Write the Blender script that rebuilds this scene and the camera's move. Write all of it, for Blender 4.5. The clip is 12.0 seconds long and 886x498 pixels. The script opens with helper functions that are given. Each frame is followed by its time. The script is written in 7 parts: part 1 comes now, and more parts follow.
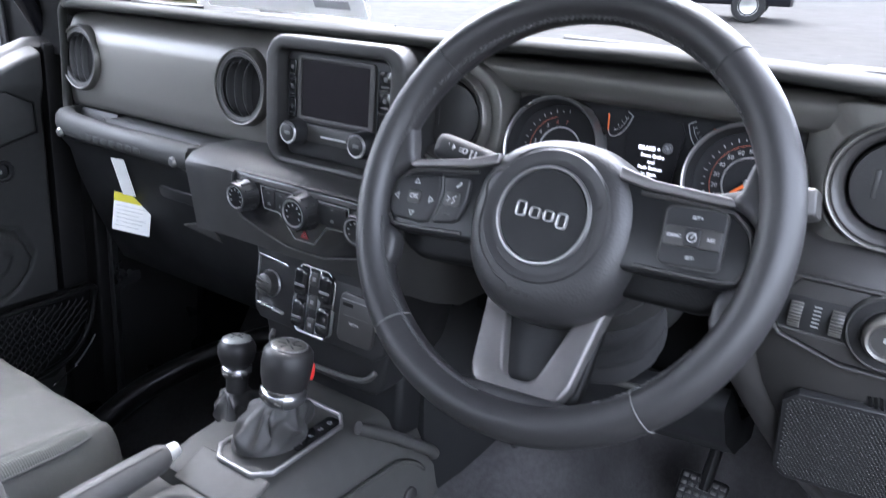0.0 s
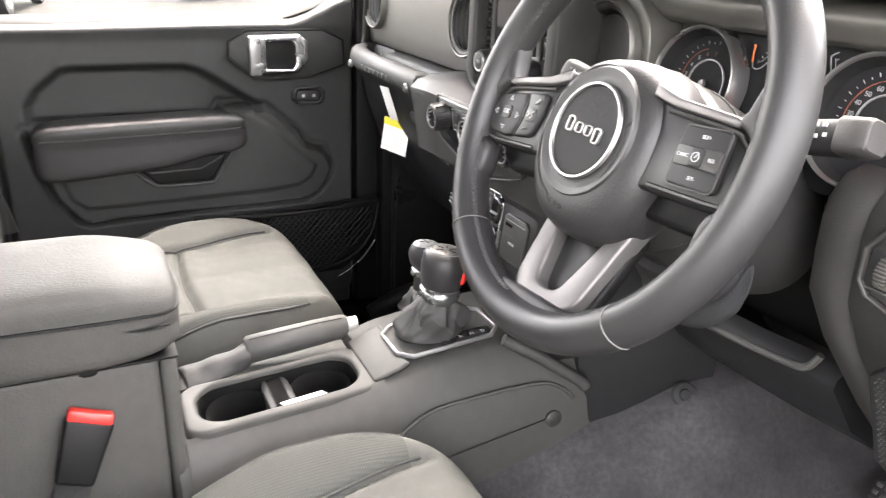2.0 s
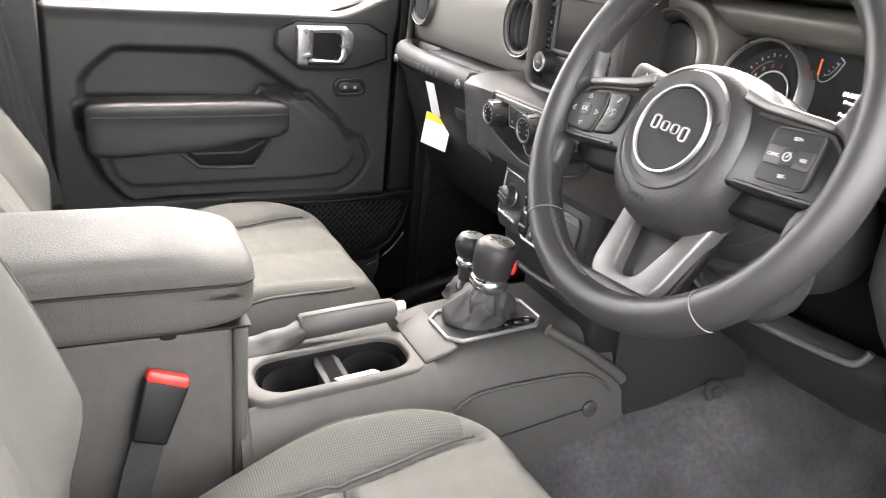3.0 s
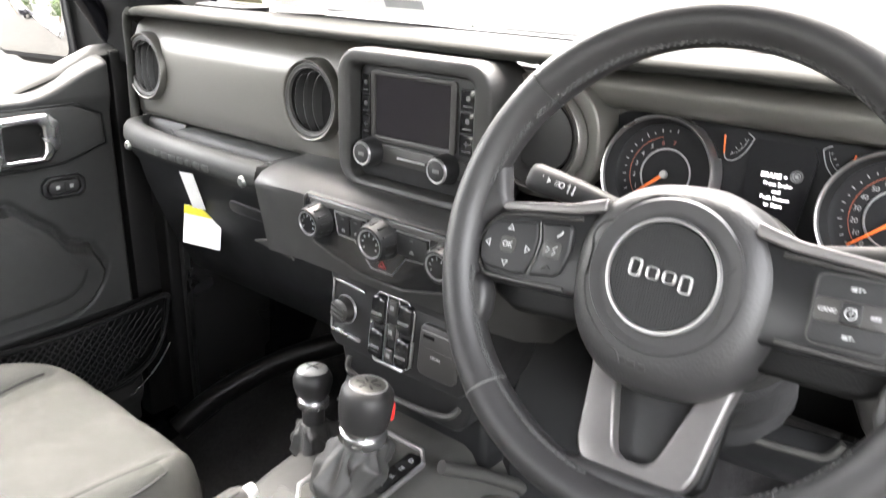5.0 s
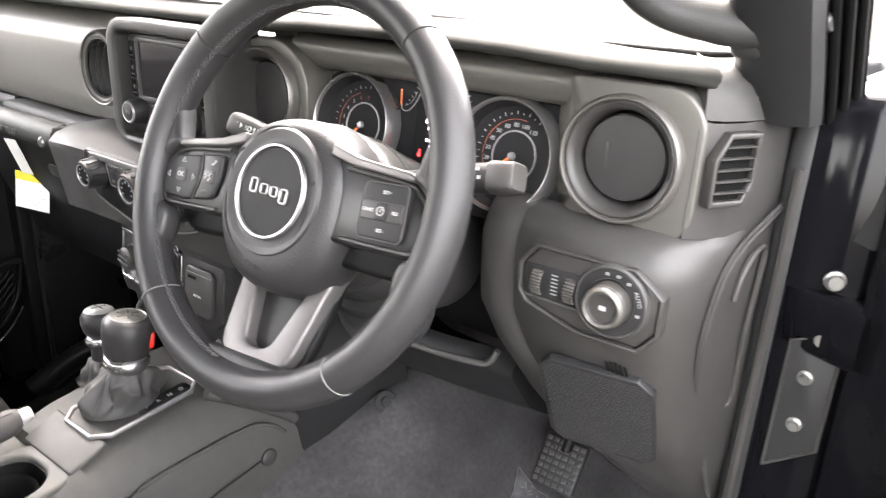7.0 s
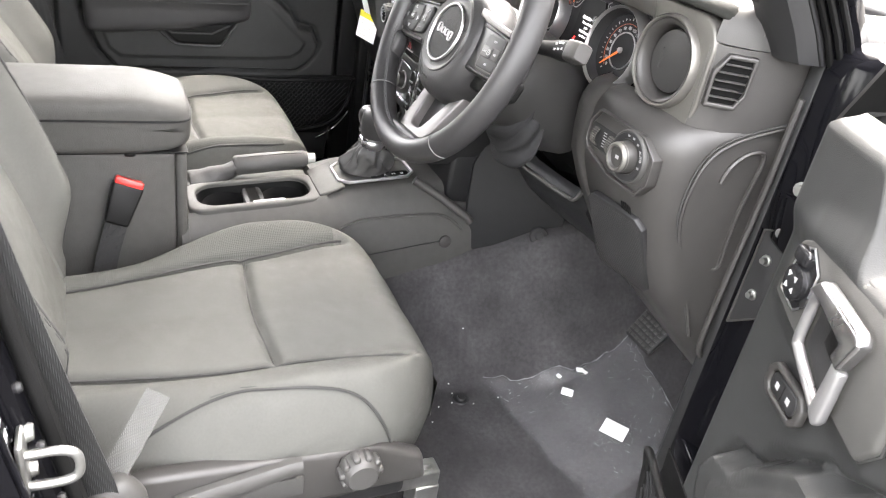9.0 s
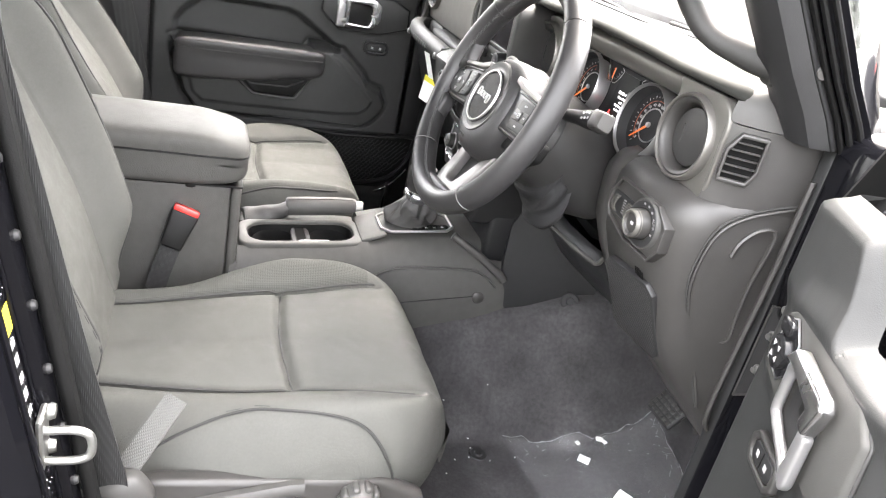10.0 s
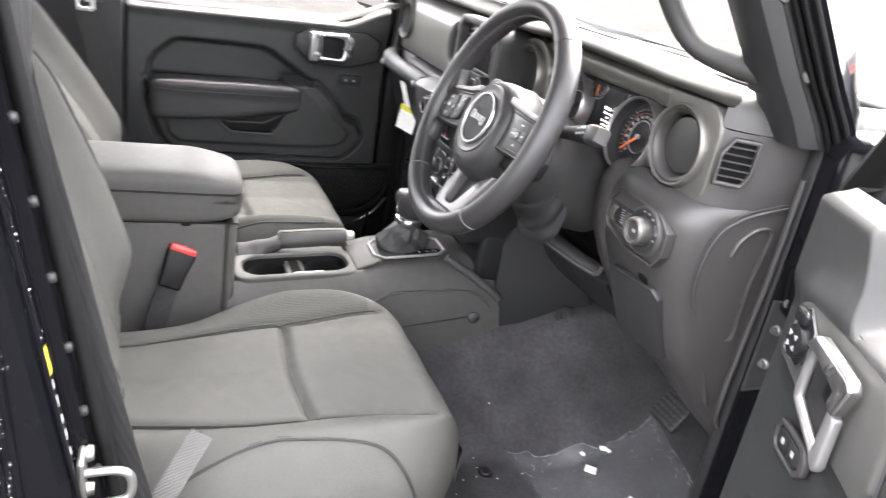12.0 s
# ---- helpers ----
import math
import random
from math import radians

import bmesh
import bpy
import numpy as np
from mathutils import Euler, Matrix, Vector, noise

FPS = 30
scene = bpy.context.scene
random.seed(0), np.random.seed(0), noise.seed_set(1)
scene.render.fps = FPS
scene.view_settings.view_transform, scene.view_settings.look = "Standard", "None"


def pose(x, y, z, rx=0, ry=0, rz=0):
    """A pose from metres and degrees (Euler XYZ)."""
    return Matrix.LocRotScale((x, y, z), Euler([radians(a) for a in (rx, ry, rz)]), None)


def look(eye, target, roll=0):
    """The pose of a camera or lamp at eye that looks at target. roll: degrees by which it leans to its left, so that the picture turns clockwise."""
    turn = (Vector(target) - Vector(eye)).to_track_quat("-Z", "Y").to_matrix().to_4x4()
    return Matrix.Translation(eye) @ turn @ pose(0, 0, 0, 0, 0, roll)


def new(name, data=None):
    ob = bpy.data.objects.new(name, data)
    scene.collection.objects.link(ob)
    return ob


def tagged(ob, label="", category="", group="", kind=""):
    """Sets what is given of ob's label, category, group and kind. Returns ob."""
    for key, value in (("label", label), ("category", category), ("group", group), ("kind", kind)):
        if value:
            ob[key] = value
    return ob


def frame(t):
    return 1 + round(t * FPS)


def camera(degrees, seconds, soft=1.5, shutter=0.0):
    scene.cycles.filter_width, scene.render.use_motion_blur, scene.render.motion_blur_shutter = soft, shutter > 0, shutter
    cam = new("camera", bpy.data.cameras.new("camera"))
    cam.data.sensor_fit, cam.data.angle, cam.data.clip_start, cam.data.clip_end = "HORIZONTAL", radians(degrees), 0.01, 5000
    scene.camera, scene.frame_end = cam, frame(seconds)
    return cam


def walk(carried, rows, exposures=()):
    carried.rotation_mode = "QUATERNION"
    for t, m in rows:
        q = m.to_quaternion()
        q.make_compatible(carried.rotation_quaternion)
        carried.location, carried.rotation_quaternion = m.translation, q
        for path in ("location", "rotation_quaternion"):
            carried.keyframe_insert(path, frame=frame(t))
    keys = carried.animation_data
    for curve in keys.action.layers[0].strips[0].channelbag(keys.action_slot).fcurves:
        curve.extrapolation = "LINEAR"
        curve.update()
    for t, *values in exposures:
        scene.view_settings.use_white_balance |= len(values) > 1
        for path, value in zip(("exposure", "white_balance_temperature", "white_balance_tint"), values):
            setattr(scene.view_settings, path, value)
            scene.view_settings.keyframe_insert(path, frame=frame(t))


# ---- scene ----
cam = camera(61.2, 12.0, soft=1.1, shutter=0.35)
PATH = [
    (0, (0.6035, -0.331, 0.904), (-0.455, 1.253, 0.2935), 4.35),
    (0.5, (0.6795, -0.26, 0.874), (-0.45, 1.229, 0.162), 5.35),
    (1, (0.778, -0.1545, 0.8805), (-0.5885, 1.1015, 0.135), 4.7),
    (1.5, (0.791, -0.1265, 0.8715), (-0.7845, 0.8445, 0.114), 2.65),
    (2, (0.8315, -0.1775, 0.886), (-0.832, 0.6455, 0.141), 2.55),
    (2.5, (0.8675, -0.2525, 0.896), (-0.814, 0.5395, 0.159), 4.25),
    (3, (0.8345, -0.271, 0.877), (-0.8205, 0.577, 0.142), 5.95),
    (3.2, (0.774, -0.2625, 0.868), (-0.8545, 0.6405, 0.1365), 5.9),
    (4.8, (0.5535, -0.2925, 0.934), (-0.622, 1.148, 0.197), 2.35),
    (5, (0.5295, -0.2745, 0.946), (-0.644, 1.1835, 0.2425), 2),
    (5.5, (0.4695, -0.235, 0.999), (-0.692, 1.2525, 0.336), 0.45),
    (6, (0.5225, -0.25, 0.97), (-0.6115, 1.253, 0.295), -0.1),
    (6.5, (0.672, -0.246, 0.9325), (-0.411, 1.282, 0.2305), 1.6),
    (7, (0.8175, -0.209, 0.932), (-0.2945, 1.301, 0.237), 2.75),
    (7.5, (0.9265, -0.1915, 0.8915), (-0.5225, 0.9765, 0.159), 0.9),
    (7.7, (0.989, -0.2157, 0.9068), (-0.5488, 0.8153, 0.1487), 0.25),
    (9.3, (1.2925, -0.24, 0.9935), (-0.282, 0.531, 0.0305), 12),
    (9.5, (1.3075, -0.219, 0.9955), (-0.328, 0.4905, 0.0895), 11.85),
    (10, (1.337, -0.2045, 0.9945), (-0.3615, 0.4415, 0.1595), 12.65),
    (10.5, (1.357, -0.1935, 1.014), (-0.3985, 0.376, 0.244), 11.3),
    (11, (1.365, -0.207, 1.009), (-0.45, 0.266, 0.315), 10.7),
    (11.5, (1.374, -0.2175, 0.9975), (-0.425, 0.248, 0.258), 10),
    (12, (1.3415, -0.2665, 0.9825), (-0.3605, 0.469, 0.2325), 9.85),
]
EXPOSURES = [(0, 4.66, 5750, 14), (0.5, 5.41, 6650, 17), (1.2, 5.31, 7000, 15), (2.5, 5.34, 7100, 14), (5, 5.42, 6900, 11), (5.5, 5.25, 6900, 11), (6, 5.08, 6900, 11), (6.5, 5.22, 6950, 14), (7.5, 5.37, 7050, 14), (8.4, 5.17, 7000, 13), (9.5, 5.26, 6950, 12), (10.5, 5.18, 6900, 12), (11, 5.13, 6850, 12), (12, 4.97, 6750, 14)]
walk(cam, [(t, look(eye, target, roll)) for t, eye, target, roll in PATH], EXPOSURES)


# ---- light ----
world = bpy.data.worlds.new("sky")
scene.world = world
world.use_nodes = True
wn = world.node_tree.nodes
sky = wn.new("ShaderNodeTexSky")
sky.sky_type, sky.sun_disc = "NISHITA", False
sky.sun_elevation, sky.sun_rotation, sky.dust_density, sky.air_density = radians(70), radians(-50), 4.0, 1.0
soft_sky = wn.new("ShaderNodeHueSaturation")
soft_sky.inputs["Saturation"].default_value = 0.25
world.node_tree.links.new(sky.outputs[0], soft_sky.inputs["Color"])
world.node_tree.links.new(soft_sky.outputs[0], wn["Background"].inputs[0])
wn["Background"].inputs[1].default_value = 0.15
sun_data = bpy.data.lights.new("sun", "SUN")
sun_data.energy, sun_data.angle, sun_data.color = 0.6, radians(70), (1, 0.97, 0.93)
sun = new("sun", sun_data)
sun.matrix_world = look((-2.6, 2.2, 3.8), (0, 0, 0))

# ---- materials ----
def mat(name, color, rough=0.5, metal=0.0, vary=0.12, scale=60.0, bump=0.0, bump_scale=600.0, spec=0.5, coat=0.0, wear=0.0, rough_vary=0.1, weave=0.0, weave_scale=300.0, blotch=0.0, blotch_scale=8.0):
    """A surface with grain at two scales, fine relief and uneven gloss."""
    m = bpy.data.materials.new(name)
    m.use_nodes = True
    n, l = m.node_tree.nodes, m.node_tree.links
    b = n["Principled BSDF"]
    tc = n.new("ShaderNodeTexCoord")
    big, fine = n.new("ShaderNodeTexNoise"), n.new("ShaderNodeTexNoise")
    big.inputs["Scale"].default_value, big.inputs["Detail"].default_value = scale * 0.15, 4
    fine.inputs["Scale"].default_value, fine.inputs["Detail"].default_value = scale, 3
    for t in (big, fine):
        l.new(tc.outputs["Object"], t.inputs["Vector"])
    add = n.new("ShaderNodeMath")
    add.operation = "ADD"
    l.new(big.outputs["Fac"], add.inputs[0])
    l.new(fine.outputs["Fac"], add.inputs[1])
    ramp = n.new("ShaderNodeMapRange")
    ramp.inputs["From Min"].default_value, ramp.inputs["From Max"].default_value = 0.6, 1.4
    ramp.inputs["To Min"].default_value, ramp.inputs["To Max"].default_value = 1 - vary, 1 + vary
    l.new(add.outputs[0], ramp.inputs["Value"])
    if blotch:
        cloud, span, lay = n.new("ShaderNodeTexNoise"), n.new("ShaderNodeMapRange"), n.new("ShaderNodeMath")
        cloud.inputs["Scale"].default_value, cloud.inputs["Detail"].default_value = blotch_scale, 5
        l.new(tc.outputs["Object"], cloud.inputs["Vector"])
        span.inputs["From Min"].default_value, span.inputs["From Max"].default_value = 0.3, 0.7
        span.inputs["To Min"].default_value, span.inputs["To Max"].default_value = 1 - blotch, 1 + blotch
        l.new(cloud.outputs["Fac"], span.inputs["Value"])
        lay.operation = "MULTIPLY"
        l.new(span.outputs[0], lay.inputs[0])
        l.new(ramp.outputs[0], lay.inputs[1])
        ramp = lay
    mul = n.new("ShaderNodeVectorMath")
    mul.operation = "SCALE"
    mul.inputs[0].default_value = color
    l.new(ramp.outputs[0], mul.inputs["Scale"])
    l.new(mul.outputs[0], b.inputs["Base Color"])
    rr = n.new("ShaderNodeMapRange")
    rr.inputs["From Min"].default_value, rr.inputs["From Max"].default_value = 0.3, 0.7
    rr.inputs["To Min"].default_value, rr.inputs["To Max"].default_value = max(0.02, rough - rough_vary), min(1, rough + rough_vary)
    l.new(big.outputs["Fac"], rr.inputs["Value"])
    l.new(rr.outputs[0], b.inputs["Roughness"])
    b.inputs["Metallic"].default_value = metal
    b.inputs["Specular IOR Level"].default_value = spec
    b.inputs["Coat Weight"].default_value = coat
    if bump or weave:
        bp = n.new("ShaderNodeBump")
        bp.inputs["Distance"].default_value = 0.0006
        if weave:
            wa, wb = n.new("ShaderNodeTexWave"), n.new("ShaderNodeTexWave")
            wa.bands_direction, wb.bands_direction = "X", "Y"
            mx = n.new("ShaderNodeMath")
            mx.operation = "MULTIPLY"
            for w, k in ((wa, 0), (wb, 1)):
                w.inputs["Scale"].default_value, w.inputs["Distortion"].default_value = weave_scale, 0.5
                l.new(tc.outputs["Object"], w.inputs["Vector"])
                l.new(w.outputs["Fac"], mx.inputs[k])
            l.new(mx.outputs[0], bp.inputs["Height"])
            if weave >= 0.6:
                gap = n.new("ShaderNodeMapRange")
                gap.inputs["To Min"].default_value, gap.inputs["To Max"].default_value = 0.82, 1.12
                l.new(mx.outputs[0], gap.inputs["Value"])
                both = n.new("ShaderNodeMath")
                both.operation = "MULTIPLY"
                l.new(gap.outputs[0], both.inputs[0])
                l.new(ramp.outputs[0], both.inputs[1])
                l.new(both.outputs[0], mul.inputs["Scale"])
            bp.inputs["Strength"].default_value = weave
        else:
            v = n.new("ShaderNodeTexVoronoi")
            v.inputs["Scale"].default_value = bump_scale
            l.new(tc.outputs["Object"], v.inputs["Vector"])
            l.new(v.outputs["Distance"], bp.inputs["Height"])
            bp.inputs["Strength"].default_value = bump
        l.new(bp.outputs[0], b.inputs["Normal"])
    return m


def glow(name, color, strength):
    m = mat(name, color, 0.4)
    b = m.node_tree.nodes["Principled BSDF"]
    b.inputs["Emission Color"].default_value = (*color, 1)
    b.inputs["Emission Strength"].default_value = strength
    return m


def glass(name, color=(0.08, 0.08, 0.08), rough=0.0, alpha=0.10):
    """A thin pane: mostly clear, with the gloss of its surface."""
    m = bpy.data.materials.new(name)
    m.use_nodes = True
    n, l = m.node_tree.nodes, m.node_tree.links
    b = n["Principled BSDF"]
    b.inputs["Base Color"].default_value = (*color, 1)
    b.inputs["Roughness"].default_value = max(0.02, rough)
    b.inputs["Alpha"].default_value = alpha
    return m


PLASTIC = mat("black_plastic", (0.019, 0.019, 0.0195), 0.45, bump=0.15, bump_scale=900, spec=0.3)
SOFT = mat("dark_soft_touch_plastic", (0.043, 0.042, 0.040), 0.58, bump=0.18, bump_scale=800)
TOPPAD = mat("dark_dashboard_skin", (0.0205, 0.0207, 0.0188), 0.72, bump=0.2, bump_scale=700, spec=0.10)
RAILSKIN = mat("dark_rail_skin", (0.031, 0.0315, 0.030), 0.6, bump=0.2, bump_scale=700, spec=0.2)
DASHDARK = mat("dark_centre_plastic", (0.027, 0.0265, 0.0255), 0.52, bump=0.18, bump_scale=800, spec=0.35)
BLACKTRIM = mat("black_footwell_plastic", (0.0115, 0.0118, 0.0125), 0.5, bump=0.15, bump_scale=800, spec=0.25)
TRIM = mat("dark_grey_trim_plastic", (0.033, 0.0315, 0.030), 0.44, bump=0.16, bump_scale=800)
FASCIA = mat("satin_grey_fascia_paint", (0.114, 0.110, 0.100), 0.43, metal=0.45, vary=0.04, rough_vary=0.025, coat=0.1, scale=400)
DOORTRIM = mat("grained_door_plastic", (0.029, 0.0295, 0.029), 0.50, bump=0.16, bump_scale=800, spec=0.24)
LEATHER = mat("black_leather", (0.022, 0.0213, 0.0217), 0.44, vary=0.04, bump=0.14, bump_scale=1100, rough_vary=0.04, spec=0.45)
GLOSS = mat("piano_black_plastic", (0.012, 0.012, 0.013), 0.16, vary=0.05, rough_vary=0.05)
CHROME = mat("satin_chrome", (0.6, 0.6, 0.61), 0.27, metal=1.0, vary=0.05, rough_vary=0.06)
SILVER = mat("silver_plastic", (0.3, 0.295, 0.295), 0.36, metal=0.7, vary=0.05, scale=200)
FABRIC = mat("woven_grey_seat_cloth", (0.0625, 0.0640, 0.0580), 0.85, vary=0.10, scale=500, weave=0.6, weave_scale=110, spec=0.3)
FABRIC2 = mat("smooth_grey_seat_cloth", (0.0735, 0.0738, 0.0675), 0.75, vary=0.08, blotch=0.06, blotch_scale=14, scale=300, weave=0.3, weave_scale=600, spec=0.3)
VINYL = mat("grey_armrest_vinyl", (0.056, 0.0548, 0.051), 0.64, bump=0.45, bump_scale=500, spec=0.3)
CARPET = mat("black_carpet", (0.050, 0.0484, 0.0502), 0.95, vary=0.4, blotch=0.35, blotch_scale=9, scale=900, bump=1.0, bump_scale=1200, spec=0.2)
RUBBER = mat("black_rubber", (0.006, 0.006, 0.006), 0.5, bump=0.2, spec=0.18)
PAINT = mat("black_body_paint", (0.004, 0.004, 0.005), 0.08, vary=0.05, spec=0.14, rough_vary=0.04)
SCREEN = mat("dark_screen_glass", (0.02, 0.018, 0.02), 0.12, vary=0.02, rough_vary=0.03)
WHITE = mat("white_print", (0.36, 0.36, 0.36), 0.5)
DIALPRINT = mat("grey_dial_print", (0.26, 0.26, 0.26), 0.5)
DIALFACE = mat("charcoal_dial_face", (0.013, 0.013, 0.014), 0.6, vary=0.1, scale=300, spec=0.15)
DISPLAY = mat("unlit_display_glass", (0.008, 0.008, 0.009), 0.45, vary=0.02, rough_vary=0.03, spec=0.1)
BOOT = mat("grey_black_boot_leather", (0.04, 0.039, 0.038), 0.55, bump=0.3, bump_scale=900)
DIALORANGE = mat("orange_dial_print", (0.30, 0.07, 0.03), 0.5)
DIALRED = mat("dim_orange_numerals", (0.16, 0.03, 0.015), 0.5)
PAPER = mat("white_paper", (0.8, 0.8, 0.78), 0.8, vary=0.04)
CARDGREY = mat("pale_grey_card", (0.20, 0.20, 0.20), 0.7, vary=0.1)
CARD = mat("greenish_card", (0.30, 0.29, 0.17), 0.7, vary=0.12)
YELLOW = mat("yellow_print", (0.62, 0.56, 0.04), 0.6, vary=0.04)
RED = mat("red_plastic", (0.60, 0.025, 0.02), 0.4)
ORANGE = mat("orange_print", (0.85, 0.17, 0.03), 0.5)
STITCHPALE = mat("pale_thread", (0.13, 0.13, 0.125), 0.8)
HUBSKIN = mat("grained_airbag_skin", (0.024, 0.0233, 0.0235), 0.47, vary=0.06, bump=0.28, bump_scale=420, rough_vary=0.05, spec=0.45)
GLOSS2 = mat("satin_black_plastic", (0.011, 0.011, 0.0115), 0.30, vary=0.05, rough_vary=0.05, spec=0.35)
SHROUD = mat("column_shroud_plastic", (0.026, 0.0255, 0.025), 0.42, bump=0.16, bump_scale=800, spec=0.4)
BOOTCLOTH = mat("black_boot_cloth", (0.02, 0.02, 0.021), 0.75, weave=0.5, weave_scale=300, spec=0.25)
RUBBERSOFT = mat("black_stalk_plastic", (0.019, 0.019, 0.0195), 0.55, bump=0.12, bump_scale=900, spec=0.2)
STITCH = mat("grey_thread", (0.045, 0.045, 0.045), 0.8)
DIMPRINT = mat("dim_button_print", (0.10, 0.10, 0.10), 0.5)
DIMRED = mat("dim_red_print", (0.16, 0.012, 0.012), 0.5)
CAP = mat("pale_silver_cap", (0.40, 0.40, 0.385), 0.35, metal=0.2, vary=0.05)
SPOKE = mat("satin_spoke_paint", (0.16, 0.152, 0.148), 0.40, metal=0.6, vary=0.05, scale=200)
CONSOLE = mat("grey_console_plastic", (0.054, 0.0532, 0.050), 0.58, bump=0.15, bump_scale=800, spec=0.28)
SEAMLINE = mat("dark_seam_thread", (0.025, 0.025, 0.024), 0.8)
BELT = mat("black_belt_webbing", (0.02, 0.02, 0.02), 0.7, weave=0.9, weave_scale=160)
BELTGREY = mat("grey_belt_webbing", (0.075, 0.075, 0.07), 0.6, weave=0.9, weave_scale=160)
STEEL = mat("galvanised_steel", (0.27, 0.27, 0.26), 0.4, metal=0.9, vary=0.2)
ASPHALT = mat("wet_asphalt", (0.0235, 0.0228, 0.0213), 0.85, vary=0.3, scale=3, rough_vary=0.1, bump=0.3, bump_scale=90, spec=0.02)
LEAF = mat("green_foliage", (0.06, 0.1, 0.03), 0.7, vary=0.4, scale=3)
BARK = mat("brown_bark", (0.1, 0.075, 0.05), 0.9, vary=0.3)
LIT_WHITE = glow("lit_display_text", (0.9, 0.9, 0.95), 0.12)
LIT_RED = glow("lit_red_warning", (1, 0.03, 0.03), 0.2)
PANE = glass("window_glass")
# near-black without gloss: the shade of gaps and recesses put in as colour
VOID = mat("painted_gap_shade", (0.006, 0.006, 0.006), 0.95, spec=0.08)
RING = mat("bright_satin_ring", (0.150, 0.144, 0.133), 0.42, metal=0.6, vary=0.04, rough_vary=0.02, scale=300)
BEZEL = mat("satin_bezel", (0.38, 0.375, 0.37), 0.33, metal=0.9, vary=0.05)
MIRROR = mat("mirror_glass", (0.9, 0.9, 0.9), 0.02, metal=1.0, vary=0.0, rough_vary=0.01)
FILM = glass("clear_plastic_film", (0.30, 0.30, 0.31), 0.10, alpha=0.17)
WATER = mat("rain_water", (0.55, 0.55, 0.57), 0.06, metal=0.9, vary=0.02)
# opaque grey that paints the glints of folds on the clear film
FILMGLINT = mat("film_glint_grey", (0.17, 0.17, 0.175), 0.25)

LITPAPER = mat("thin_white_paper", (0.8, 0.8, 0.78), 0.8, vary=0.04)
_n, _l = LITPAPER.node_tree.nodes, LITPAPER.node_tree.links
_t, _m = _n.new("ShaderNodeBsdfTranslucent"), _n.new("ShaderNodeMixShader")
_t.inputs["Color"].default_value, _m.inputs["Fac"].default_value = (0.7, 0.7, 0.68, 1), 0.08
_l.new(_n["Principled BSDF"].outputs[0], _m.inputs[1])
_l.new(_t.outputs[0], _m.inputs[2])
_l.new(_m.outputs[0], _n["Material Output"].inputs["Surface"])

# ---- building helpers ----
def thing(name, loc, label="", category="", group="", kind=""):
    ob = new(name)
    ob.location = loc
    ob.empty_display_size = 0.05
    return tagged(ob, label, category, group, kind)


def root_of(ob):
    while ob.parent:
        ob = ob.parent
    return ob


def part(name, bm, material, parent=None, label="", M=None, smooth=45):
    """Links a bmesh, given in world places, as one mesh object under its thing or part."""
    if M is not None:
        bm.transform(M)
    if parent is not None:
        bm.transform(Matrix.Translation(-root_of(parent).location))
    bmesh.ops.recalc_face_normals(bm, faces=bm.faces[:])
    for f in bm.faces:
        f.smooth = True
    for e in bm.edges:
        if len(e.link_faces) == 2 and e.calc_face_angle(0) > radians(smooth):
            e.smooth = False
    me = bpy.data.meshes.new(name)
    bm.to_mesh(me)
    bm.free()
    me.materials.append(material)
    ob = new(name, me)
    if parent is not None:
        ob.parent = parent
    if label:
        ob["label"] = label
    return ob


def fr(o, n=(0, -1, 0), up=(0, 0, 1), roll=0):
    """A frame at o: local z along n, local y along up, local x to the right of one who looks at it."""
    z = Vector(n).normalized()
    x = Vector(up).cross(z).normalized()
    y = z.cross(x)
    m = Matrix((x, y, z)).transposed().to_4x4()
    return Matrix.Translation(o) @ m @ pose(0, 0, 0, 0, 0, roll)


def bevel(bm, w, seg=2, angle=30):
    if w > 0:
        es = [e for e in bm.edges if len(e.link_faces) == 2 and e.calc_face_angle(0) > radians(angle)]
        bmesh.ops.bevel(bm, geom=es, offset=w, segments=seg, profile=0.5, affect="EDGES", clamp_overlap=True)
    return bm


def box(x0, x1, y0, y1, z0, z1, bev=0.003, seg=2):
    bm = bmesh.new()
    bmesh.ops.create_cube(bm, size=1)
    bm.transform(Matrix.Translation(((x0 + x1) / 2, (y0 + y1) / 2, (z0 + z1) / 2)) @ Matrix.Diagonal((abs(x1 - x0), abs(y1 - y0), abs(z1 - z0), 1)))
    return bevel(bm, bev, seg)


def prism(pts, z0, z1, bev=0.002, seg=2):
    """A flat outline in local x and y, given its thickness from z0 to z1."""
    bm = bmesh.new()
    lo = [bm.verts.new((x, y, z0)) for x, y in pts]
    hi = [bm.verts.new((x, y, z1)) for x, y in pts]
    bm.faces.new(lo[::-1])
    bm.faces.new(hi)
    for i in range(len(pts)):
        j = (i + 1) % len(pts)
        bm.faces.new((lo[i], lo[j], hi[j], hi[i]))
    bmesh.ops.recalc_face_normals(bm, faces=bm.faces[:])
    return bevel(bm, bev, seg)


def rrect(w, h, r, n=6, cx=0.0, cy=0.0):
    """A rounded rectangle's outline."""
    out = []
    for k, (sx, sy) in enumerate(((1, 1), (-1, 1), (-1, -1), (1, -1))):
        for i in range(n + 1):
            a = radians(90 * (k + i / n))
            out.append((cx + sx * (w / 2 - r) + r * math.cos(a), cy + sy * (h / 2 - r) + r * math.sin(a)))
    return out


def chamfered(w, h, c, cx=0.0, cy=0.0):
    x, y = w / 2, h / 2
    return [(cx + a, cy + b) for a, b in ((x - c, -y), (x, -y + c), (x, y - c), (x - c, y), (-x + c, y), (-x, y - c), (-x, -y + c), (-x + c, -y))]


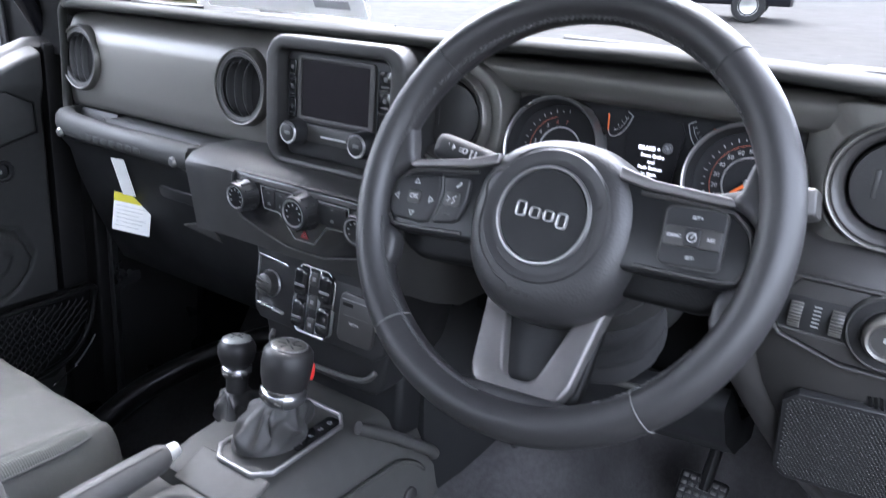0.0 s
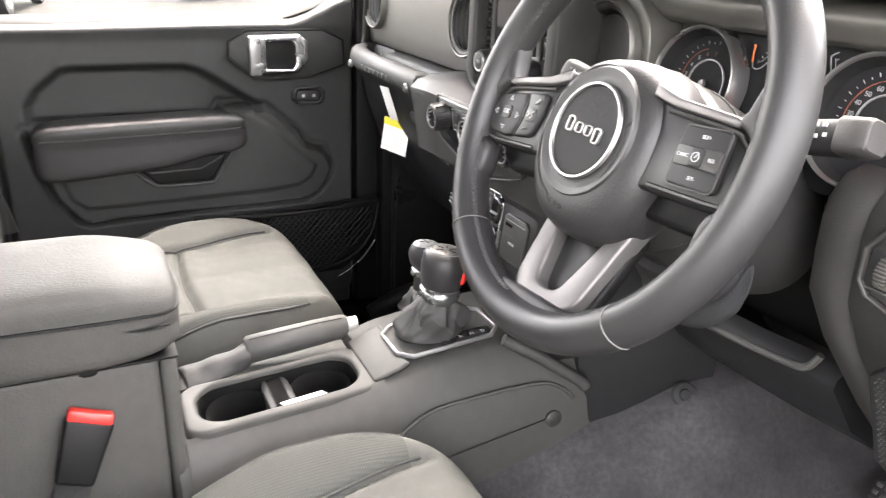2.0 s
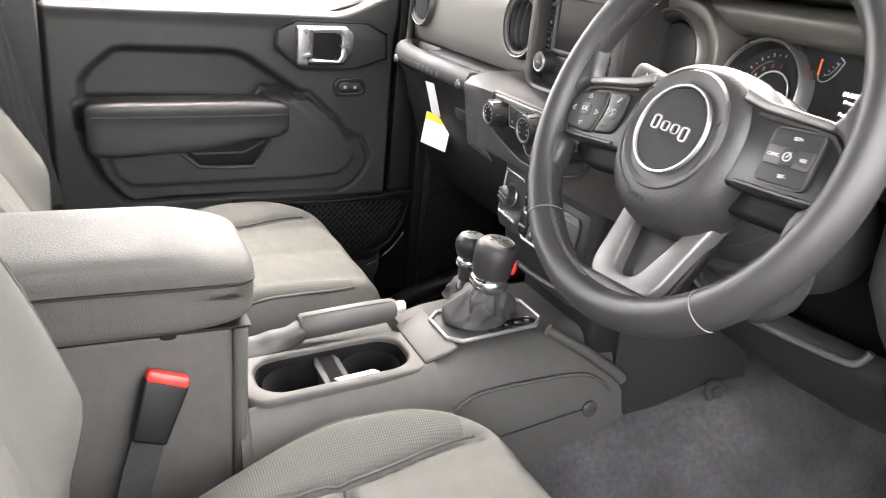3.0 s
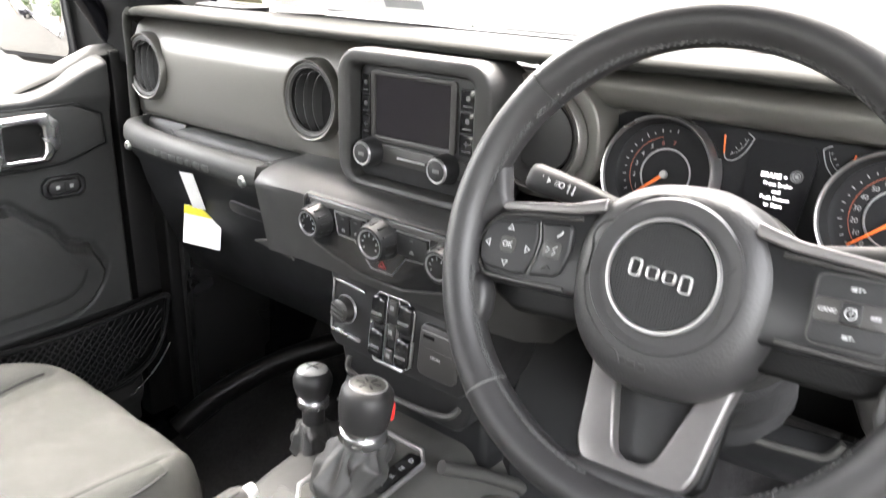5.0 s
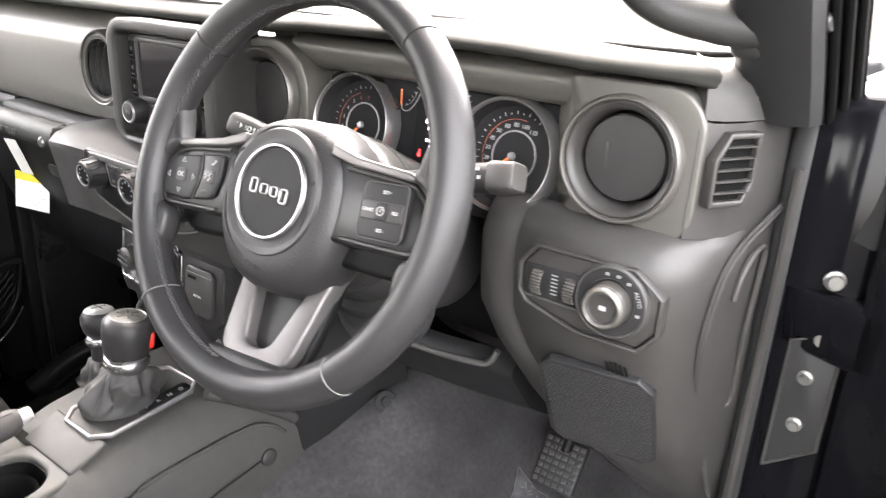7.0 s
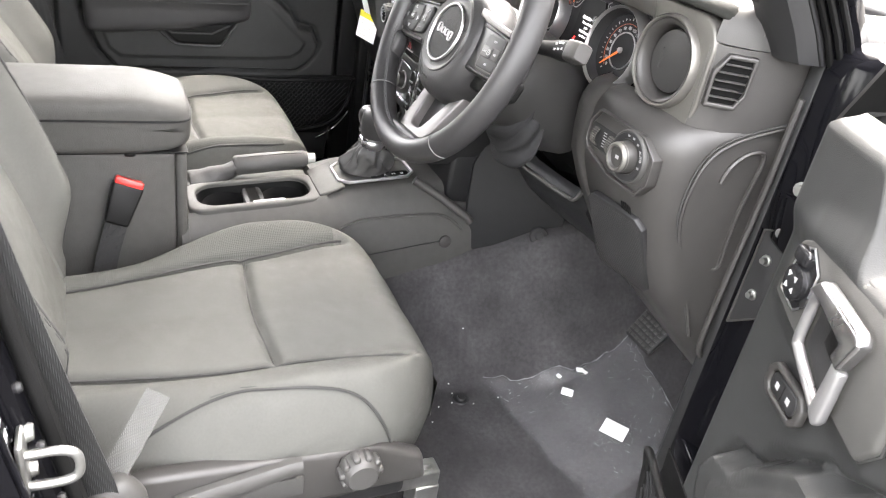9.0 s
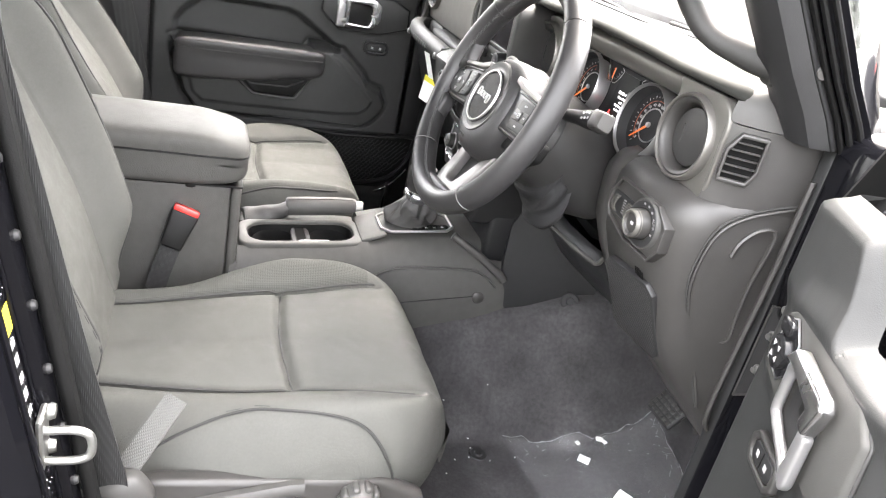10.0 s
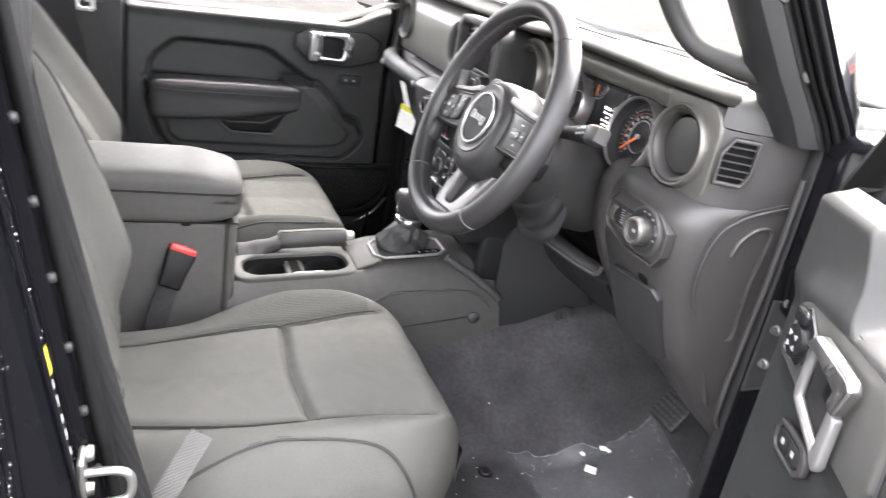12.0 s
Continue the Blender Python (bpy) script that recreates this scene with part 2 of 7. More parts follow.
def ring(outer, inner, z0, z1, bev=0.002, seg=2):
    """A frame between two outlines of as many points."""
    bm = bmesh.new()
    rows = [[bm.verts.new((x, y, z)) for x, y in pts] for pts, z in ((outer, z0), (outer, z1), (inner, z1), (inner, z0))]
    n = len(outer)
    for k in range(4):
        a, b = rows[k], rows[(k + 1) % 4]
        for i in range(n):
            bm.faces.new((a[i], a[(i + 1) % n], b[(i + 1) % n], b[i]))
    bmesh.ops.recalc_face_normals(bm, faces=bm.faces[:])
    return bevel(bm, bev, seg)


def lathe(profile, n=40, closed=False):
    """A profile of (radius, height) turned about local z."""
    bm = bmesh.new()
    rows = []
    for r, h in profile:
        if r < 1e-6:
            rows.append([bm.verts.new((0, 0, h))])
        else:
            rows.append([bm.verts.new((r * math.cos(2 * math.pi * i / n), r * math.sin(2 * math.pi * i / n), h)) for i in range(n)])
    pairs = list(zip(rows, rows[1:])) + ([(rows[-1], rows[0])] if closed else [])
    for a, b in pairs:
        for i in range(n):
            j = (i + 1) % n
            q = [a[i % len(a)], a[j % len(a)], b[j % len(b)], b[i % len(b)]]
            q = list(dict.fromkeys(q))
            if len(q) > 2:
                bm.faces.new(q)
    return bm


def tube(points, r, n=10, closed=False, flat=1.0, caps=True):
    """A round bar along points; r a number or one for each point."""
    P = [Vector(p) for p in points]
    rs = r if isinstance(r, (list, tuple)) else [r] * len(P)
    bm, rows, u = bmesh.new(), [], None
    for i, p in enumerate(P):
        a = P[i - 1] if i or closed else P[0]
        b = P[(i + 1) % len(P)] if i + 1 < len(P) or closed else P[-1]
        d = (b - a).normalized()
        if u is None:
            u = d.orthogonal().normalized()
        u = (u - d * u.dot(d)).normalized()
        v = d.cross(u)
        rows.append([bm.verts.new(p + rs[i] * (math.cos(2 * math.pi * k / n) * u + flat * math.sin(2 * math.pi * k / n) * v)) for k in range(n)])
    for i in range(len(rows) - (0 if closed else 1)):
        a, b = rows[i], rows[(i + 1) % len(rows)]
        for k in range(n):
            bm.faces.new((a[k], a[(k + 1) % n], b[(k + 1) % n], b[k]))
    if caps and not closed:
        bm.faces.new(rows[0][::-1])
        bm.faces.new(rows[-1])
    return bm


def smooth_path(pts, n=8, closed=False):
    """Catmull-Rom through points."""
    P = [Vector(p) for p in pts]
    out, m = [], len(P)
    for i in range(m if closed else m - 1):
        p0 = P[(i - 1) % m] if closed or i else P[0]
        p1, p2 = P[i], P[(i + 1) % m]
        p3 = P[(i + 2) % m] if closed or i + 2 < m else P[-1]
        for k in range(n):
            t = k / n
            out.append(0.5 * ((2 * p1) + (p2 - p0) * t + (2 * p0 - 5 * p1 + 4 * p2 - p3) * t * t + (3 * p1 - p0 - 3 * p2 + p3) * t ** 3))
    if not closed:
        out.append(P[-1])
    return out


def strip(points, side, thick):
    """A flat band along points; side: half its width as a vector, thick: its thickness as a vector."""
    bm, rows = bmesh.new(), []
    s, t = Vector(side), Vector(thick)
    for p in points:
        p = Vector(p)
        rows.append([bm.verts.new(p + a * s + b * t) for a, b in ((-1, 0), (1, 0), (1, 1), (-1, 1))])
    for a, b in zip(rows, rows[1:]):
        for k in range(4):
            bm.faces.new((a[k], a[(k + 1) % 4], b[(k + 1) % 4], b[k]))
    bm.faces.new(rows[0][::-1])
    bm.faces.new(rows[-1])
    return bm


def loft(rows, cap=True, closed=True):
    """Skins rows of points; each row a closed (or open) section."""
    bm = bmesh.new()
    V = [[bm.verts.new(p) for p in row] for row in rows]
    n = len(V[0])
    for a, b in zip(V, V[1:]):
        for k in range(n if closed else n - 1):
            bm.faces.new((a[k], a[(k + 1) % n], b[(k + 1) % n], b[k]))
    if cap and closed:
        bm.faces.new(V[0][::-1])
        bm.faces.new(V[-1])
    return bm


def pad(sx, sy, sz, p=4.0, n=14, shape=None):
    """A stuffed or moulded block about the origin: a box whose edges round off by the power p, then shaped."""
    bm = bmesh.new()
    bmesh.ops.create_cube(bm, size=2)
    bmesh.ops.subdivide_edges(bm, edges=bm.edges[:], cuts=n, use_grid_fill=True)
    for v in bm.verts:
        c = [math.copysign(math.sin(abs(a) * math.pi / 2), a) if p < 3 else a for a in v.co]
        k = sum(abs(a) ** p for a in c) ** (1 / p)
        v.co = Vector((c[0] / k * sx / 2, c[1] / k * sy / 2, c[2] / k * sz / 2))
        if shape:
            v.co = Vector(shape(*v.co))
    return bm


def words(body, size, M, material, parent, name="lettering", align="CENTER", bold=0.0, label=""):
    """Raised lettering from the built-in font."""
    cu = bpy.data.curves.new("lettering", "FONT")
    cu.body, cu.size, cu.align_x, cu.align_y, cu.extrude, cu.offset = body, size, align, "CENTER", 0.0003, bold
    cu.resolution_u = 3
    ob = bpy.data.objects.new("lettering", cu)
    scene.collection.objects.link(ob)
    bpy.context.view_layer.update()
    me = bpy.data.meshes.new_from_object(ob.evaluated_get(bpy.context.evaluated_depsgraph_get()))
    bpy.data.objects.remove(ob)
    bm = bmesh.new()
    bm.from_mesh(me)
    return part(name, bm, material, parent, label, M=M)


def join(*bms):
    out = bmesh.new()
    for b in bms:
        me = bpy.data.meshes.new("tmp")
        b.to_mesh(me)
        b.free()
        out.from_mesh(me)
        bpy.data.meshes.remove(me)
    return out


def moved(bm, M):
    bm.transform(M)
    return bm


def mirrored(bm):
    """The same on the other side of the car."""
    bm.transform(Matrix.Diagonal((-1, 1, 1, 1)))
    bmesh.ops.reverse_faces(bm, faces=bm.faces[:])
    return bm


def setting(name, bm, material, label="", category="", **k):
    return tagged(part(name, bm, material, None, **k), label, category, "", "structure")


def smoothstep(a, b, x):
    t = min(1, max(0, (x - a) / (b - a)))
    return t * t * (3 - 2 * t)

# ---- the setting: ground, body shell, floor, roof ----
GROUND, SLOPE = -0.55, 5.5  # the car park climbs ahead of the car
bm = bmesh.new()
bmesh.ops.create_grid(bm, x_segments=40, y_segments=40, size=900)
setting("ground", bm, ASPHALT, "wet grey asphalt of a car park", "ground", M=pose(0, 0, GROUND, SLOPE, 0, 0))


def floor_z(x, y):
    """Carpet height: low under the seats, rising to the toe board, and up the tunnel."""
    z = 0.035 + 0.36 * (math.sqrt(max(0, y - 0.36) ** 2 + 0.0004) - 0.02) + max(0, y - 0.70) * 1.5
    ahead = smoothstep(0.35, 0.55, y)
    side = 1 - smoothstep(0.11 + 0.10 * ahead, 0.26 + 0.14 * ahead, abs(x))
    return max(z, 0.035 + side * (0.159 + 0.275 * max(0, y - 0.12) + 0.03 * smoothstep(0.42, 0.54, y)))


rows = []
for i in range(61):
    y = -1.3 + 2.1 * i / 60
    rows.append([(x, y, floor_z(x, y)) for x in [-0.69 + 1.38 * k / 120 for k in range(121)]])
setting("floor", loft(rows, closed=False), CARPET, "black loop carpet over the car's floor and toe board", "carpet floor", smooth=80)


def side_shell(s, name):
    """Body side: sill, pillars and roof rail, black painted steel."""
    k = thing(name, (s * 0.74, -0.3, 0.0), "black painted body side with door pillars and sill", "car body")
    k["kind"] = "structure"
    part("sill", box(s * 0.68, s * 0.80, -1.4, 0.62, -0.06, 0.10, 0.012), PAINT, k)
    # front pillar: from the scuttle up along the windscreen
    steps = ((0.425, 0.575, 0.83), (0.40, 0.545, 0.865), (0.365, 0.52, 0.905), (0.275, 0.46, 1.02), (0.15, 0.37, 1.20), (0.11, 0.33, 1.28))
    rows = [[(s * x, y, z) for x, y in ((0.652, yr + 0.09), (0.640, yr + 0.045), (0.638, yr + 0.015), (0.648, yr), (0.680, yr - 0.004), (0.696, yr + 0.006), (0.700, yr + 0.03), (0.698, yr + 0.05), (0.67, yr + 0.09))] for yr, yw, z in (steps if s > 0 else steps[2:])]
    part("pillar_lining", loft(rows), PLASTIC, k, "dark plastic pillar lining", smooth=50)
    rows = [[(s * x, y, z) for x, y in ((0.648, yw), (0.652, yr + 0.08), (0.672, yr + 0.06), (0.700, yr + 0.049), (0.712, yr + 0.055), (0.722, yr + 0.074), (0.705, yr + 0.105), (0.66, yw + 0.004))] for yr, yw, z in steps]
    part("front_pillar", loft(rows), PAINT, k, "glossy black windscreen pillar", smooth=50)
    if s < 0:
        rows = [[(s * x, y, z) for x, y in ((0.650, max(yr + 0.05, 0.478 if z < 0.9 else 0)), (0.6385, max(yr + 0.055, 0.482 if z < 0.9 else 0)), (0.6375, yw - 0.03), (0.640, yw - 0.018), (0.652, yw - 0.016))] for yr, yw, z in steps]
        part("lining_flange", loft(rows, closed=False), TRIM, k, "grey pillar lining beside the glass", smooth=50)
        # black box drawn for the shade between lining and dashboard
        part("lining_gap_shade", box(-0.74, -0.652, 0.375, 0.474, 0.78, 0.902, 0.004), VOID, k)
    for dx, dy in ((0.703, 0.046), (0.7115, 0.052), (0.718, 0.062)):
        part("seal_ridge", tube([(s * dx, yr + dy, z) for yr, yw, z in steps], 0.0036, 8), RUBBER, k, "ribbed black rubber seal")
    part("lining_seam", tube([(s * 0.6995, yr + 0.033, z) for yr, yw, z in steps], 0.0012, 5), RUBBER, k)
    for i in range(3):
        part("lining_clip", lathe([(0, 0.003), (0.006, 0.003), (0.008, 0)], 14), TRIM, k, M=fr((s * 0.6995, 0.404 - 0.066 * i, 0.91 + 0.077 * i), (s, -0.2, 0)))
    part("hinge_post", box(s * 0.69, s * 0.77, 0.465 if s > 0 else 0.432, 0.86, 0.05, 0.86, 0.02), PAINT, k)
    part("kick_panel", box(s * (0.676 if s > 0 else 0.655), s * 0.70, 0.47 if s > 0 else 0.428, 0.86, 0.03, 0.84 if s > 0 else 0.80, 0.006), PLASTIC, k)
    part("pillar_trim", box(s * 0.655, s * 0.69, -0.56, -0.352 if s > 0 else -0.325, 0.30, 1.28, 0.012), PLASTIC, k)
    rows = []
    for z in (0.05, 0.35, 0.60, 0.85, 1.1, 1.3):
        e = (-0.325 - 0.16 * (z - 0.574)) if s > 0 else -0.341
        rows.append([(s * x, y, z) for x, y in ((0.69, -0.58), (0.69, e), (0.722, e), (0.724, e - 0.012), (0.758, e - 0.014), (0.766, e - 0.022), (0.768, -0.58))])
    part("centre_pillar", bevel(loft(rows), 0.003, 2), PAINT, k, "glossy black door pillar", smooth=40)
    if s > 0:
        for x_, r_ in ((0.7265, 0.0022), (0.7575, 0.0026)):
            part("pressed_edge", tube([(x_, -0.325 - 0.16 * (z - 0.574) - 0.0105, z) for z in (0.06, 0.4, 0.8, 1.29)], r_, 8), PAINT, k, "rounded pressing of the pillar")
        for dy, r_ in ((0.0, 0.0030), (-0.0105, 0.0022), (-0.030, 0.0035)):
            press = [(0.7675, y_ + dy, z) for y_, z in ((-0.384, 1.28), (-0.385, 0.80), (-0.382, 0.728), (-0.373, 0.624), (-0.366, 0.517), (-0.352, 0.30))]
            part("pressed_edge", tube(smooth_path(press, 6), r_, 8), PAINT, k, "rounded pressing of the pillar")
        for i in range(9):
            z = 0.40 + 0.068 * i
            part("pillar_stud", lathe([(0, 0.004), (0.004, 0.0035), (0.0055, 0)], 12), PLASTIC, k, M=fr((0.706, -0.325 - 0.16 * (z - 0.574), z), (0, 1, 0.16)))
        seal = [(0.693, -0.316 - 0.16 * (z - 0.574), z) for z in (0.2, 0.5, 0.8, 1.1, 1.27)]
        part("door_seal", tube(seal, 0.008, 8), RUBBER, k, "black rubber door seal")
    if s < 0:
        # filler boxes added to block the daylight slit ahead of the closed door
        part("door_seal", box(-0.742, -0.700, 0.357, 0.442, 0.05, 0.80, 0.006), RUBBER, k, "black rubber door seal")
        part("door_seal", box(-0.742, -0.665, 0.405, 0.44, 0.03, 0.86, 0.006), RUBBER, k, "black rubber door seal")
    part("roof_rail", box(s * 0.62, s * 0.76, -1.5, 0.36, 1.24, 1.32, 0.02), PAINT, k)
    part("rear_quarter", box(s * 0.70, s * 0.78, -1.5, -0.55, 0.05, 0.74, 0.02), PAINT, k)
    part("rear_pillar", box(s * 0.68, s * 0.78, -1.6, -1.38, 0.05, 1.3, 0.02), PAINT, k)
    return k


shell_left = side_shell(-1, "wall_west")
side_shell(1, "wall_east")
# chrome tube drawn where daylight glints along the sill
part("sill_glint", tube(smooth_path([(-0.662, 0.300, 0.187), (-0.661, 0.325, 0.200), (-0.6615, 0.354, 0.221), (-0.656, 0.376, 0.252), (-0.653, 0.384, 0.268)], 5), [0.0006] + [0.0016] * 19 + [0.0006], 6), CHROME, shell_left, "bright tube put in for a glint along the door sill")
# roof stays out of view; it is here for its shade on the cabin
setting("ceiling", box(-0.70, 0.70, -1.6, 0.34, 1.29, 1.33, 0.01), DOORTRIM, "unseen dark headliner of the hard top, added to shade the cabin", "roof")
# rear wall is unseen too, added to stop light from behind
setting("wall_south", join(box(-0.70, 0.70, -1.62, -1.56, 0.0, 0.75, 0.01), box(-0.70, 0.70, -1.62, -1.56, 1.2, 1.3, 0.01)), PLASTIC, "unseen dark tailgate, added to close the cabin to light", "tailgate")
setting("wall_north", box(-0.69, 0.69, 0.80, 0.84, 0.05, 0.86, 0.01), PLASTIC, "dark bulkhead under the scuttle", "bulkhead")
# windscreen pane and its header
pane = part("window_1", loft([[(-0.655, 0.545, 0.865), (0.655, 0.545, 0.865)], [(-0.63, 0.34, 1.25), (0.63, 0.34, 1.25)]], closed=False), PANE)
tagged(pane, "clear windscreen with the wet car park beyond", "windscreen", "", "structure")
pane.visible_shadow = False
setting("trim", box(-0.66, 0.66, 0.31, 0.37, 1.24, 1.30, 0.01), TRIM, "dark header rail over the windscreen", "trim")

# hood, scuttle and wipers outside the windscreen
hood = thing("hood", (0, 1.1, 0.7), "glossy black hood wet with rain drops", "hood")
rows = [[(x, y, z - 0.03 * (abs(x) / 0.62) ** 4 + (0.015 if abs(x) < 0.36 else 0)) for x in [-0.66 + 1.32 * k / 40 for k in range(41)]] for y, z in ((0.70, 0.815), (0.9, 0.82), (1.3, 0.81), (1.75, 0.77), (1.80, 0.70))]
part("hood_panel", loft(rows, closed=False), PAINT, hood, smooth=70)
part("cowl", box(-0.66, 0.66, 0.57, 0.71, 0.79, 0.825, 0.006), PLASTIC, hood, "matt black scuttle grille")
for s in (-1, 1):
    part("fender", box(s * 0.66, s * 0.92, 0.55, 1.75, 0.20, 0.42, 0.05, 3), PLASTIC, hood)
    part("fender_side", box(s * 0.63, s * 0.70, 0.60, 1.78, 0.0, 0.79, 0.02), PAINT, hood)


def wiper(x0, x1, name="windscreen_wiper"):
    k = thing(name, (x0, 0.62, 0.83), "black wiper blade resting on the windscreen's foot", "wiper", "wipers")
    part("arm", tube([(x0, 0.64, 0.835), (x0 + 0.1 * (x1 - x0), 0.60, 0.86), (0.5 * (x0 + x1), 0.575, 0.875), (0.75 * x1 + 0.25 * x0, 0.56, 0.878)], [0.012, 0.009, 0.006, 0.005], 8), RUBBER, k)
    part("blade", tube(smooth_path([(x0 + 0.12 * (x1 - x0), 0.557, 0.87), (0.5 * (x0 + x1), 0.55, 0.874), (x1, 0.55, 0.868)]), 0.007, 6, flat=0.6), RUBBER, k)


wiper(-0.05, -0.50)
wiper(0.52, 0.05)

# ---- dashboard ----
dash = thing("dashboard", (0, 0.5, 0.4), "dark grey moulded dashboard with a satin grey passenger fascia", "dashboard")


def along_x(profile, xs, bev=0.0):
    """A section in y and z, drawn out between the x stations; a station may be (x, dy, dz, scale)."""
    rows = []
    for st in xs:
        x, dy, dz = st if isinstance(st, tuple) else (st, 0, 0)
        rows.append([(x, y + dy, z + dz) for y, z in profile])
    return loft(rows)


top_profile = [(0.60, 0.862), (0.50, 0.872), (0.40, 0.878), (0.356, 0.8775), (0.343, 0.8755), (0.3362, 0.8715), (0.3352, 0.8665), (0.3385, 0.8635), (0.350, 0.8625), (0.40, 0.860), (0.60, 0.83)]
part("top_pad", along_x(top_profile, [(-0.628, 0.05, -0.03), (-0.622, 0.025, -0.012), (-0.605, 0.008, -0.003), (-0.57, 0, 0), (0.15, 0, 0), (0.22, 0, 0.004), (0.34, 0, 0.006), (0.47, 0, 0.004), (0.54, 0.004, 0), (0.585, 0.012, -0.001), (0.615, 0.022, -0.003), (0.634, 0.034, -0.006), (0.642, 0.05, -0.012)]), TOPPAD, dash, smooth=60)
# passenger fascia, gently bowed, with its turned end
fas = [(0.396, 0.860), (0.3745, 0.857), (0.3595, 0.823), (0.3572, 0.817), (0.3563, 0.810), (0.357, 0.79), (0.358, 0.740), (0.3595, 0.716), (0.3625, 0.709), (0.370, 0.7055), (0.42, 0.705), (0.42, 0.860)]
part("passenger_fascia", along_x(fas, [(-0.634, 0.03, 0), (-0.631, 0.010, 0), (-0.624, 0.001, 0), (-0.60, 0, 0), (-0.4, 0, 0), (-0.10, 0, 0), (0.05, 0.004, 0)]), FASCIA, dash, "satin warm grey painted panel", smooth=60)
part("fascia_frame", tube(smooth_path([(-0.596, 0.343, 0.868), (-0.614, 0.348, 0.853), (-0.622, 0.352, 0.80), (-0.624, 0.351, 0.745), (-0.618, 0.347, 0.715), (-0.603, 0.338, 0.698)], 6), 0.0072, 10), TOPPAD, dash, "dark frame round the fascia's end")
# driver's fascia behind cluster and vents
part("driver_fascia", along_x([(0.420, 0.864), (0.408, 0.858), (0.407, 0.80), (0.407, 0.74), (0.415, 0.72), (0.44, 0.715), (0.44, 0.864)], [0.10, 0.30, 0.50, 0.66]), FASCIA, dash, smooth=60)
part("cluster_brow", along_x([(0.388, 0.861), (0.377, 0.855), (0.3745, 0.845), (0.381, 0.831), (0.393, 0.8245), (0.42, 0.8235), (0.42, 0.861)], [0.165, 0.30, 0.535]), FASCIA, dash, smooth=60)
# vent plate on the door side
def round_hole(pts, r):
    return [(r * math.cos(math.atan2(y, x)), r * math.sin(math.atan2(y, x))) for x, y in pts]


part("vent_plate", ring(rrect(0.126, 0.126, 0.055, 10), round_hole(rrect(0.126, 0.126, 0.055, 10), 0.0505), -0.05, 0.0, 0.003, 3), FASCIA, dash, M=fr((0.139, 0.362, 0.791)))
plate_bm = ring(rrect(0.144, 0.132, 0.036, 10), round_hole(rrect(0.144, 0.132, 0.036, 10), 0.0505), -0.045, 0.0, 0.003, 3)
for v in plate_bm.verts:
    # the panel falls back towards the instruments
    v.co.z -= 0.030 * smoothstep(-0.040, -0.072, v.co.x) * (1 if v.co.z > -0.03 else 0)
part("vent_plate", plate_bm, FASCIA, dash, M=fr((0.566, 0.3665, 0.791)))

# lower dash on the driver's side, wrapping round to the door opening
def yf(z):
    pts = [(0.36, 0.53), (0.42, 0.47), (0.50, 0.398), (0.53, 0.378), (0.58, 0.358), (0.63, 0.341), (0.69, 0.334), (0.72, 0.338), (0.735, 0.352), (0.742, 0.375)]
    for (za, a), (zb, b) in zip(pts, pts[1:]):
        if z <= zb:
            return a + (b - a) * (z - za) / (zb - za)
    return pts[-1][1]


rows = []
for z in (0.36, 0.40, 0.45, 0.50, 0.55, 0.60, 0.64, 0.67, 0.70, 0.715, 0.727, 0.735, 0.742):
    f = yf(z)
    sw = max(0, 0.625 - z) * 0.62 / 0.237
    rows.append([(x + sw * (0.69 - x), y, z_) for x, y, z_ in ((0.453, 0.52, z), (0.453, f + 0.012, z), (0.459, f + 0.004, z), (0.488, f + 0.003, z), (0.4925, f + 0.006, z), (0.4955, f + 0.0055, z), (0.50, f, z), (0.57, f, z), (0.615, f + 0.002, z), (0.635, f + 0.009, z), (0.652, f + 0.025, z), (0.664, f + 0.05, z), (0.674, max(f + 0.10, 0.46), z), (0.686, max(f + 0.15, 0.56), z), (0.69, 0.64, z))])
part("lower_panel", loft(rows, closed=False), TRIM, dash, smooth=60)
rows = []
for z in (0.738, 0.745, 0.76, 0.80, 0.825, 0.832):
    f = 0.362 + max(0, z - 0.83) * 0.4
    rows.append([(0.60, 0.40, z), (0.632, f + 0.004, z), (0.645, f + 0.014, z), (0.657, f + 0.035, z), (0.668, f + 0.07, z), (0.676, 0.48, z), (0.688, 0.56, z), (0.69, 0.64, z)])
part("end_panel", loft(rows, closed=False), TRIM, dash, smooth=60)
ends = [(0.618, 0.385), (0.634, 0.368), (0.646, 0.378), (0.658, 0.399), (0.669, 0.434), (0.677, 0.482), (0.688, 0.56), (0.69, 0.64)]
rows = []
for z, g in ((0.8335, 0.004), (0.835, 0.0), (0.85, 0.001), (0.862, 0.005), (0.871, 0.013), (0.8765, 0.026), (0.878, 0.045), (0.876, 0.07)):
    rows.append([(x - g * (0.4 + 0.6 * i / 7), y + g * (1 - 0.9 * i / 7), z - 0.004 * (i / 7)) for i, (x, y) in enumerate(ends)])
part("top_cap", loft(rows, closed=False), SOFT, dash, "smooth grey end cap of the dashboard top", smooth=60)
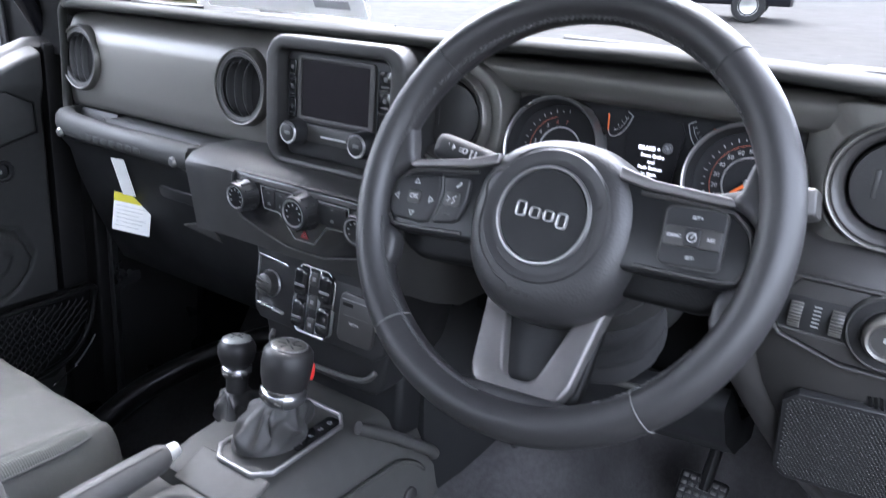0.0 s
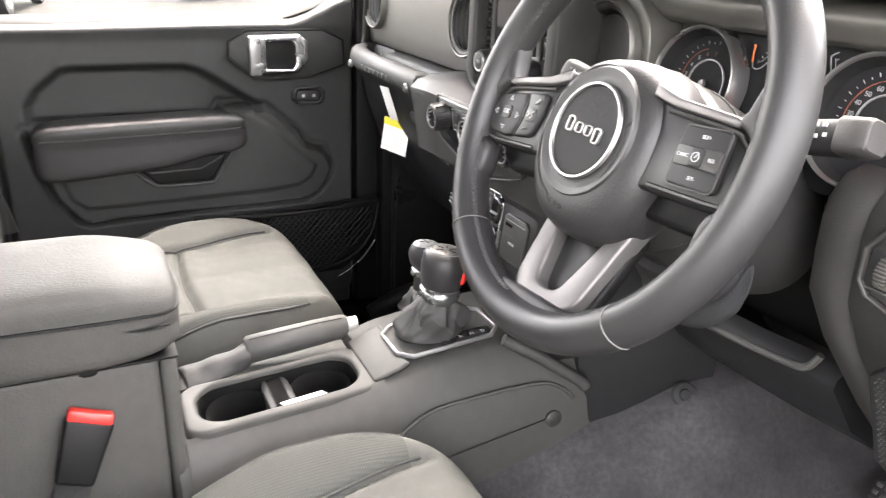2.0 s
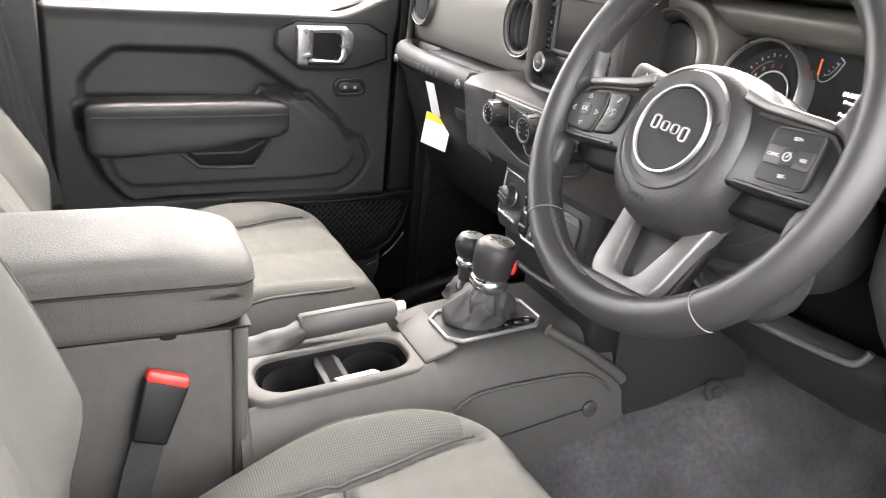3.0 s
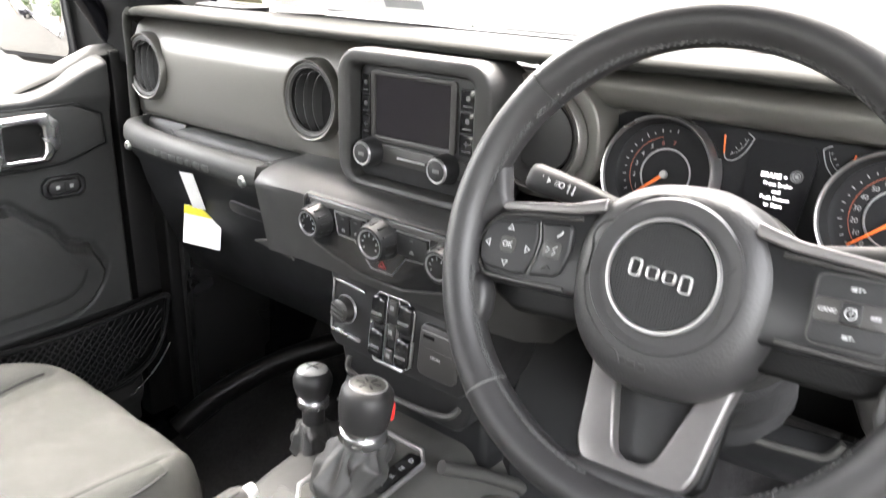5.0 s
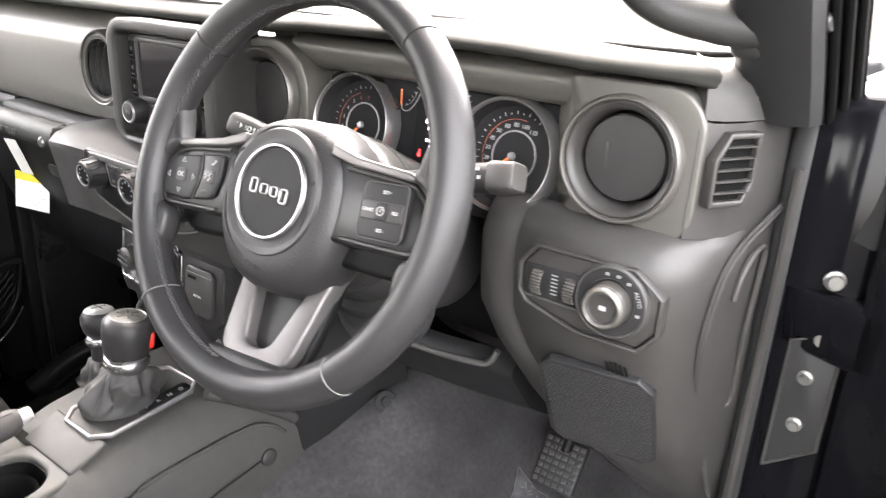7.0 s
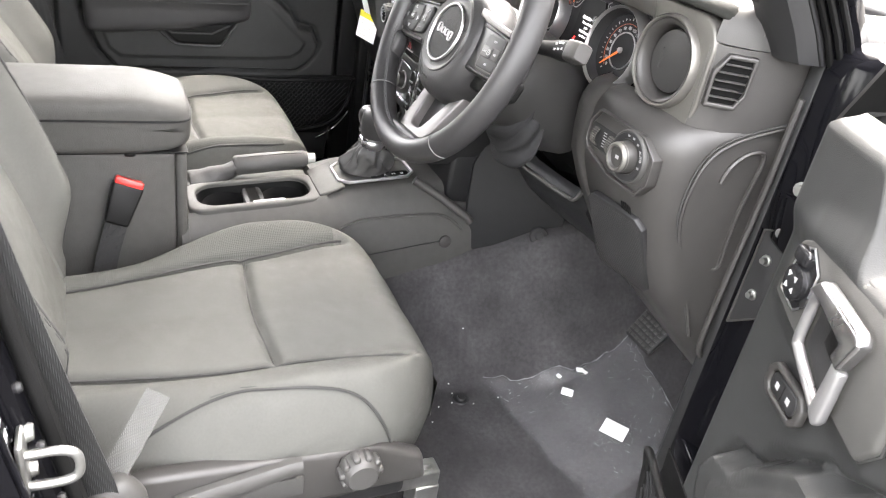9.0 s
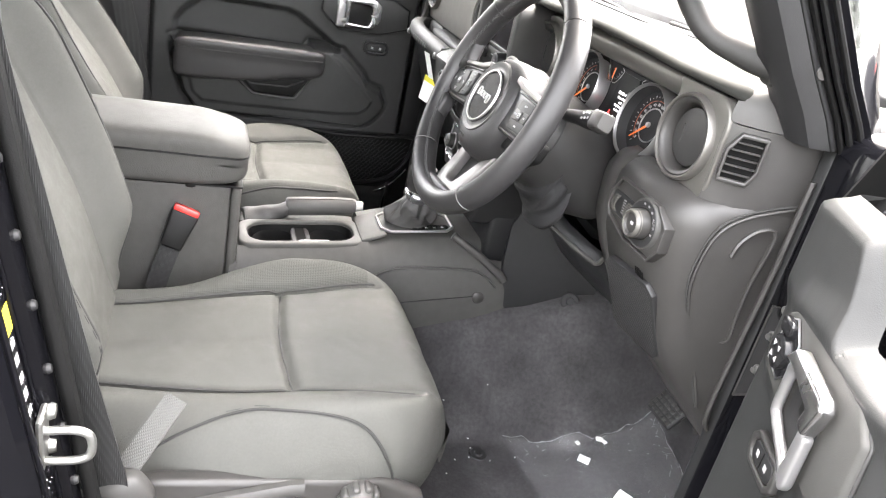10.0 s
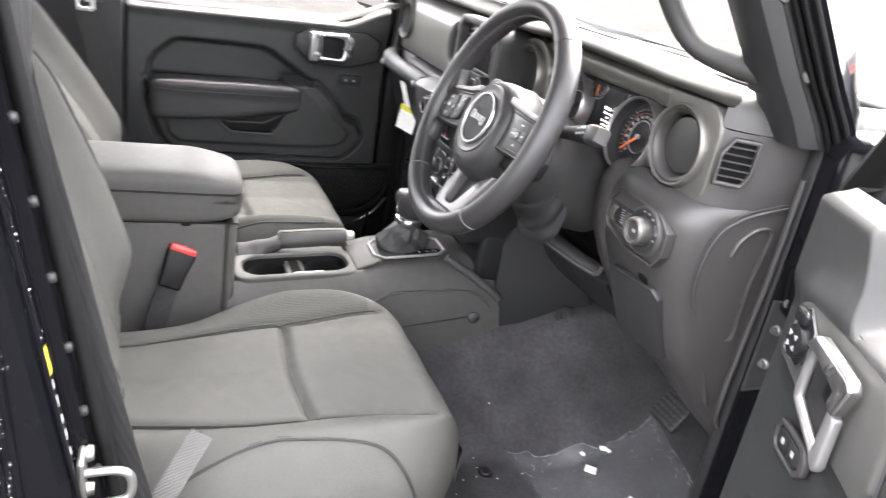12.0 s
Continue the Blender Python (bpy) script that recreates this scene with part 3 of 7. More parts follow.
# seam and raised access cover on the end
cover = [(0.6725, 0.446, 0.46), (0.664, 0.424, 0.52), (0.6590, 0.396, 0.58), (0.6590, 0.376, 0.63), (0.6615, 0.374, 0.68), (0.6655, 0.384, 0.715), (0.6705, 0.408, 0.735), (0.6765, 0.440, 0.748), (0.6800, 0.470, 0.756)]
part("access_cover_seam", tube(smooth_path(cover, 6), 0.0014, 6), SEAMLINE, dash)
part("access_cover_edge", tube(smooth_path([(x + 0.0012, y + 0.004, z - 0.003) for x, y, z in cover], 6), 0.0022, 6), TRIM, dash)
rib_ = [(0.6690, 0.441, 0.560), (0.6745, 0.452, 0.566), (0.6755, 0.450, 0.60), (0.6760, 0.449, 0.64), (0.6770, 0.453, 0.68), (0.6775, 0.456, 0.712), (0.6765, 0.448, 0.721), (0.6740, 0.430, 0.716), (0.6715, 0.416, 0.700), (0.6700, 0.411, 0.680)]
part("access_cover_rib", tube(smooth_path(rib_, 6), 0.0028, 6), TRIM, dash)
part("door_edge_strip", tube(smooth_path([(0.690, 0.463, 0.79), (0.690, 0.462, 0.66), (0.690, 0.457, 0.56), (0.689, 0.456, 0.46), (0.686, 0.470, 0.43)], 6), 0.004, 6), TRIM, dash)
# knee speaker grille
gM = fr((0.5815, 0.3680, 0.5545), (0.10, -0.905, -0.417), (0, -0.42, 0.91)) @ Matrix.Diagonal((1.06, 1.06, 1, 1))
part("speaker_grille", prism(chamfered(0.102, 0.116, 0.012), -0.006, 0.003, 0.0015), PLASTIC, dash, M=gM)
studs = bmesh.new()
for i in range(34):
    for j in range(38):
        cx, cy = -0.046 + 0.0033 * j + (0.00165 if i % 2 else 0), -0.052 + 0.00315 * i
        if cx > 0.047 or abs(cx) + abs(cy) > 0.092:
            continue
        base = [studs.verts.new((cx + 0.0014 * a, cy + 0.0014 * b, 0.0029)) for a, b in ((-1, -0.4), (0, -1), (1, -0.4), (1, 0.4), (0, 1), (-1, 0.4))]
        top = [studs.verts.new((cx + 0.0009 * a, cy + 0.0009 * b, 0.0034)) for a, b in ((-1, -0.4), (0, -1), (1, -0.4), (1, 0.4), (0, 1), (-1, 0.4))]
        studs.faces.new(top)
        for q in range(6):
            studs.faces.new((base[q], base[(q + 1) % 6], top[(q + 1) % 6], top[q]))
part("grille_mesh", studs, SHROUD, dash, "fine studded speaker mesh", M=gM)
vent_M = fr((0.602, 0.3445, 0.617), (0, -1, -0.3), (0, -0.3, 1))
# slots are thin black bars, their dark depth only painted
for i in range(5):
    part("sensor_slot", box(-0.0012, 0.0012, -0.0065 + 0.0008 * abs(i - 2), 0.0065 - 0.0008 * abs(i - 2), 0, 0.0008, 0), VOID, dash, M=vent_M @ pose(-0.0088 + 0.0044 * i, 0, 0, 0, 0, 14))
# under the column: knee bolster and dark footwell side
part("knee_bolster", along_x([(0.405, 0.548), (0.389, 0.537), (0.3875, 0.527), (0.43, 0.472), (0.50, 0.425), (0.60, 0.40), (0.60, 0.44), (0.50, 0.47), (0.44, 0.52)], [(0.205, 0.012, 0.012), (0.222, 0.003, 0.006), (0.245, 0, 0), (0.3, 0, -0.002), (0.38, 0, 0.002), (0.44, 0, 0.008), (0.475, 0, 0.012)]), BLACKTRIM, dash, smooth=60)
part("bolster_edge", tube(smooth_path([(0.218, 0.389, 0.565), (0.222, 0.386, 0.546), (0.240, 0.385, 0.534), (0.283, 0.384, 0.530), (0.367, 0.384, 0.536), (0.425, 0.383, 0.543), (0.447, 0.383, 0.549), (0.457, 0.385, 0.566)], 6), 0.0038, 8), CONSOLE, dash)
# black surface painting the dark under the column
part("column_recess_shade", along_x([(0.47, 0.70), (0.46, 0.62), (0.47, 0.53), (0.52, 0.50), (0.54, 0.70)], [0.13, 0.3, 0.475]), VOID, dash, smooth=60)
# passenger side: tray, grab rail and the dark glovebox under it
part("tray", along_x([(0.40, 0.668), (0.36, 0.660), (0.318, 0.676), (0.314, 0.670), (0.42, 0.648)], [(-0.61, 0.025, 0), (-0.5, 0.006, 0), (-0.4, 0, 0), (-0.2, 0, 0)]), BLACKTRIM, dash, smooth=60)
part("inner_rail", along_x([(0.42, 0.7025), (0.349, 0.7025), (0.342, 0.700), (0.3385, 0.693), (0.338, 0.66), (0.42, 0.66)], [(-0.508, 0.012, -0.012), (-0.504, 0.003, -0.003), (-0.495, 0, 0), (-0.36, 0, 0), (-0.237, 0, 0)]), RAILSKIN, dash, "dark moulding behind the grab rail", smooth=50)
part("handle_back", along_x([(0.42, 0.704), (0.366, 0.704), (0.361, 0.698), (0.360, 0.655), (0.42, 0.655)], [-0.628, -0.56, -0.505]), SOFT, dash, smooth=50)
# shaded notch at the rail's end, put in as a black box
part("rail_slot_shade", box(-0.2385, -0.2355, 0.330, 0.40, 0.66, 0.7033, 0), VOID, dash)
part("handle_bow", tube(smooth_path([(-0.503, 0.338, 0.701), (-0.487, 0.336, 0.688), (-0.470, 0.335, 0.672), (-0.440, 0.333, 0.664)], 6), 0.0016, 6), TRIM, dash)
rail_sec = [(0.314, 0.703), (0.302, 0.7075), (0.290, 0.7055), (0.2825, 0.698), (0.2805, 0.684), (0.285, 0.674), (0.298, 0.669), (0.314, 0.673)]
rail = part("grab_rail", along_x(rail_sec, [(-0.606, 0.080, 0), (-0.6055, 0.050, 0), (-0.603, 0.039, 0), (-0.595, 0.030, 0), (-0.575, 0.020, 0), (-0.54, 0.010, 0), (-0.49, 0.003, 0), (-0.43, 0, 0), (-0.3, 0, 0), (-0.225, 0, 0)]), RAILSKIN, dash, "soft black grab rail", smooth=50)
part("rail_corner", prism([(-0.2255, 0.2835), (-0.1795, 0.345), (-0.236, 0.345), (-0.236, 0.310), (-0.2255, 0.309)], 0.690, 0.7065, 0.003, 2), RAILSKIN, dash, "mitred end of the rail moulding")
for i, w in enumerate((0.020, 0.014, 0.014, 0.016, 0.013, 0.011, 0.011, 0.014)):
    part("raised_bar", box(-w / 2, w / 2, -0.0045, 0.0045, 0, 0.0014, 0.0005), RAILSKIN, rail, M=fr((-0.470 + i * 0.0198, 0.2815 + (0.003 if i == 0 else 0.0012 if i == 1 else 0), 0.6835), (0, -1, 0.02)))
for x in (-0.251, -0.552):
    part("bolt", lathe([(0, 0.004), (0.005, 0.004), (0.0075, 0.001), (0.0075, -0.002)], 16), STEEL, rail, M=fr((x, 0.2815 if x > -0.5 else 0.2945, 0.682 if x > -0.5 else 0.676), (0, -1, 0)))
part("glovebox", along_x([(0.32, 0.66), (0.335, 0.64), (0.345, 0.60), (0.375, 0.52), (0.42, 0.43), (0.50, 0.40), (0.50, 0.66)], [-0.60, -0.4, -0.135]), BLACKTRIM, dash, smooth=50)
gbM = fr((-0.323, 0.3425, 0.612), (0, -0.97, -0.24), (0, -0.24, 0.97))
part("glovebox_latch", prism(chamfered(0.086, 0.019, 0.005), 0, 0.004, 0.0015), PLASTIC, dash, "black glovebox latch plate", M=gbM)
# paler wedge in place of the light caught on the glovebox
part("latch_light_wedge", prism([(-0.048, -0.002), (-0.010, 0.011), (0.022, 0.013), (0.038, -0.013)][::-1], 0, 0.004, 0.0015), CONSOLE, dash, "grey wedge painting the light caught below the latch", M=fr((-0.288, 0.3585, 0.564), (0, -0.93, -0.36), (0, -0.36, 0.93)))
# centre: ledge under the radio and the climate housing
part("centre_ledge", along_x([(0.36, 0.715), (0.31, 0.712), (0.285, 0.705), (0.273, 0.694), (0.274, 0.686), (0.29, 0.60), (0.40, 0.60), (0.40, 0.715)], [(-0.224, 0.010, -0.006), (-0.214, 0.0, -0.003), (-0.15, 0, 0), (0.14, 0, 0), (0.17, 0.01, -0.004), (0.19, 0.04, -0.01)]), DASHDARK, dash, smooth=50)
# lower centre stack
st = [(-0.128, 0.62), (0.128, 0.62), (0.122, 0.56), (0.098, 0.455), (0.085, 0.44), (-0.085, 0.44), (-0.098, 0.455), (-0.122, 0.56)]
part("stack_panel", prism([(x, z) for x, z in st][::-1], -0.12, 0, 0.008, 3), PLASTIC, dash, M=fr((0, 0.312, 0), (0, -1, 0)))
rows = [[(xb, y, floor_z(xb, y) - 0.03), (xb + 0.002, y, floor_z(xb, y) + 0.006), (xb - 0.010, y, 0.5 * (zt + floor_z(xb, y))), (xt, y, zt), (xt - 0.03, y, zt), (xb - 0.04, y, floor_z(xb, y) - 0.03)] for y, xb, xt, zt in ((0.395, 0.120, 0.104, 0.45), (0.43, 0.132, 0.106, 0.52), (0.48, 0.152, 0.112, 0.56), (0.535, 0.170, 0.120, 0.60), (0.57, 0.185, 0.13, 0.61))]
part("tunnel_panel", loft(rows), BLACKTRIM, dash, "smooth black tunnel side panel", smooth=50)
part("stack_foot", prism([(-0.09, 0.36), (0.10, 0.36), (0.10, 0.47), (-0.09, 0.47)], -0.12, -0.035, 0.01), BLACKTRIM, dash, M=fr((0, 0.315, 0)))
part("stack_lip", tube(smooth_path([(-0.088, 0.312, 0.478), (-0.075, 0.300, 0.466), (0, 0.296, 0.462), (0.075, 0.300, 0.466), (0.09, 0.312, 0.478)], 6), 0.004, 8), SOFT, dash)
part("stack_strut", tube([(0.088, 0.285, 0.412), (0.108, 0.335, 0.384), (0.127, 0.388, 0.348), (0.128, 0.396, 0.338)], 0.0085, 10), SOFT, dash)
# radio surround
part("radio_surround", ring(rrect(0.212, 0.153, 0.03, 8, 0.009, 0), rrect(0.172, 0.128, 0.012, 8, 0.008, -0.003), -0.07, 0.0, 0.007, 3), DASHDARK, dash, "soft dark frame around the radio", M=fr((0, 0.304, 0.7855)))
# demister slot and end speaker on the top
part("demister_slot", box(-0.35, 0.45, 0.515, 0.535, 0.868, 0.874, 0.002), PLASTIC, dash)
for s, x in ((-1, -0.52), (1, 0.555)):
    part("top_speaker", prism(rrect(0.14, 0.07, 0.03, 6), 0, 0.008, 0.003), PLASTIC, dash, M=fr((x, 0.475, 0.872), (0, 0, 1), (0, 1, 0)))

part("footwell_duct", tube(smooth_path([(-0.640, 0.375, 0.085), (-0.615, 0.45, 0.135), (-0.56, 0.56, 0.185), (-0.46, 0.66, 0.235), (-0.36, 0.71, 0.27)], 8), [0.030] * 33, 14, flat=0.8), GLOSS2, dash, "glossy black footwell duct")
part("kick_trim", loft([[(-0.652, y, z0), (-0.640, y, z0 + 0.01), (-0.632, y, zt - 0.03), (-0.645, y, zt), (-0.654, y, zt)] for y, z0, zt in ((0.43, 0.10, 0.60), (0.50, 0.13, 0.56), (0.58, 0.17, 0.50), (0.66, 0.22, 0.46))]), GLOSS2, dash, "glossy black kick trim", smooth=50)

# ---- air vents ----
def round_vent(x, y, z, vanes, closed=False):
    k = thing("air_vent", (x, y, z), "round black air vent with a satin grey ring" if not closed else "round closed black air vent with a satin grey ring", "air vent", "air vents in the dashboard")
    M = fr((x, y, z), (0, -1, 0.03))
    if closed:
        part("ring", lathe([(0.046, -0.02), (0.0535, -0.02), (0.0540, -0.002), (0.0528, 0.0035), (0.0512, 0.0052), (0.0498, 0.0046), (0.0490, 0.0020), (0.0486, -0.02)], 48), RING, k, "satin grey ring", M=M)
        part("inner_ring", lathe([(0.0488, -0.012), (0.0488, 0.0012), (0.0470, 0.0022), (0.0440, 0.0010), (0.0415, -0.0030), (0.0400, -0.0110), (0.0396, -0.03)], 48), TRIM, k, M=M)
    else:
        part("ring", lathe([(0.046, -0.02), (0.0525, -0.02), (0.0520, -0.002), (0.0505, 0.004), (0.0490, 0.0058), (0.0476, 0.0052), (0.0468, 0.0030), (0.0462, -0.02)], 48), FASCIA, k, "satin grey ring", M=M)
        part("inner_ring", lathe([(0.0463, -0.012), (0.0463, 0.0028), (0.0445, 0.0035), (0.0418, 0.0022), (0.0412, 0.0030), (0.0400, 0.0030), (0.0392, 0.0015), (0.0388, -0.03)], 48), SOFT, k, M=M)
    # open vents: flat black disc ahead of the fascia paints the dark depth
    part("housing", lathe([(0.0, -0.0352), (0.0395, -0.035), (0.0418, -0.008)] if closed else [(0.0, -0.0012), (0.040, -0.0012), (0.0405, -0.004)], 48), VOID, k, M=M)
    if closed:
        part("flap", lathe([(0, 0.0), (0.02, -0.0008), (0.0355, -0.003), (0.0370, -0.006)], 40), SHROUD, k, M=M @ pose(0, 0, -0.008))
        part("flap_tab", box(-0.002, 0.002, -0.012, 0.012, -0.004, -0.0005, 0.001), SHROUD, k, M=M @ pose(-0.016, 0, -0.0075))
    else:
        for i in range(vanes):
            # curved blades, each a crescent bowed towards the passenger's door
            u = -0.026 + 0.0165 * i
            h = 0.97 * math.sqrt(0.0385 ** 2 - (u + 0.006) ** 2)
            rows = []
            for j in range(15):
                a = radians(-78 + 156 * j / 14)
                x0 = u + 0.020 * (1 - math.cos(a))
                wide = 0.0115 * math.cos(a) ** 0.7
                rows.append([(x0 - 0.0004, h * math.sin(a), 0.0034), (x0 + 0.0007, h * math.sin(a), 0.0036), (x0 + 0.45 * wide, h * math.sin(a), 0.0018), (x0 + wide, h * math.sin(a), -0.0010), (x0, h * math.sin(a), -0.0010)])
            part("vane", loft(rows), RUBBER, k, M=M)
            part("vane_edge", tube([(r[0][0] + 0.0003, r[0][1], 0.0036) for r in rows], 0.0005, 5), GLOSS2, k, M=M)
    return k


round_vent(-0.582, 0.354, 0.787, 3)
round_vent(-0.193, 0.350, 0.785, 3)
round_vent(0.136, 0.354, 0.791, 4, True)
round_vent(0.572, 0.361, 0.793, 4, True)
side = thing("side_vent", (0.652, 0.39, 0.795), "small slatted black side vent on the dashboard's end", "air vent")
sM = fr((0.6538, 0.3856, 0.796), (0.87, -0.50, 0.0), (0, 0, 1)) @ Matrix.Diagonal((0.68, 0.84, 1, 1))
out = [(-0.03, -0.035), (0.022, -0.035), (0.034, -0.015), (0.034, 0.036), (-0.012, 0.036), (-0.03, 0.012)]
inn = [(-0.024, -0.029), (0.018, -0.029), (0.028, -0.012), (0.028, 0.030), (-0.010, 0.030), (-0.024, 0.008)]
part("frame", ring(out, inn, -0.004, 0.0065, 0.0018), TRIM, side, M=sM)
# black sheet on the end panel, painted darkness behind the slats
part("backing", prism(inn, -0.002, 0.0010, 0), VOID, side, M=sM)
for i in range(5):
    y = -0.0205 + 0.0108 * i
    x0 = -0.0235 if y < 0.008 else -0.0235 + (y - 0.008) * 0.64
    part("slat", box(x0, 0.0275, -0.0007, 0.0007, -0.0030, 0.0018, 0.0003), TRIM, side, M=sM @ pose(0, y, 0.0050, 8, 0, 0))

# ---- radio and climate controls ----
radio = thing("car_radio", (0.007, 0.32, 0.78), "black car radio with a dark unlit screen and two knobs", "car radio")
rM = fr((0.007, 0.322, 0.782))
part("faceplate", prism(rrect(0.166, 0.124, 0.010, 6), -0.03, 0, 0.002), PLASTIC, radio, M=rM)
part("screen_frame", ring(rrect(0.120, 0.077, 0.006, 5, -0.004, 0.020), rrect(0.106, 0.066, 0.002, 5, -0.005, 0.020), -0.001, 0.0035, 0.001), TRIM, radio, M=rM)
part("screen", prism(rrect(0.108, 0.068, 0.002, 5, -0.005, 0.020), -0.001, 0.0012, 0), SCREEN, radio, "dark unlit display", M=rM)
for i in range(3):
    for sx, w in ((-0.0735, 0.012), (0.0695, 0.019)):
        b = part("button", prism(rrect(w, 0.0215, 0.001, 3), 0, 0.0018, 0.0005), GLOSS, radio, M=rM @ pose(sx, 0.041 - i * 0.023, 0))
        part("printed_bar", box(-w * 0.3, w * 0.3, -0.0065, -0.0055, 0.0019, 0.0023, 0), DIMPRINT, b, M=rM @ pose(sx, 0.041 - i * 0.023, 0))
        part("printed_icon", prism(rrect(0.005, 0.005, 0.002, 3), 0.0019, 0.0023, 0) if i != 2 else join(box(-0.003, 0.003, -0.0005, 0.0005, 0.0019, 0.0023, 0), box(-0.0005, 0.0005, -0.003, 0.003, 0.0024, 0.0027, 0)), DIMPRINT, b, M=rM @ pose(sx, 0.043 - i * 0.023, 0))
part("lower_band", prism(rrect(0.150, 0.020, 0.004, 4), 0, 0.003, 0.001), TRIM, radio, M=rM @ pose(-0.004, -0.032, 0))
part("slot_line", box(-0.020, 0.020, -0.0011, 0.0011, 0.003, 0.0042, 0.0004), CHROME, radio, M=rM @ pose(-0.004, -0.034, 0))
for x in (-0.061, 0.047):
    kn = part("knob", lathe([(0, 0.020), (0.0105, 0.020), (0.0135, 0.0185), (0.0148, 0.016), (0.016, 0.001), (0.0175, 0.0)], 32), PLASTIC, radio, M=rM @ pose(x, -0.032, 0.002))
    part("knob_ring", lathe([(0.0108, 0.0202), (0.0124, 0.0206), (0.0136, 0.0188), (0.0132, 0.0175)], 32), SILVER, kn, "chrome ring", M=rM @ pose(x, -0.032, 0.002))
    part("knob_icon", box(-0.0045, 0.0045, -0.002, 0.002, 0.0202, 0.0206, 0.0003), DIMPRINT, kn, M=rM @ pose(x, -0.032, 0.002))

climate = thing("climate_panel", (0, 0.28, 0.66), "glossy black climate control panel with three ribbed knobs", "climate control")
cM = fr((0, 0.279, 0.66), (0, -1, -0.08), (0, -0.08, 1))
half = [(0.113, 0.037), (0.120, 0.030), (0.123, 0.005), (0.119, -0.012), (0.108, -0.022), (0.080, -0.031), (0.030, -0.043)]
outl = [(-x, y) for x, y in half] + half[::-1]
part("panel", prism(outl, -0.03, 0.004, 0.003), GLOSS, climate, M=cM)
part("panel_edge", ring([(x * 1.018, y * 1.05) for x, y in outl], outl, -0.02, 0.0045, 0.001), TRIM, climate, "thin raised edge", M=cM)
part("upper_band", join(prism([(-0.106, 0.034), (0.106, 0.034), (0.111, 0.0285), (-0.111, 0.0285)][::-1], 0.003, 0.0055, 0.0005)), SOFT, climate, "grey band along the top", M=cM)
part("accent_line", join(tube([(-0.069, 0.0265, 0.0050), (-0.018, 0.0265, 0.0050)], 0.0008, 5), tube([(0.026, 0.0265, 0.0050), (0.072, 0.0265, 0.0050)], 0.0008, 5), tube([(-0.069, 0.0265, 0.0048), (-0.066, 0.002, 0.0048), (-0.064, -0.001, 0.0048), (-0.039, -0.002, 0.0048), (-0.015, -0.029, 0.0048), (0.016, -0.029, 0.0048), (0.037, -0.004, 0.0048), (0.066, -0.002, 0.0048), (0.070, 0.002, 0.0048), (0.072, 0.0265, 0.0048)], 0.0007, 5)), SILVER, climate, "thin silver outline", M=cM)
for x, r in ((-0.094, 0.0200), (0.004, 0.0228), (0.097, 0.0200)):
    kM = cM @ pose(x, 0.0115, 0.004)
    kn = part("knob", lathe([(0, 0.019), (r * 0.62, 0.019), (r * 0.68, 0.021), (r * 0.84, 0.021), (r * 0.9, 0.017), (r * 0.96, 0.004), (r * 1.03, 0.002), (r * 1.05, 0)], 36), PLASTIC, climate, M=kM)
    part("knob_ring", lathe([(r * 0.63, 0.0192), (r * 0.68, 0.0213), (r * 0.73, 0.0211)], 36), SILVER, kn, "chrome ring", M=kM)
    part("dial_face", lathe([(0, 0.0196), (r * 0.6, 0.0196), (r * 0.62, 0.019)], 24), GLOSS, kn, M=kM)
    for a in range(7):
        t = radians(210 - a * 40)
        part("printed_mark", box(-0.0012, 0.0012, -0.0008, 0.0008, 0.0197, 0.02, 0), DIALPRINT, kn, M=kM @ pose(r * 0.45 * math.cos(t), r * 0.45 * math.sin(t), 0, 0, 0, math.degrees(t)))
    for a in range(12):
        t = math.radians(30 * a)
        part("grip_rib", box(-0.0012, 0.0012, -0.0015, 0.0015, 0.003, 0.017, 0.0005), PLASTIC, kn, M=kM @ pose(r * 0.93 * math.cos(t), r * 0.93 * math.sin(t), 0, 0, 0, 30 * a))
for x, w in ((-0.0545, 0.019), (-0.0340, 0.019), (0.048, 0.042)):
    b = part("button", prism(rrect(w, 0.024, 0.002, 3), 0.003, 0.0065, 0.001), PLASTIC, climate, M=cM @ pose(x, 0.0125, 0))
    part("printed_icon", join(box(-0.003, 0.003, -0.0022, -0.0012, 0.0066, 0.007, 0), box(-0.002, 0.002, -0.0002, 0.0008, 0.0066, 0.007, 0)), DIALPRINT, b, M=cM @ pose(x, 0.008, 0))
    part("printed_mark", box(-0.0022, 0.0022, -0.0006, 0.0006, 0.0066, 0.007, 0), DIMPRINT, b, M=cM @ pose(x, 0.0205, 0))
tri = [(-0.006, -0.005), (0.006, -0.005), (0, 0.005)]
part("hazard_mark", ring(tri, [(a * 0.55, b * 0.55 - 0.0006) for a, b in tri], 0.004, 0.005, 0), DIMRED, climate, "dim red hazard triangle", M=cM @ pose(0.001, -0.0195, 0))

switches = thing("switch_panel", (0, 0.305, 0.55), "switch panel with silver-edged window switches and a socket cover", "switch panel")
wM = fr((0, 0.309, 0.545), (0, -1, 0.12), (0, 0.12, 1))
def silver_frame(cx, cy, w, h, c=0.008):
    part("silver_frame", ring(chamfered(w, h, c, cx, cy), chamfered(w - 0.006, h - 0.006, c * 0.8, cx, cy), 0, 0.0045, 0.001), CHROME, switches, "satin silver frame", M=wM)
part("panel", prism(chamfered(0.222, 0.096, 0.012, -0.0055, -0.002), -0.02, 0.001, 0.003), PLASTIC, switches, M=wM)
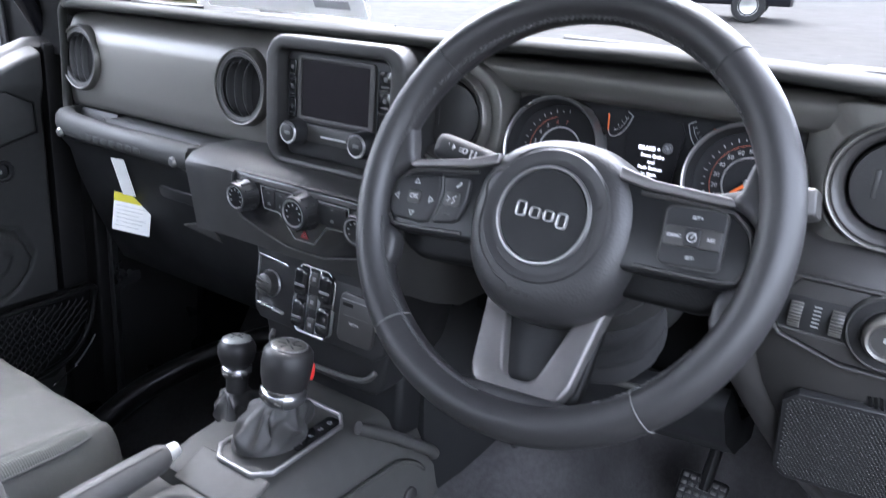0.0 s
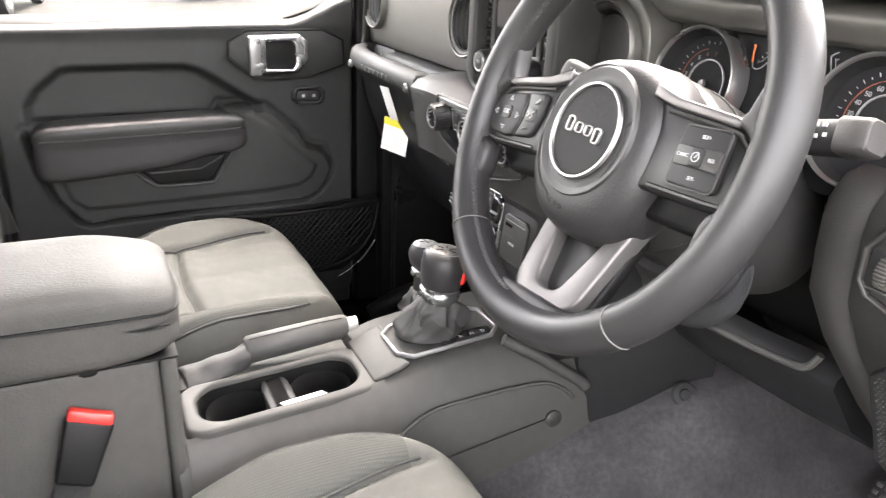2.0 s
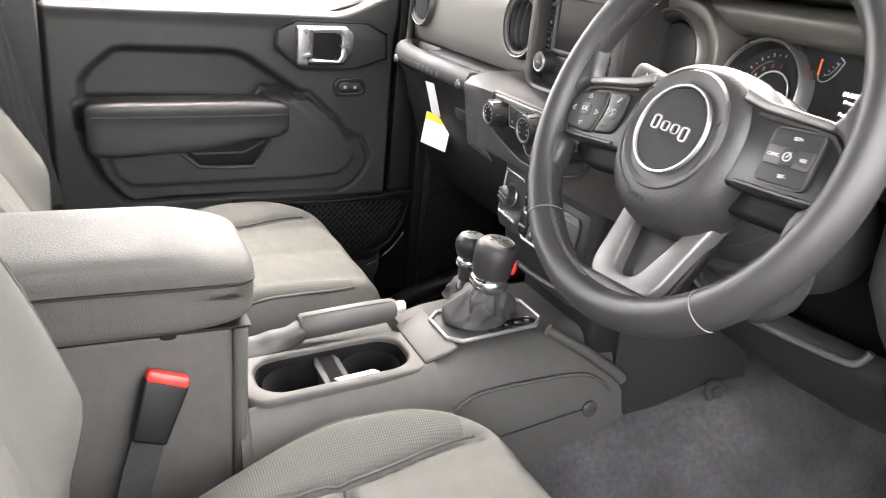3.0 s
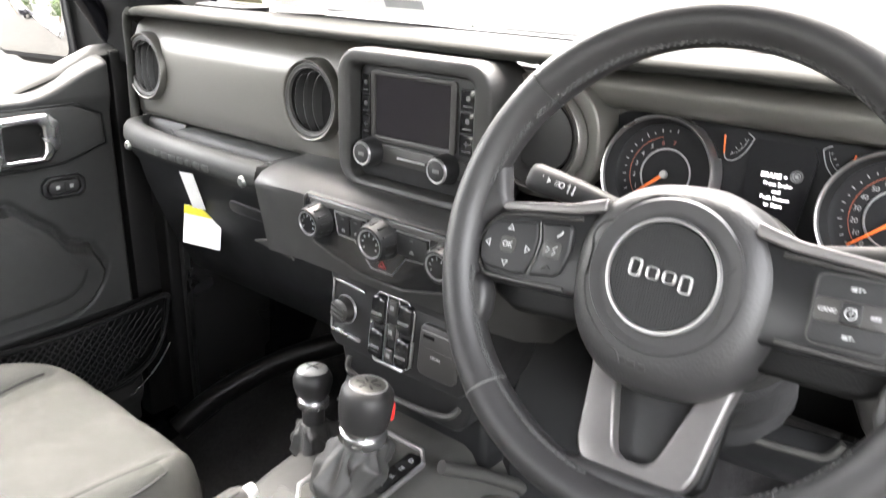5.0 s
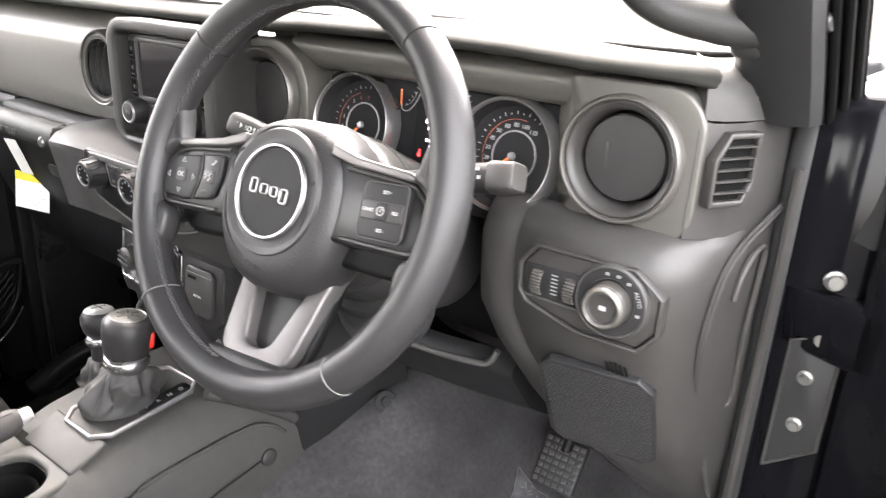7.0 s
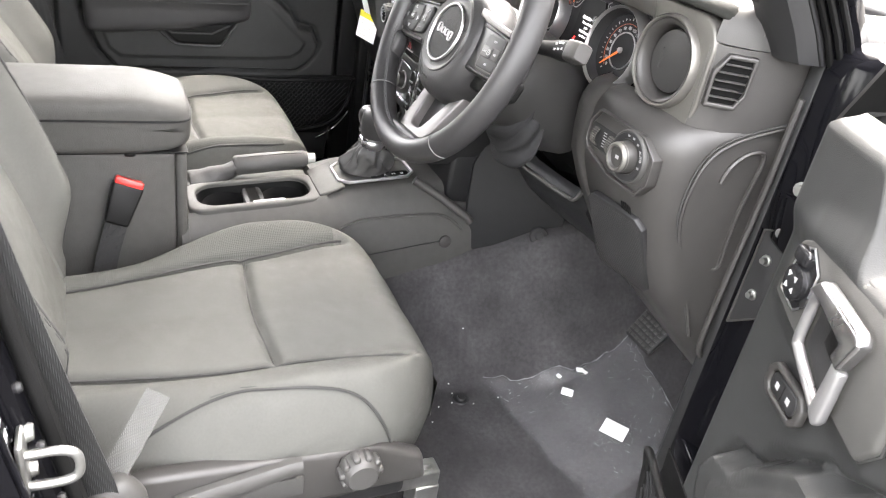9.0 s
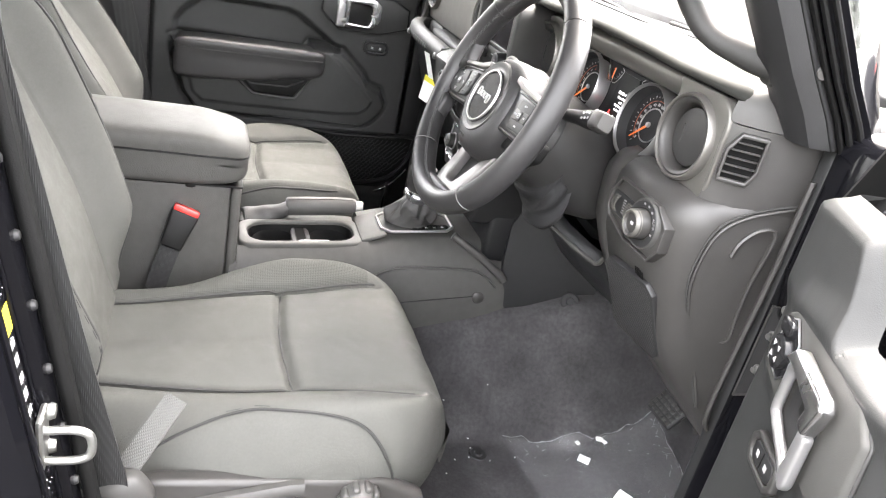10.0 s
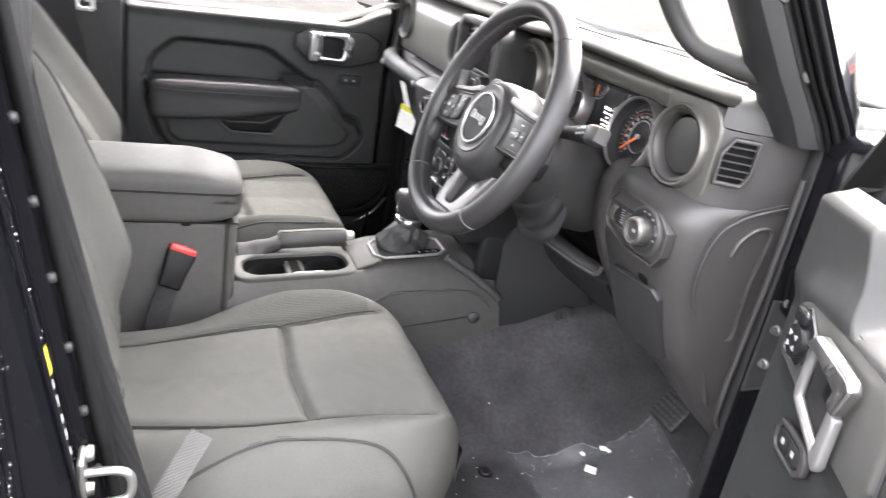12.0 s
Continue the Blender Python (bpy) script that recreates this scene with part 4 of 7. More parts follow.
part("silver_bar", prism([(-0.113, 0.0375), (-0.0605, 0.0345), (-0.0575, 0.0300), (-0.0605, 0.0305), (-0.111, 0.0335)][::-1], 0, 0.0050, 0.0008), CHROME, switches, "satin silver edge", M=wM)
part("silver_bar", prism([(-0.113, -0.0270), (-0.108, -0.0275), (-0.0615, -0.0310), (-0.0610, -0.0345), (-0.109, -0.0315)][::-1], 0, 0.0050, 0.0008), CHROME, switches, "satin silver edge", M=wM)
part("side_bar", box(-0.1135, -0.1120, -0.029, 0.036, 0, 0.0040, 0.0005), SILVER, switches, M=wM)
silver_frame(-0.0110, -0.003, 0.069, 0.090, 0.012)
kn = part("rotary_switch", lathe([(0, 0.018), (0.010, 0.018), (0.0145, 0.015), (0.016, 0.002), (0.0165, 0)], 24), TRIM, switches, M=wM @ pose(-0.0885, 0.001, 0))
for q in range(3):
    part("grip_rib", box(-0.011, 0.011, -0.0012, 0.0012, 0.016, 0.0195, 0.0006), SOFT, kn, M=wM @ pose(-0.0885, -0.005 + 0.006 * q, 0, 0, 0, -12))
part("knob_ring", lathe([(0.0165, 0.0), (0.0185, 0.003), (0.0172, 0.005)], 28), SILVER, kn, M=wM @ pose(-0.0885, 0.001, 0))
for x in (-0.0315, 0.0105):
    for y in (0.019, -0.023):
        b = part("window_switch", pad(0.021, 0.036, 0.012, 6, 4), GLOSS, switches, M=wM @ pose(x, y, 0.003))
        part("switch_lip", box(-0.008, 0.008, -0.0015, 0.0015, 0.008, 0.0105, 0.0006), SILVER, b, M=wM @ pose(x, y - 0.004, 0))
part("divider", box(-0.0205, -0.0190, -0.044, 0.040, 0, 0.005, 0.0006), CHROME, switches, M=wM)
part("divider", box(-0.0025, -0.0010, -0.044, 0.040, 0, 0.005, 0.0006), CHROME, switches, M=wM)
for y in (0.027, -0.003, -0.033):
    b = part("lock_switch", box(-0.0175, -0.0040, y - 0.009, y + 0.009, 0.001, 0.006, 0.002), TRIM, switches, M=wM)
    part("printed_icon", box(-0.0135, -0.0080, y - 0.0025, y + 0.0025, 0.006, 0.0064, 0), DIALPRINT, b, M=wM)
med = part("socket_cover", prism(chamfered(0.056, 0.062, 0.006), 0, 0.006, 0.002), TRIM, switches, M=wM @ pose(0.062, -0.006, 0))
words("MEDIA", 0.0050, wM @ pose(0.060, -0.012, 0.0062), WHITE, med)
part("cover_line", box(-0.02, 0.02, -0.0006, 0.0006, 0.006, 0.0066, 0), TRIM, med, M=wM @ pose(0.062, -0.0035, 0))
part("cover_line", box(-0.024, 0.024, -0.0006, 0.0006, 0.006, 0.0066, 0), SILVER, med, M=wM @ pose(0.062, 0.0165, 0))
# slot's darkness painted as a black bar
part("cover_slot", box(-0.022, -0.006, -0.002, 0.002, 0.0055, 0.0064, 0), VOID, med, M=wM @ pose(0.062, 0.0105, 0))

# ---- instrument cluster ----
cluster = thing("instrument_cluster", (0.338, 0.39, 0.775), "dark instrument cluster with two round gauges and a lit message display", "instrument cluster")
clM = fr((0.347, 0.392, 0.770), (0, -1, 0.2))
part("face", prism(rrect(0.330, 0.120, 0.03, 8, 0.005, -0.006), -0.02, -0.0015, 0.002), DIALFACE, cluster, M=clM)


def gauge(x, numbers, start, step, needle, warm):
    M = clM @ pose(x, 0, 0)
    g = part("gauge", lathe([(0, 0.0005), (0.046, 0.0005), (0.050, 0.003), (0.050, 0)], 48), DIALFACE, cluster, M=M)
    bM = M @ pose(-0.003, 0, 0)
    part("bezel", lathe([(0.0500, 0.013), (0.0512, 0.0195), (0.0522, 0.0216), (0.0532, 0.0220), (0.0541, 0.0205), (0.0552, 0.010), (0.056, 0.0)], 56), BEZEL, g, "chrome bezel", M=bM)
    part("shade_ring", lathe([(0.0470, 0.0006), (0.0488, 0.010), (0.0507, 0.0175), (0.0515, 0.010)], 48), PLASTIC, g, M=bM)
    part("inner_ring", lathe([(0.0229, 0.001), (0.0234, 0.0024), (0.0243, 0.0024), (0.0248, 0.001)], 40), SILVER, g, M=M)
    for i, s in enumerate(numbers):
        a = radians(start - step * i)
        words(s, 0.0060, M @ pose(0.0305 * math.cos(a), 0.0305 * math.sin(a) - 0.001, 0.0012), warm if i >= len(numbers) - 2 else DIALPRINT, g)
    for i in range((len(numbers) - 1) * 2 + 1):
        a = start - step * i / 2
        part("tick", box(0.0395, 0.0412 if i % 2 else 0.0428, -0.0004, 0.0004, 0.001, 0.0016, 0), DIALPRINT, g, M=M @ pose(0, 0, 0, 0, 0, a))
    arc = [(0.0350 * math.cos(radians(start - step * (len(numbers) - 2) * k / 24)), 0.0350 * math.sin(radians(start - step * (len(numbers) - 2) * k / 24)), 0.0014) for k in range(25)]
    part("scale_line", tube(arc, 0.0004, 4), DIALORANGE, g, "thin orange scale line", M=M)
    part("needle", prism([(0, -0.0016), (0.040, -0.0006), (0.040, 0.0006), (0, 0.0016)], 0.004, 0.0055, 0), ORANGE, g, "orange pointer", M=M @ pose(0, 0, 0, 0, 0, needle))
    part("needle_cap", lathe([(0, 0.008), (0.0032, 0.0075), (0.004, 0.004)], 16), SILVER, g, M=M)
    return g


gauge(-0.088, ["0", "1", "2", "3", "4", "5", "6", "7"], 230, 20.8, 222, DIALRED)
gauge(0.1065, ["0", "10", "20", "30", "40", "50", "60", "80", "100", "120"], 228, 19, 222, DIALPRINT)
dM = clM @ pose(0.0125, 0, 0)
disp = part("message_display", prism([(-0.025, -0.036), (-0.030, 0.036), (-0.024, 0.046), (0.022, 0.046), (0.027, 0.036), (0.022, -0.036)][::-1], -0.002, 0.0012, 0), DISPLAY, cluster, "dark display with lit white message", M=dM)
words("BRAKE +", 0.0058, dM @ pose(-0.0045, 0.0170, 0.0014), LIT_WHITE, disp, bold=0.0001)
for i, s in enumerate(("Press Brake", "and", "Push Button", "to Start")):
    words(s, 0.0050, dM @ pose(0.0, 0.0100 - i * 0.0060, 0.0014), LIT_WHITE, disp)
words("9 mi", 0.0050, dM @ pose(0.0, -0.0190, 0.0014), LIT_WHITE, disp)
part("start_symbol", lathe([(0.0042, 0.0014), (0.0042, 0.002), (0.0053, 0.002), (0.0053, 0.0014)], 24), DIMPRINT, disp, M=dM @ pose(0.0135, 0.0195, 0))
part("start_symbol", lathe([(0.0027, 0.0014), (0.0027, 0.002), (0.0034, 0.002), (0.0034, 0.0014)], 20), DIALPRINT, disp, M=dM @ pose(0.0135, 0.0195, 0))
part("start_dot", prism(rrect(0.003, 0.003, 0.0006, 2), 0.0013, 0.0018, 0), DIALPRINT, disp, M=dM @ pose(0.0135, 0.0195, 0))
part("belt_warning", join(prism(rrect(0.0034, 0.0050, 0.0014, 3, 0, -0.0015), 0.0013, 0.002, 0), moved(lathe([(0, 0.002), (0.0012, 0.002), (0.0012, 0.0013)], 12), Matrix.Translation((0.0004, 0.0026, 0)))), LIT_RED, disp, "lit red seat-belt warning", M=dM @ pose(-0.0180, -0.0160, 0))
for x, d in ((-0.030, 1), (0.0555, -1)):
    gM = clM @ pose(x, 0.036, 0)
    edge = smooth_path([(-0.0105 * d, 0.0090, 0.001), (-0.0090 * d, -0.0040, 0.001), (-0.0060 * d, -0.0115, 0.001), (0.0015 * d, -0.0115, 0.001), (0.0090 * d, -0.0040, 0.001), (0.0138 * d, 0.0070, 0.001), (0.0140 * d, 0.0100, 0.001), (0.0085 * d, 0.0135, 0.001)], 5)
    sm = part("small_gauge", tube(edge, 0.00055, 5), DIALPRINT, cluster, "small gauge with a thin pale outline", M=gM)
    part("small_needle", box(-0.0006, 0.0006, -0.008, 0.008, 0.0015, 0.0025, 0), ORANGE, sm, M=gM @ pose(-0.0095 * d, 0.001, 0, 0, 0, 8 * d))
    part("small_arc", tube([(-0.0030 * d, -0.0070, 0.001), (0.0030 * d, -0.0040, 0.001), (0.0075 * d, 0.0020, 0.001), (0.0100 * d, 0.0085, 0.001)], 0.0003, 4), DIALPRINT, sm, M=gM)
    for i in range(4):
        part("small_tick", box(-0.0003, 0.0003, 0.0, 0.0022, 0.0010, 0.0014, 0), DIALPRINT, sm, M=gM @ pose((-0.001 + 0.0030 * i) * d, -0.0060 + 0.0042 * i, 0, 0, 0, 40 * d))

# ---- light switch ----
lamp = thing("headlight_switch", (0.56, 0.335, 0.675), "black headlight switch panel with a silver-edged round knob", "light switch")
lM = fr((0.574, 0.3365, 0.682), (0.02, -1, 0.0), (0, 0, 1))
lo = [(-0.066, 0.012), (-0.052, 0.030), (0.036, 0.030), (0.060, 0.012), (0.060, -0.018), (0.046, -0.036), (-0.010, -0.036), (-0.058, -0.022), (-0.066, -0.012)]
part("surround", ring([(x * 1.06, y * 1.09) for x, y in lo], lo, -0.01, 0.006, 0.003, 3), TRIM, lamp, M=lM)
part("plate", prism([(x * 0.985, y * 0.97) for x, y in lo], -0.008, 0.0025, 0.0015), TRIM, lamp, M=lM)
part("wheel_window", prism(rrect(0.062, 0.030, 0.004, 4, -0.0325, -0.001), 0.0005, 0.0031, 0.0006), PLASTIC, lamp, M=lM)
part("window_edge", tube([(-0.062, -0.0165, 0.003), (-0.004, -0.0185, 0.003)], 0.0012, 6), SOFT, lamp, M=lM)
kM = lM @ pose(0.020, 0.0, 0.001)
part("dial", lathe([(0.0335, 0), (0.0325, 0.006), (0.0308, 0.0075), (0.0300, 0.0068), (0.021, 0.0072), (0.020, 0.006)], 40), SOFT, lamp, M=kM)
part("dial_band", lathe([(0.0212, 0.0068), (0.0218, 0.0077), (0.0290, 0.0075), (0.0296, 0.0066)], 40), PLASTIC, lamp, M=kM)
kn = part("knob", lathe([(0, 0.021), (0.012, 0.021), (0.0135, 0.024), (0.017, 0.024), (0.0185, 0.020), (0.0195, 0.006)], 36), TRIM, lamp, M=kM)
part("knob_ring", lathe([(0.0135, 0.0242), (0.0155, 0.0252), (0.0175, 0.0238), (0.0188, 0.018)], 36), FASCIA, kn, "satin grey knob ring", M=kM)
part("printed_icon", box(-0.003, 0.003, -0.002, 0.002, 0.0211, 0.0215, 0), WHITE, kn, M=kM)
words("AUTO", 0.0050, kM @ pose(0.0256 * math.cos(radians(22)), 0.0256 * math.sin(radians(22)), 0.0078, 0, 0, -68), DIALPRINT, lamp)
for a in (55, 78, 100, -10):
    part("printed_mark", box(-0.0018, 0.0018, -0.0012, 0.0012, 0, 0.0004, 0), DIALPRINT, lamp, M=kM @ pose(0.0255 * math.cos(radians(a)), 0.0255 * math.sin(radians(a)), 0.0078))
for i in range(2):
    th = part("thumb_wheel", lathe([(0.013, -0.005), (0.0135, -0.004), (0.0135, 0.004), (0.013, 0.005)], 24), TRIM, lamp, M=lM @ pose(-0.050 + i * 0.032, -0.002, -0.004, 0, 90, 0))
    for k in range(-4, 5):
        part("wheel_rib", box(-0.0048, 0.0048, -0.0007, 0.0007, 0.0125, 0.0148, 0.0003), FASCIA, th, M=lM @ pose(-0.050 + i * 0.032, -0.002, -0.004) @ pose(0, 0, 0, 12 * k, 0, 0))
for k in range(6):
    part("printed_mark", box(-0.0030, 0.0030, -0.0006, 0.0006, 0.0028, 0.0035, 0), DIALPRINT, lamp, M=lM @ pose(-0.034, -0.010 + 0.0035 * k, 0.0))

# ---- steering wheel and column ----
TILT = 21.7
tn = Vector((0, -math.cos(radians(TILT)), math.sin(radians(TILT))))
tu = Vector((0, math.sin(radians(TILT)), math.cos(radians(TILT))))
SC = Vector((0.3514, 0.1925, 0.7602))
rimM = fr(SC, tn, tu, 4.0)
wheel = thing("steering_wheel", SC, "black leather steering wheel with stitched rim and silver lower spokes", "steering wheel")
R = 0.1692


def rim_r(a):
    """Grip radius: fuller at the thumb rests."""
    return 0.0153 + 0.0010 * math.cos(radians(a - 90)) ** 2 + 0.0008 * math.exp(-((abs((a + 180) % 360 - 180) - 130) / 14) ** 2)


def rim_arc(a0, a1, name, material, grow=0.0, n=48, label=""):
    rows = []
    for i in range(n + 1):
        a = radians(a0 + (a1 - a0) * i / n)
        c = Vector((R * math.cos(a), R * math.sin(a), 0))
        u, r = Vector((math.cos(a), math.sin(a), 0)), rim_r(math.degrees(a)) + grow
        rows.append([c + r * (math.cos(2 * math.pi * k / 24) * u + 1.2 * math.sin(2 * math.pi * k / 24) * Vector((0, 0, 1))) for k in range(24)])
    return part(name, loft(rows), material, wheel, label, M=rimM)


CUTS = (136, 225, 308, 406, 496)
for a, b in zip(CUTS, CUTS[1:]):
    rim_arc(a + 0.3, b - 0.3, "rim_section", LEATHER)
rim_arc(0, 359.99, "rim_core", SEAMLINE, -0.0009, 90)
for a in (225, 308):
    ca, sa = math.cos(radians(a)), math.sin(radians(a))
    loop = [Vector((R * ca, R * sa, 0)) + (rim_r(a) + 0.0004) * (math.cos(radians(q)) * Vector((ca, sa, 0)) + 1.2 * math.sin(radians(q)) * Vector((0, 0, 1))) for q in range(-20, 200, 12)]
    part("joint_thread", tube(loop, 0.0006, 5), STITCHPALE, wheel, "pale thread at a rim joint", M=rimM)
# cross stitching along the inner side of the rim
for a0, a1 in ((146, 168), (192, 262), (32, 144), (-62, -32)):
    bms = []
    n = int(abs(a1 - a0) / 1.7)
    for i in range(n):
        a = radians(a0 + (a1 - a0) * i / n)
        rr_ = R - rim_r(math.degrees(a)) * 0.93
        c = Vector((rr_ * math.cos(a), rr_ * math.sin(a), 0.0075))
        t = Vector((-math.sin(a), math.cos(a), 0))
        side_ = Vector((math.cos(a) * 0.45, math.sin(a) * 0.45, 0.9))
        for s in (-1, 1):
            bms.append(tube([c - 0.0020 * t - 0.0024 * s * side_, c + 0.0020 * t + 0.0024 * s * side_], 0.00055, 4))
        if i % 2 == 0:
            bms.append(tube([c - 0.0028 * t + 0.0006 * side_, c + 0.0028 * t - 0.0006 * side_], 0.0009, 4))
    part("stitching", join(*bms), STITCH, wheel, "grey cross stitching", M=rimM)

# airbag cover: a full dome drawn out towards its foot
HUBX, HUBY0, HUBY1, HUBYC, HUBP = 0.0755, 0.0690, 0.0850, -0.0085, 2.25
HUBZ = ((1.0, -0.040), (0.995, -0.026), (0.97, -0.014), (0.92, -0.004), (0.84, 0.0025), (0.76, 0.0055), (0.68, 0.0070), (0.0, 0.0078))


def hub_edge(a, k):
    ca, sa = math.cos(a), math.sin(a)
    hy = HUBY0 if sa > 0 else HUBY1
    q = (abs(ca / HUBX) ** HUBP + abs(sa / hy) ** HUBP) ** (-1 / HUBP)
    return (k * q * ca, HUBYC + k * q * sa)


def hub_z(x, y):
    hy = HUBY0 if y > HUBYC else HUBY1
    k = min(1, (abs(x / HUBX) ** HUBP + abs((y - HUBYC) / hy) ** HUBP) ** (1 / HUBP))
    for (k1, z1), (k0, z0) in zip(HUBZ, HUBZ[1:]):
        if k >= k0:
            return z0 + (z1 - z0) * (k - k0) / (k1 - k0)
    return HUBZ[-1][1]


ks = [(0.86, -0.062), (0.95, -0.052)] + [(k, z) for k, z in HUBZ if k > 0.5] + [(0.52, 0.0074)]
rows = [[(*hub_edge(2 * math.pi * j / 72, k), z) for j in range(72)] for k, z in ks]
hub = part("airbag_cover", loft(rows), HUBSKIN, wheel, "grained black airbag cover", M=rimM, smooth=50)
hM = rimM @ pose(0.0, -0.0077, 0.0045)
part("badge_well", lathe([(0.0385, 0.0040), (0.041, 0.0030), (0.0465, 0.0028), (0.0505, 0.0046), (0.0525, 0.0046), (0.0545, 0.0010)], 56), LEATHER, hub, M=hM)
part("badge_ring", lathe([(0.0366, 0.0050), (0.0374, 0.0074), (0.0392, 0.0074), (0.0402, 0.0050)], 64), BEZEL, hub, "satin chrome ring", M=hM)
disc = part("badge_disc", lathe([(0, 0.0052), (0.030, 0.0052), (0.036, 0.0050), (0.037, 0.001)], 48), PLASTIC, hub, M=hM)
for x, w, h, y in ((-0.0185, 0.009, 0.013, 0.003), (-0.006, 0.0095, 0.009, 0.001), (0.006, 0.0095, 0.009, 0.0), (0.0175, 0.009, 0.013, -0.0025)):
    part("badge_bar", ring(rrect(w, h, 0.003, 4), rrect(w * 0.62, h * 0.74, 0.001, 4), 0, 0.0022, 0.0004), BEZEL, disc, M=hM @ pose(x, y, 0.0052, 0, 0, -3))
for i in range(36):
    y = -0.0350 + i * 0.002
    h = math.sqrt(max(0, 0.0352 ** 2 - y * y))
    if h > 0.004:
        part("disc_rib", box(-0.00035, 0.00035, -h, h, 0.0052, 0.0056, 0), PLASTIC, disc, M=hM @ pose(y, 0, 0))


def cover_line(pts):
    part("cover_seam", tube([(x, y, hub_z(x, y) + 0.0002) for x, y, _ in smooth_path([(x, y, 0) for x, y in pts], 6)], 0.0011, 5), SEAMLINE, hub, M=rimM)


cover_line([(-0.041, 0.0250), (-0.049, 0.0235), (-0.0567, 0.0140), (-0.0545, 0.0), (-0.0555, -0.022), (-0.0480, -0.042), (-0.032, -0.0585), (-0.0215, -0.064), (-0.018, -0.072)])
cover_line([(-0.041, 0.0250), (-0.030, 0.0400), (-0.0125, 0.0470), (0.010, 0.0455), (0.028, 0.0360), (0.0350, 0.0260), (0.0425, 0.0240), (0.0470, 0.0160), (0.0450, 0.0060), (0.0405, 0.0010), (0.0420, -0.012), (0.0400, -0.030), (0.033, -0.045)])
for i, (x, w) in enumerate(((-0.016, 0.005), (-0.009, 0.006), (-0.001, 0.005))):
    part("pressed_mark", box(-w / 2, w / 2, -0.0022, 0.0022, 0, 0.0006, 0.0002), SEAMLINE, hub, M=rimM @ pose(x, -0.069 - 0.001 * i, hub_z(x, -0.069) - 0.0002, 25, 0, -6))
part("boss", lathe([(0.060, -0.03), (0.064, -0.05), (0.058, -0.07), (0.05, -0.08)], 32), PLASTIC, wheel, M=rimM)

# side spokes: leather webs off the rim, black housings and their button pads
for s in (-1, 1):
    def P2(pts):
        out = [(s * x, y) for x, y in pts]
        return out if s > 0 else out[::-1]

    web = [(0.160, 0.068), (0.1475, 0.060), (0.1425, 0.045), (0.1395, 0.030), (0.1330, 0.0225), (0.146, 0.014), (0.1560, 0.004), (0.1605, -0.016), (0.1530, -0.034), (0.140, -0.039), (0.1365, -0.048), (0.1355, -0.062), (0.1400, -0.076), (0.152, -0.084), (0.168, -0.05), (0.172, 0.0), (0.168, 0.04)]
    part("spoke_web", prism(P2(web), -0.016, 0.0065, 0.0065, 4), LEATHER, wheel, "leather web of the rim", M=rimM, smooth=60)
    house = [(0.055, 0.030), (0.132, 0.0210), (0.146, 0.0150), (0.1565, 0.0040), (0.1615, -0.0165), (0.1535, -0.0350), (0.140, -0.0385), (0.055, -0.0370)]
    sp = part("spoke_housing", prism(P2(house), -0.024, -0.0020, 0.004, 3), GLOSS2, wheel, "satin black spoke housing", M=rimM)
    under = [(0.045, -0.020), (0.150, -0.020), (0.147, -0.046), (0.125, -0.058), (0.060, -0.056)]
    part("spoke_back", prism(P2(under), -0.044, -0.020, 0.006, 3), RUBBER, wheel, M=rimM)
    rimline = [(0.070, 0.0215), (0.130, 0.0165), (0.1425, 0.0110), (0.1510, 0.0020), (0.1555, -0.0160), (0.1490, -0.0300), (0.138, -0.0335), (0.075, -0.0325)]
    part("housing_edge", tube(smooth_path([(s * x, y, -0.0012) for x, y in rimline], 5), 0.0018, 6), TRIM, sp, M=rimM)
    trim_ = [(0.052, 0.0395), (0.052, 0.0300), (0.075, 0.0245), (0.136, 0.0185), (0.1405, 0.0215), (0.134, 0.0255), (0.080, 0.0315)]
    part("spoke_trim", prism(P2(trim_), -0.016, 0.0035, 0.0018, 3), SPOKE, wheel, "thin satin silver spoke trim", M=rimM)
    if s < 0:
        pad_a = [(-0.1490, 0.0050), (-0.1430, 0.0095), (-0.1050, 0.0135), (-0.1015, 0.0010), (-0.1030, -0.0130), (-0.1085, -0.0275), (-0.1180, -0.0295), (-0.1440, -0.0275), (-0.1500, -0.0225), (-0.1525, -0.0110)]
        pad_b = [(-0.1015, 0.0140), (-0.0780, 0.0160), (-0.0745, 0.0130), (-0.0740, -0.0050), (-0.0790, -0.0215), (-0.0840, -0.0250), (-0.1045, -0.0275), (-0.0995, -0.0130), (-0.0980, 0.0010)]
        pa = part("button_pad", prism(pad_a[::-1], -0.003, 0.0030, 0.0025, 3), PLASTIC, sp, "round-cornered menu pad", M=rimM)
        pb = part("button_pad", prism(pad_b[::-1], -0.003, 0.0030, 0.0025, 3), PLASTIC, sp, "call button pad", M=rimM)
        part("pad_divider", tube(smooth_path([(-0.1030, 0.0145, 0.0018), (-0.0998, 0.0010, 0.0026), (-0.1013, -0.0135, 0.0026), (-0.1065, -0.0280, 0.0018)], 6), 0.0007, 5), TRIM, pa, M=rimM)
        bM = rimM @ pose(-0.1265, -0.0075, 0.0030)
        part("ok_button", prism(rrect(0.0135, 0.0125, 0.0035, 4), -0.001, 0.0012, 0.0005), TRIM, pa, M=bM)
        words("OK", 0.0062, bM @ pose(0, 0, 0.0013), WHITE, pa, bold=0.0001)
        for dx, dy, rot in ((0, 0.0135, 0), (0, -0.0145, 180), (-0.0185, -0.001, 90), (0.0175, -0.001, -90)):
            t = [(-0.0032, -0.002), (0.0032, -0.002), (0, 0.0028)]
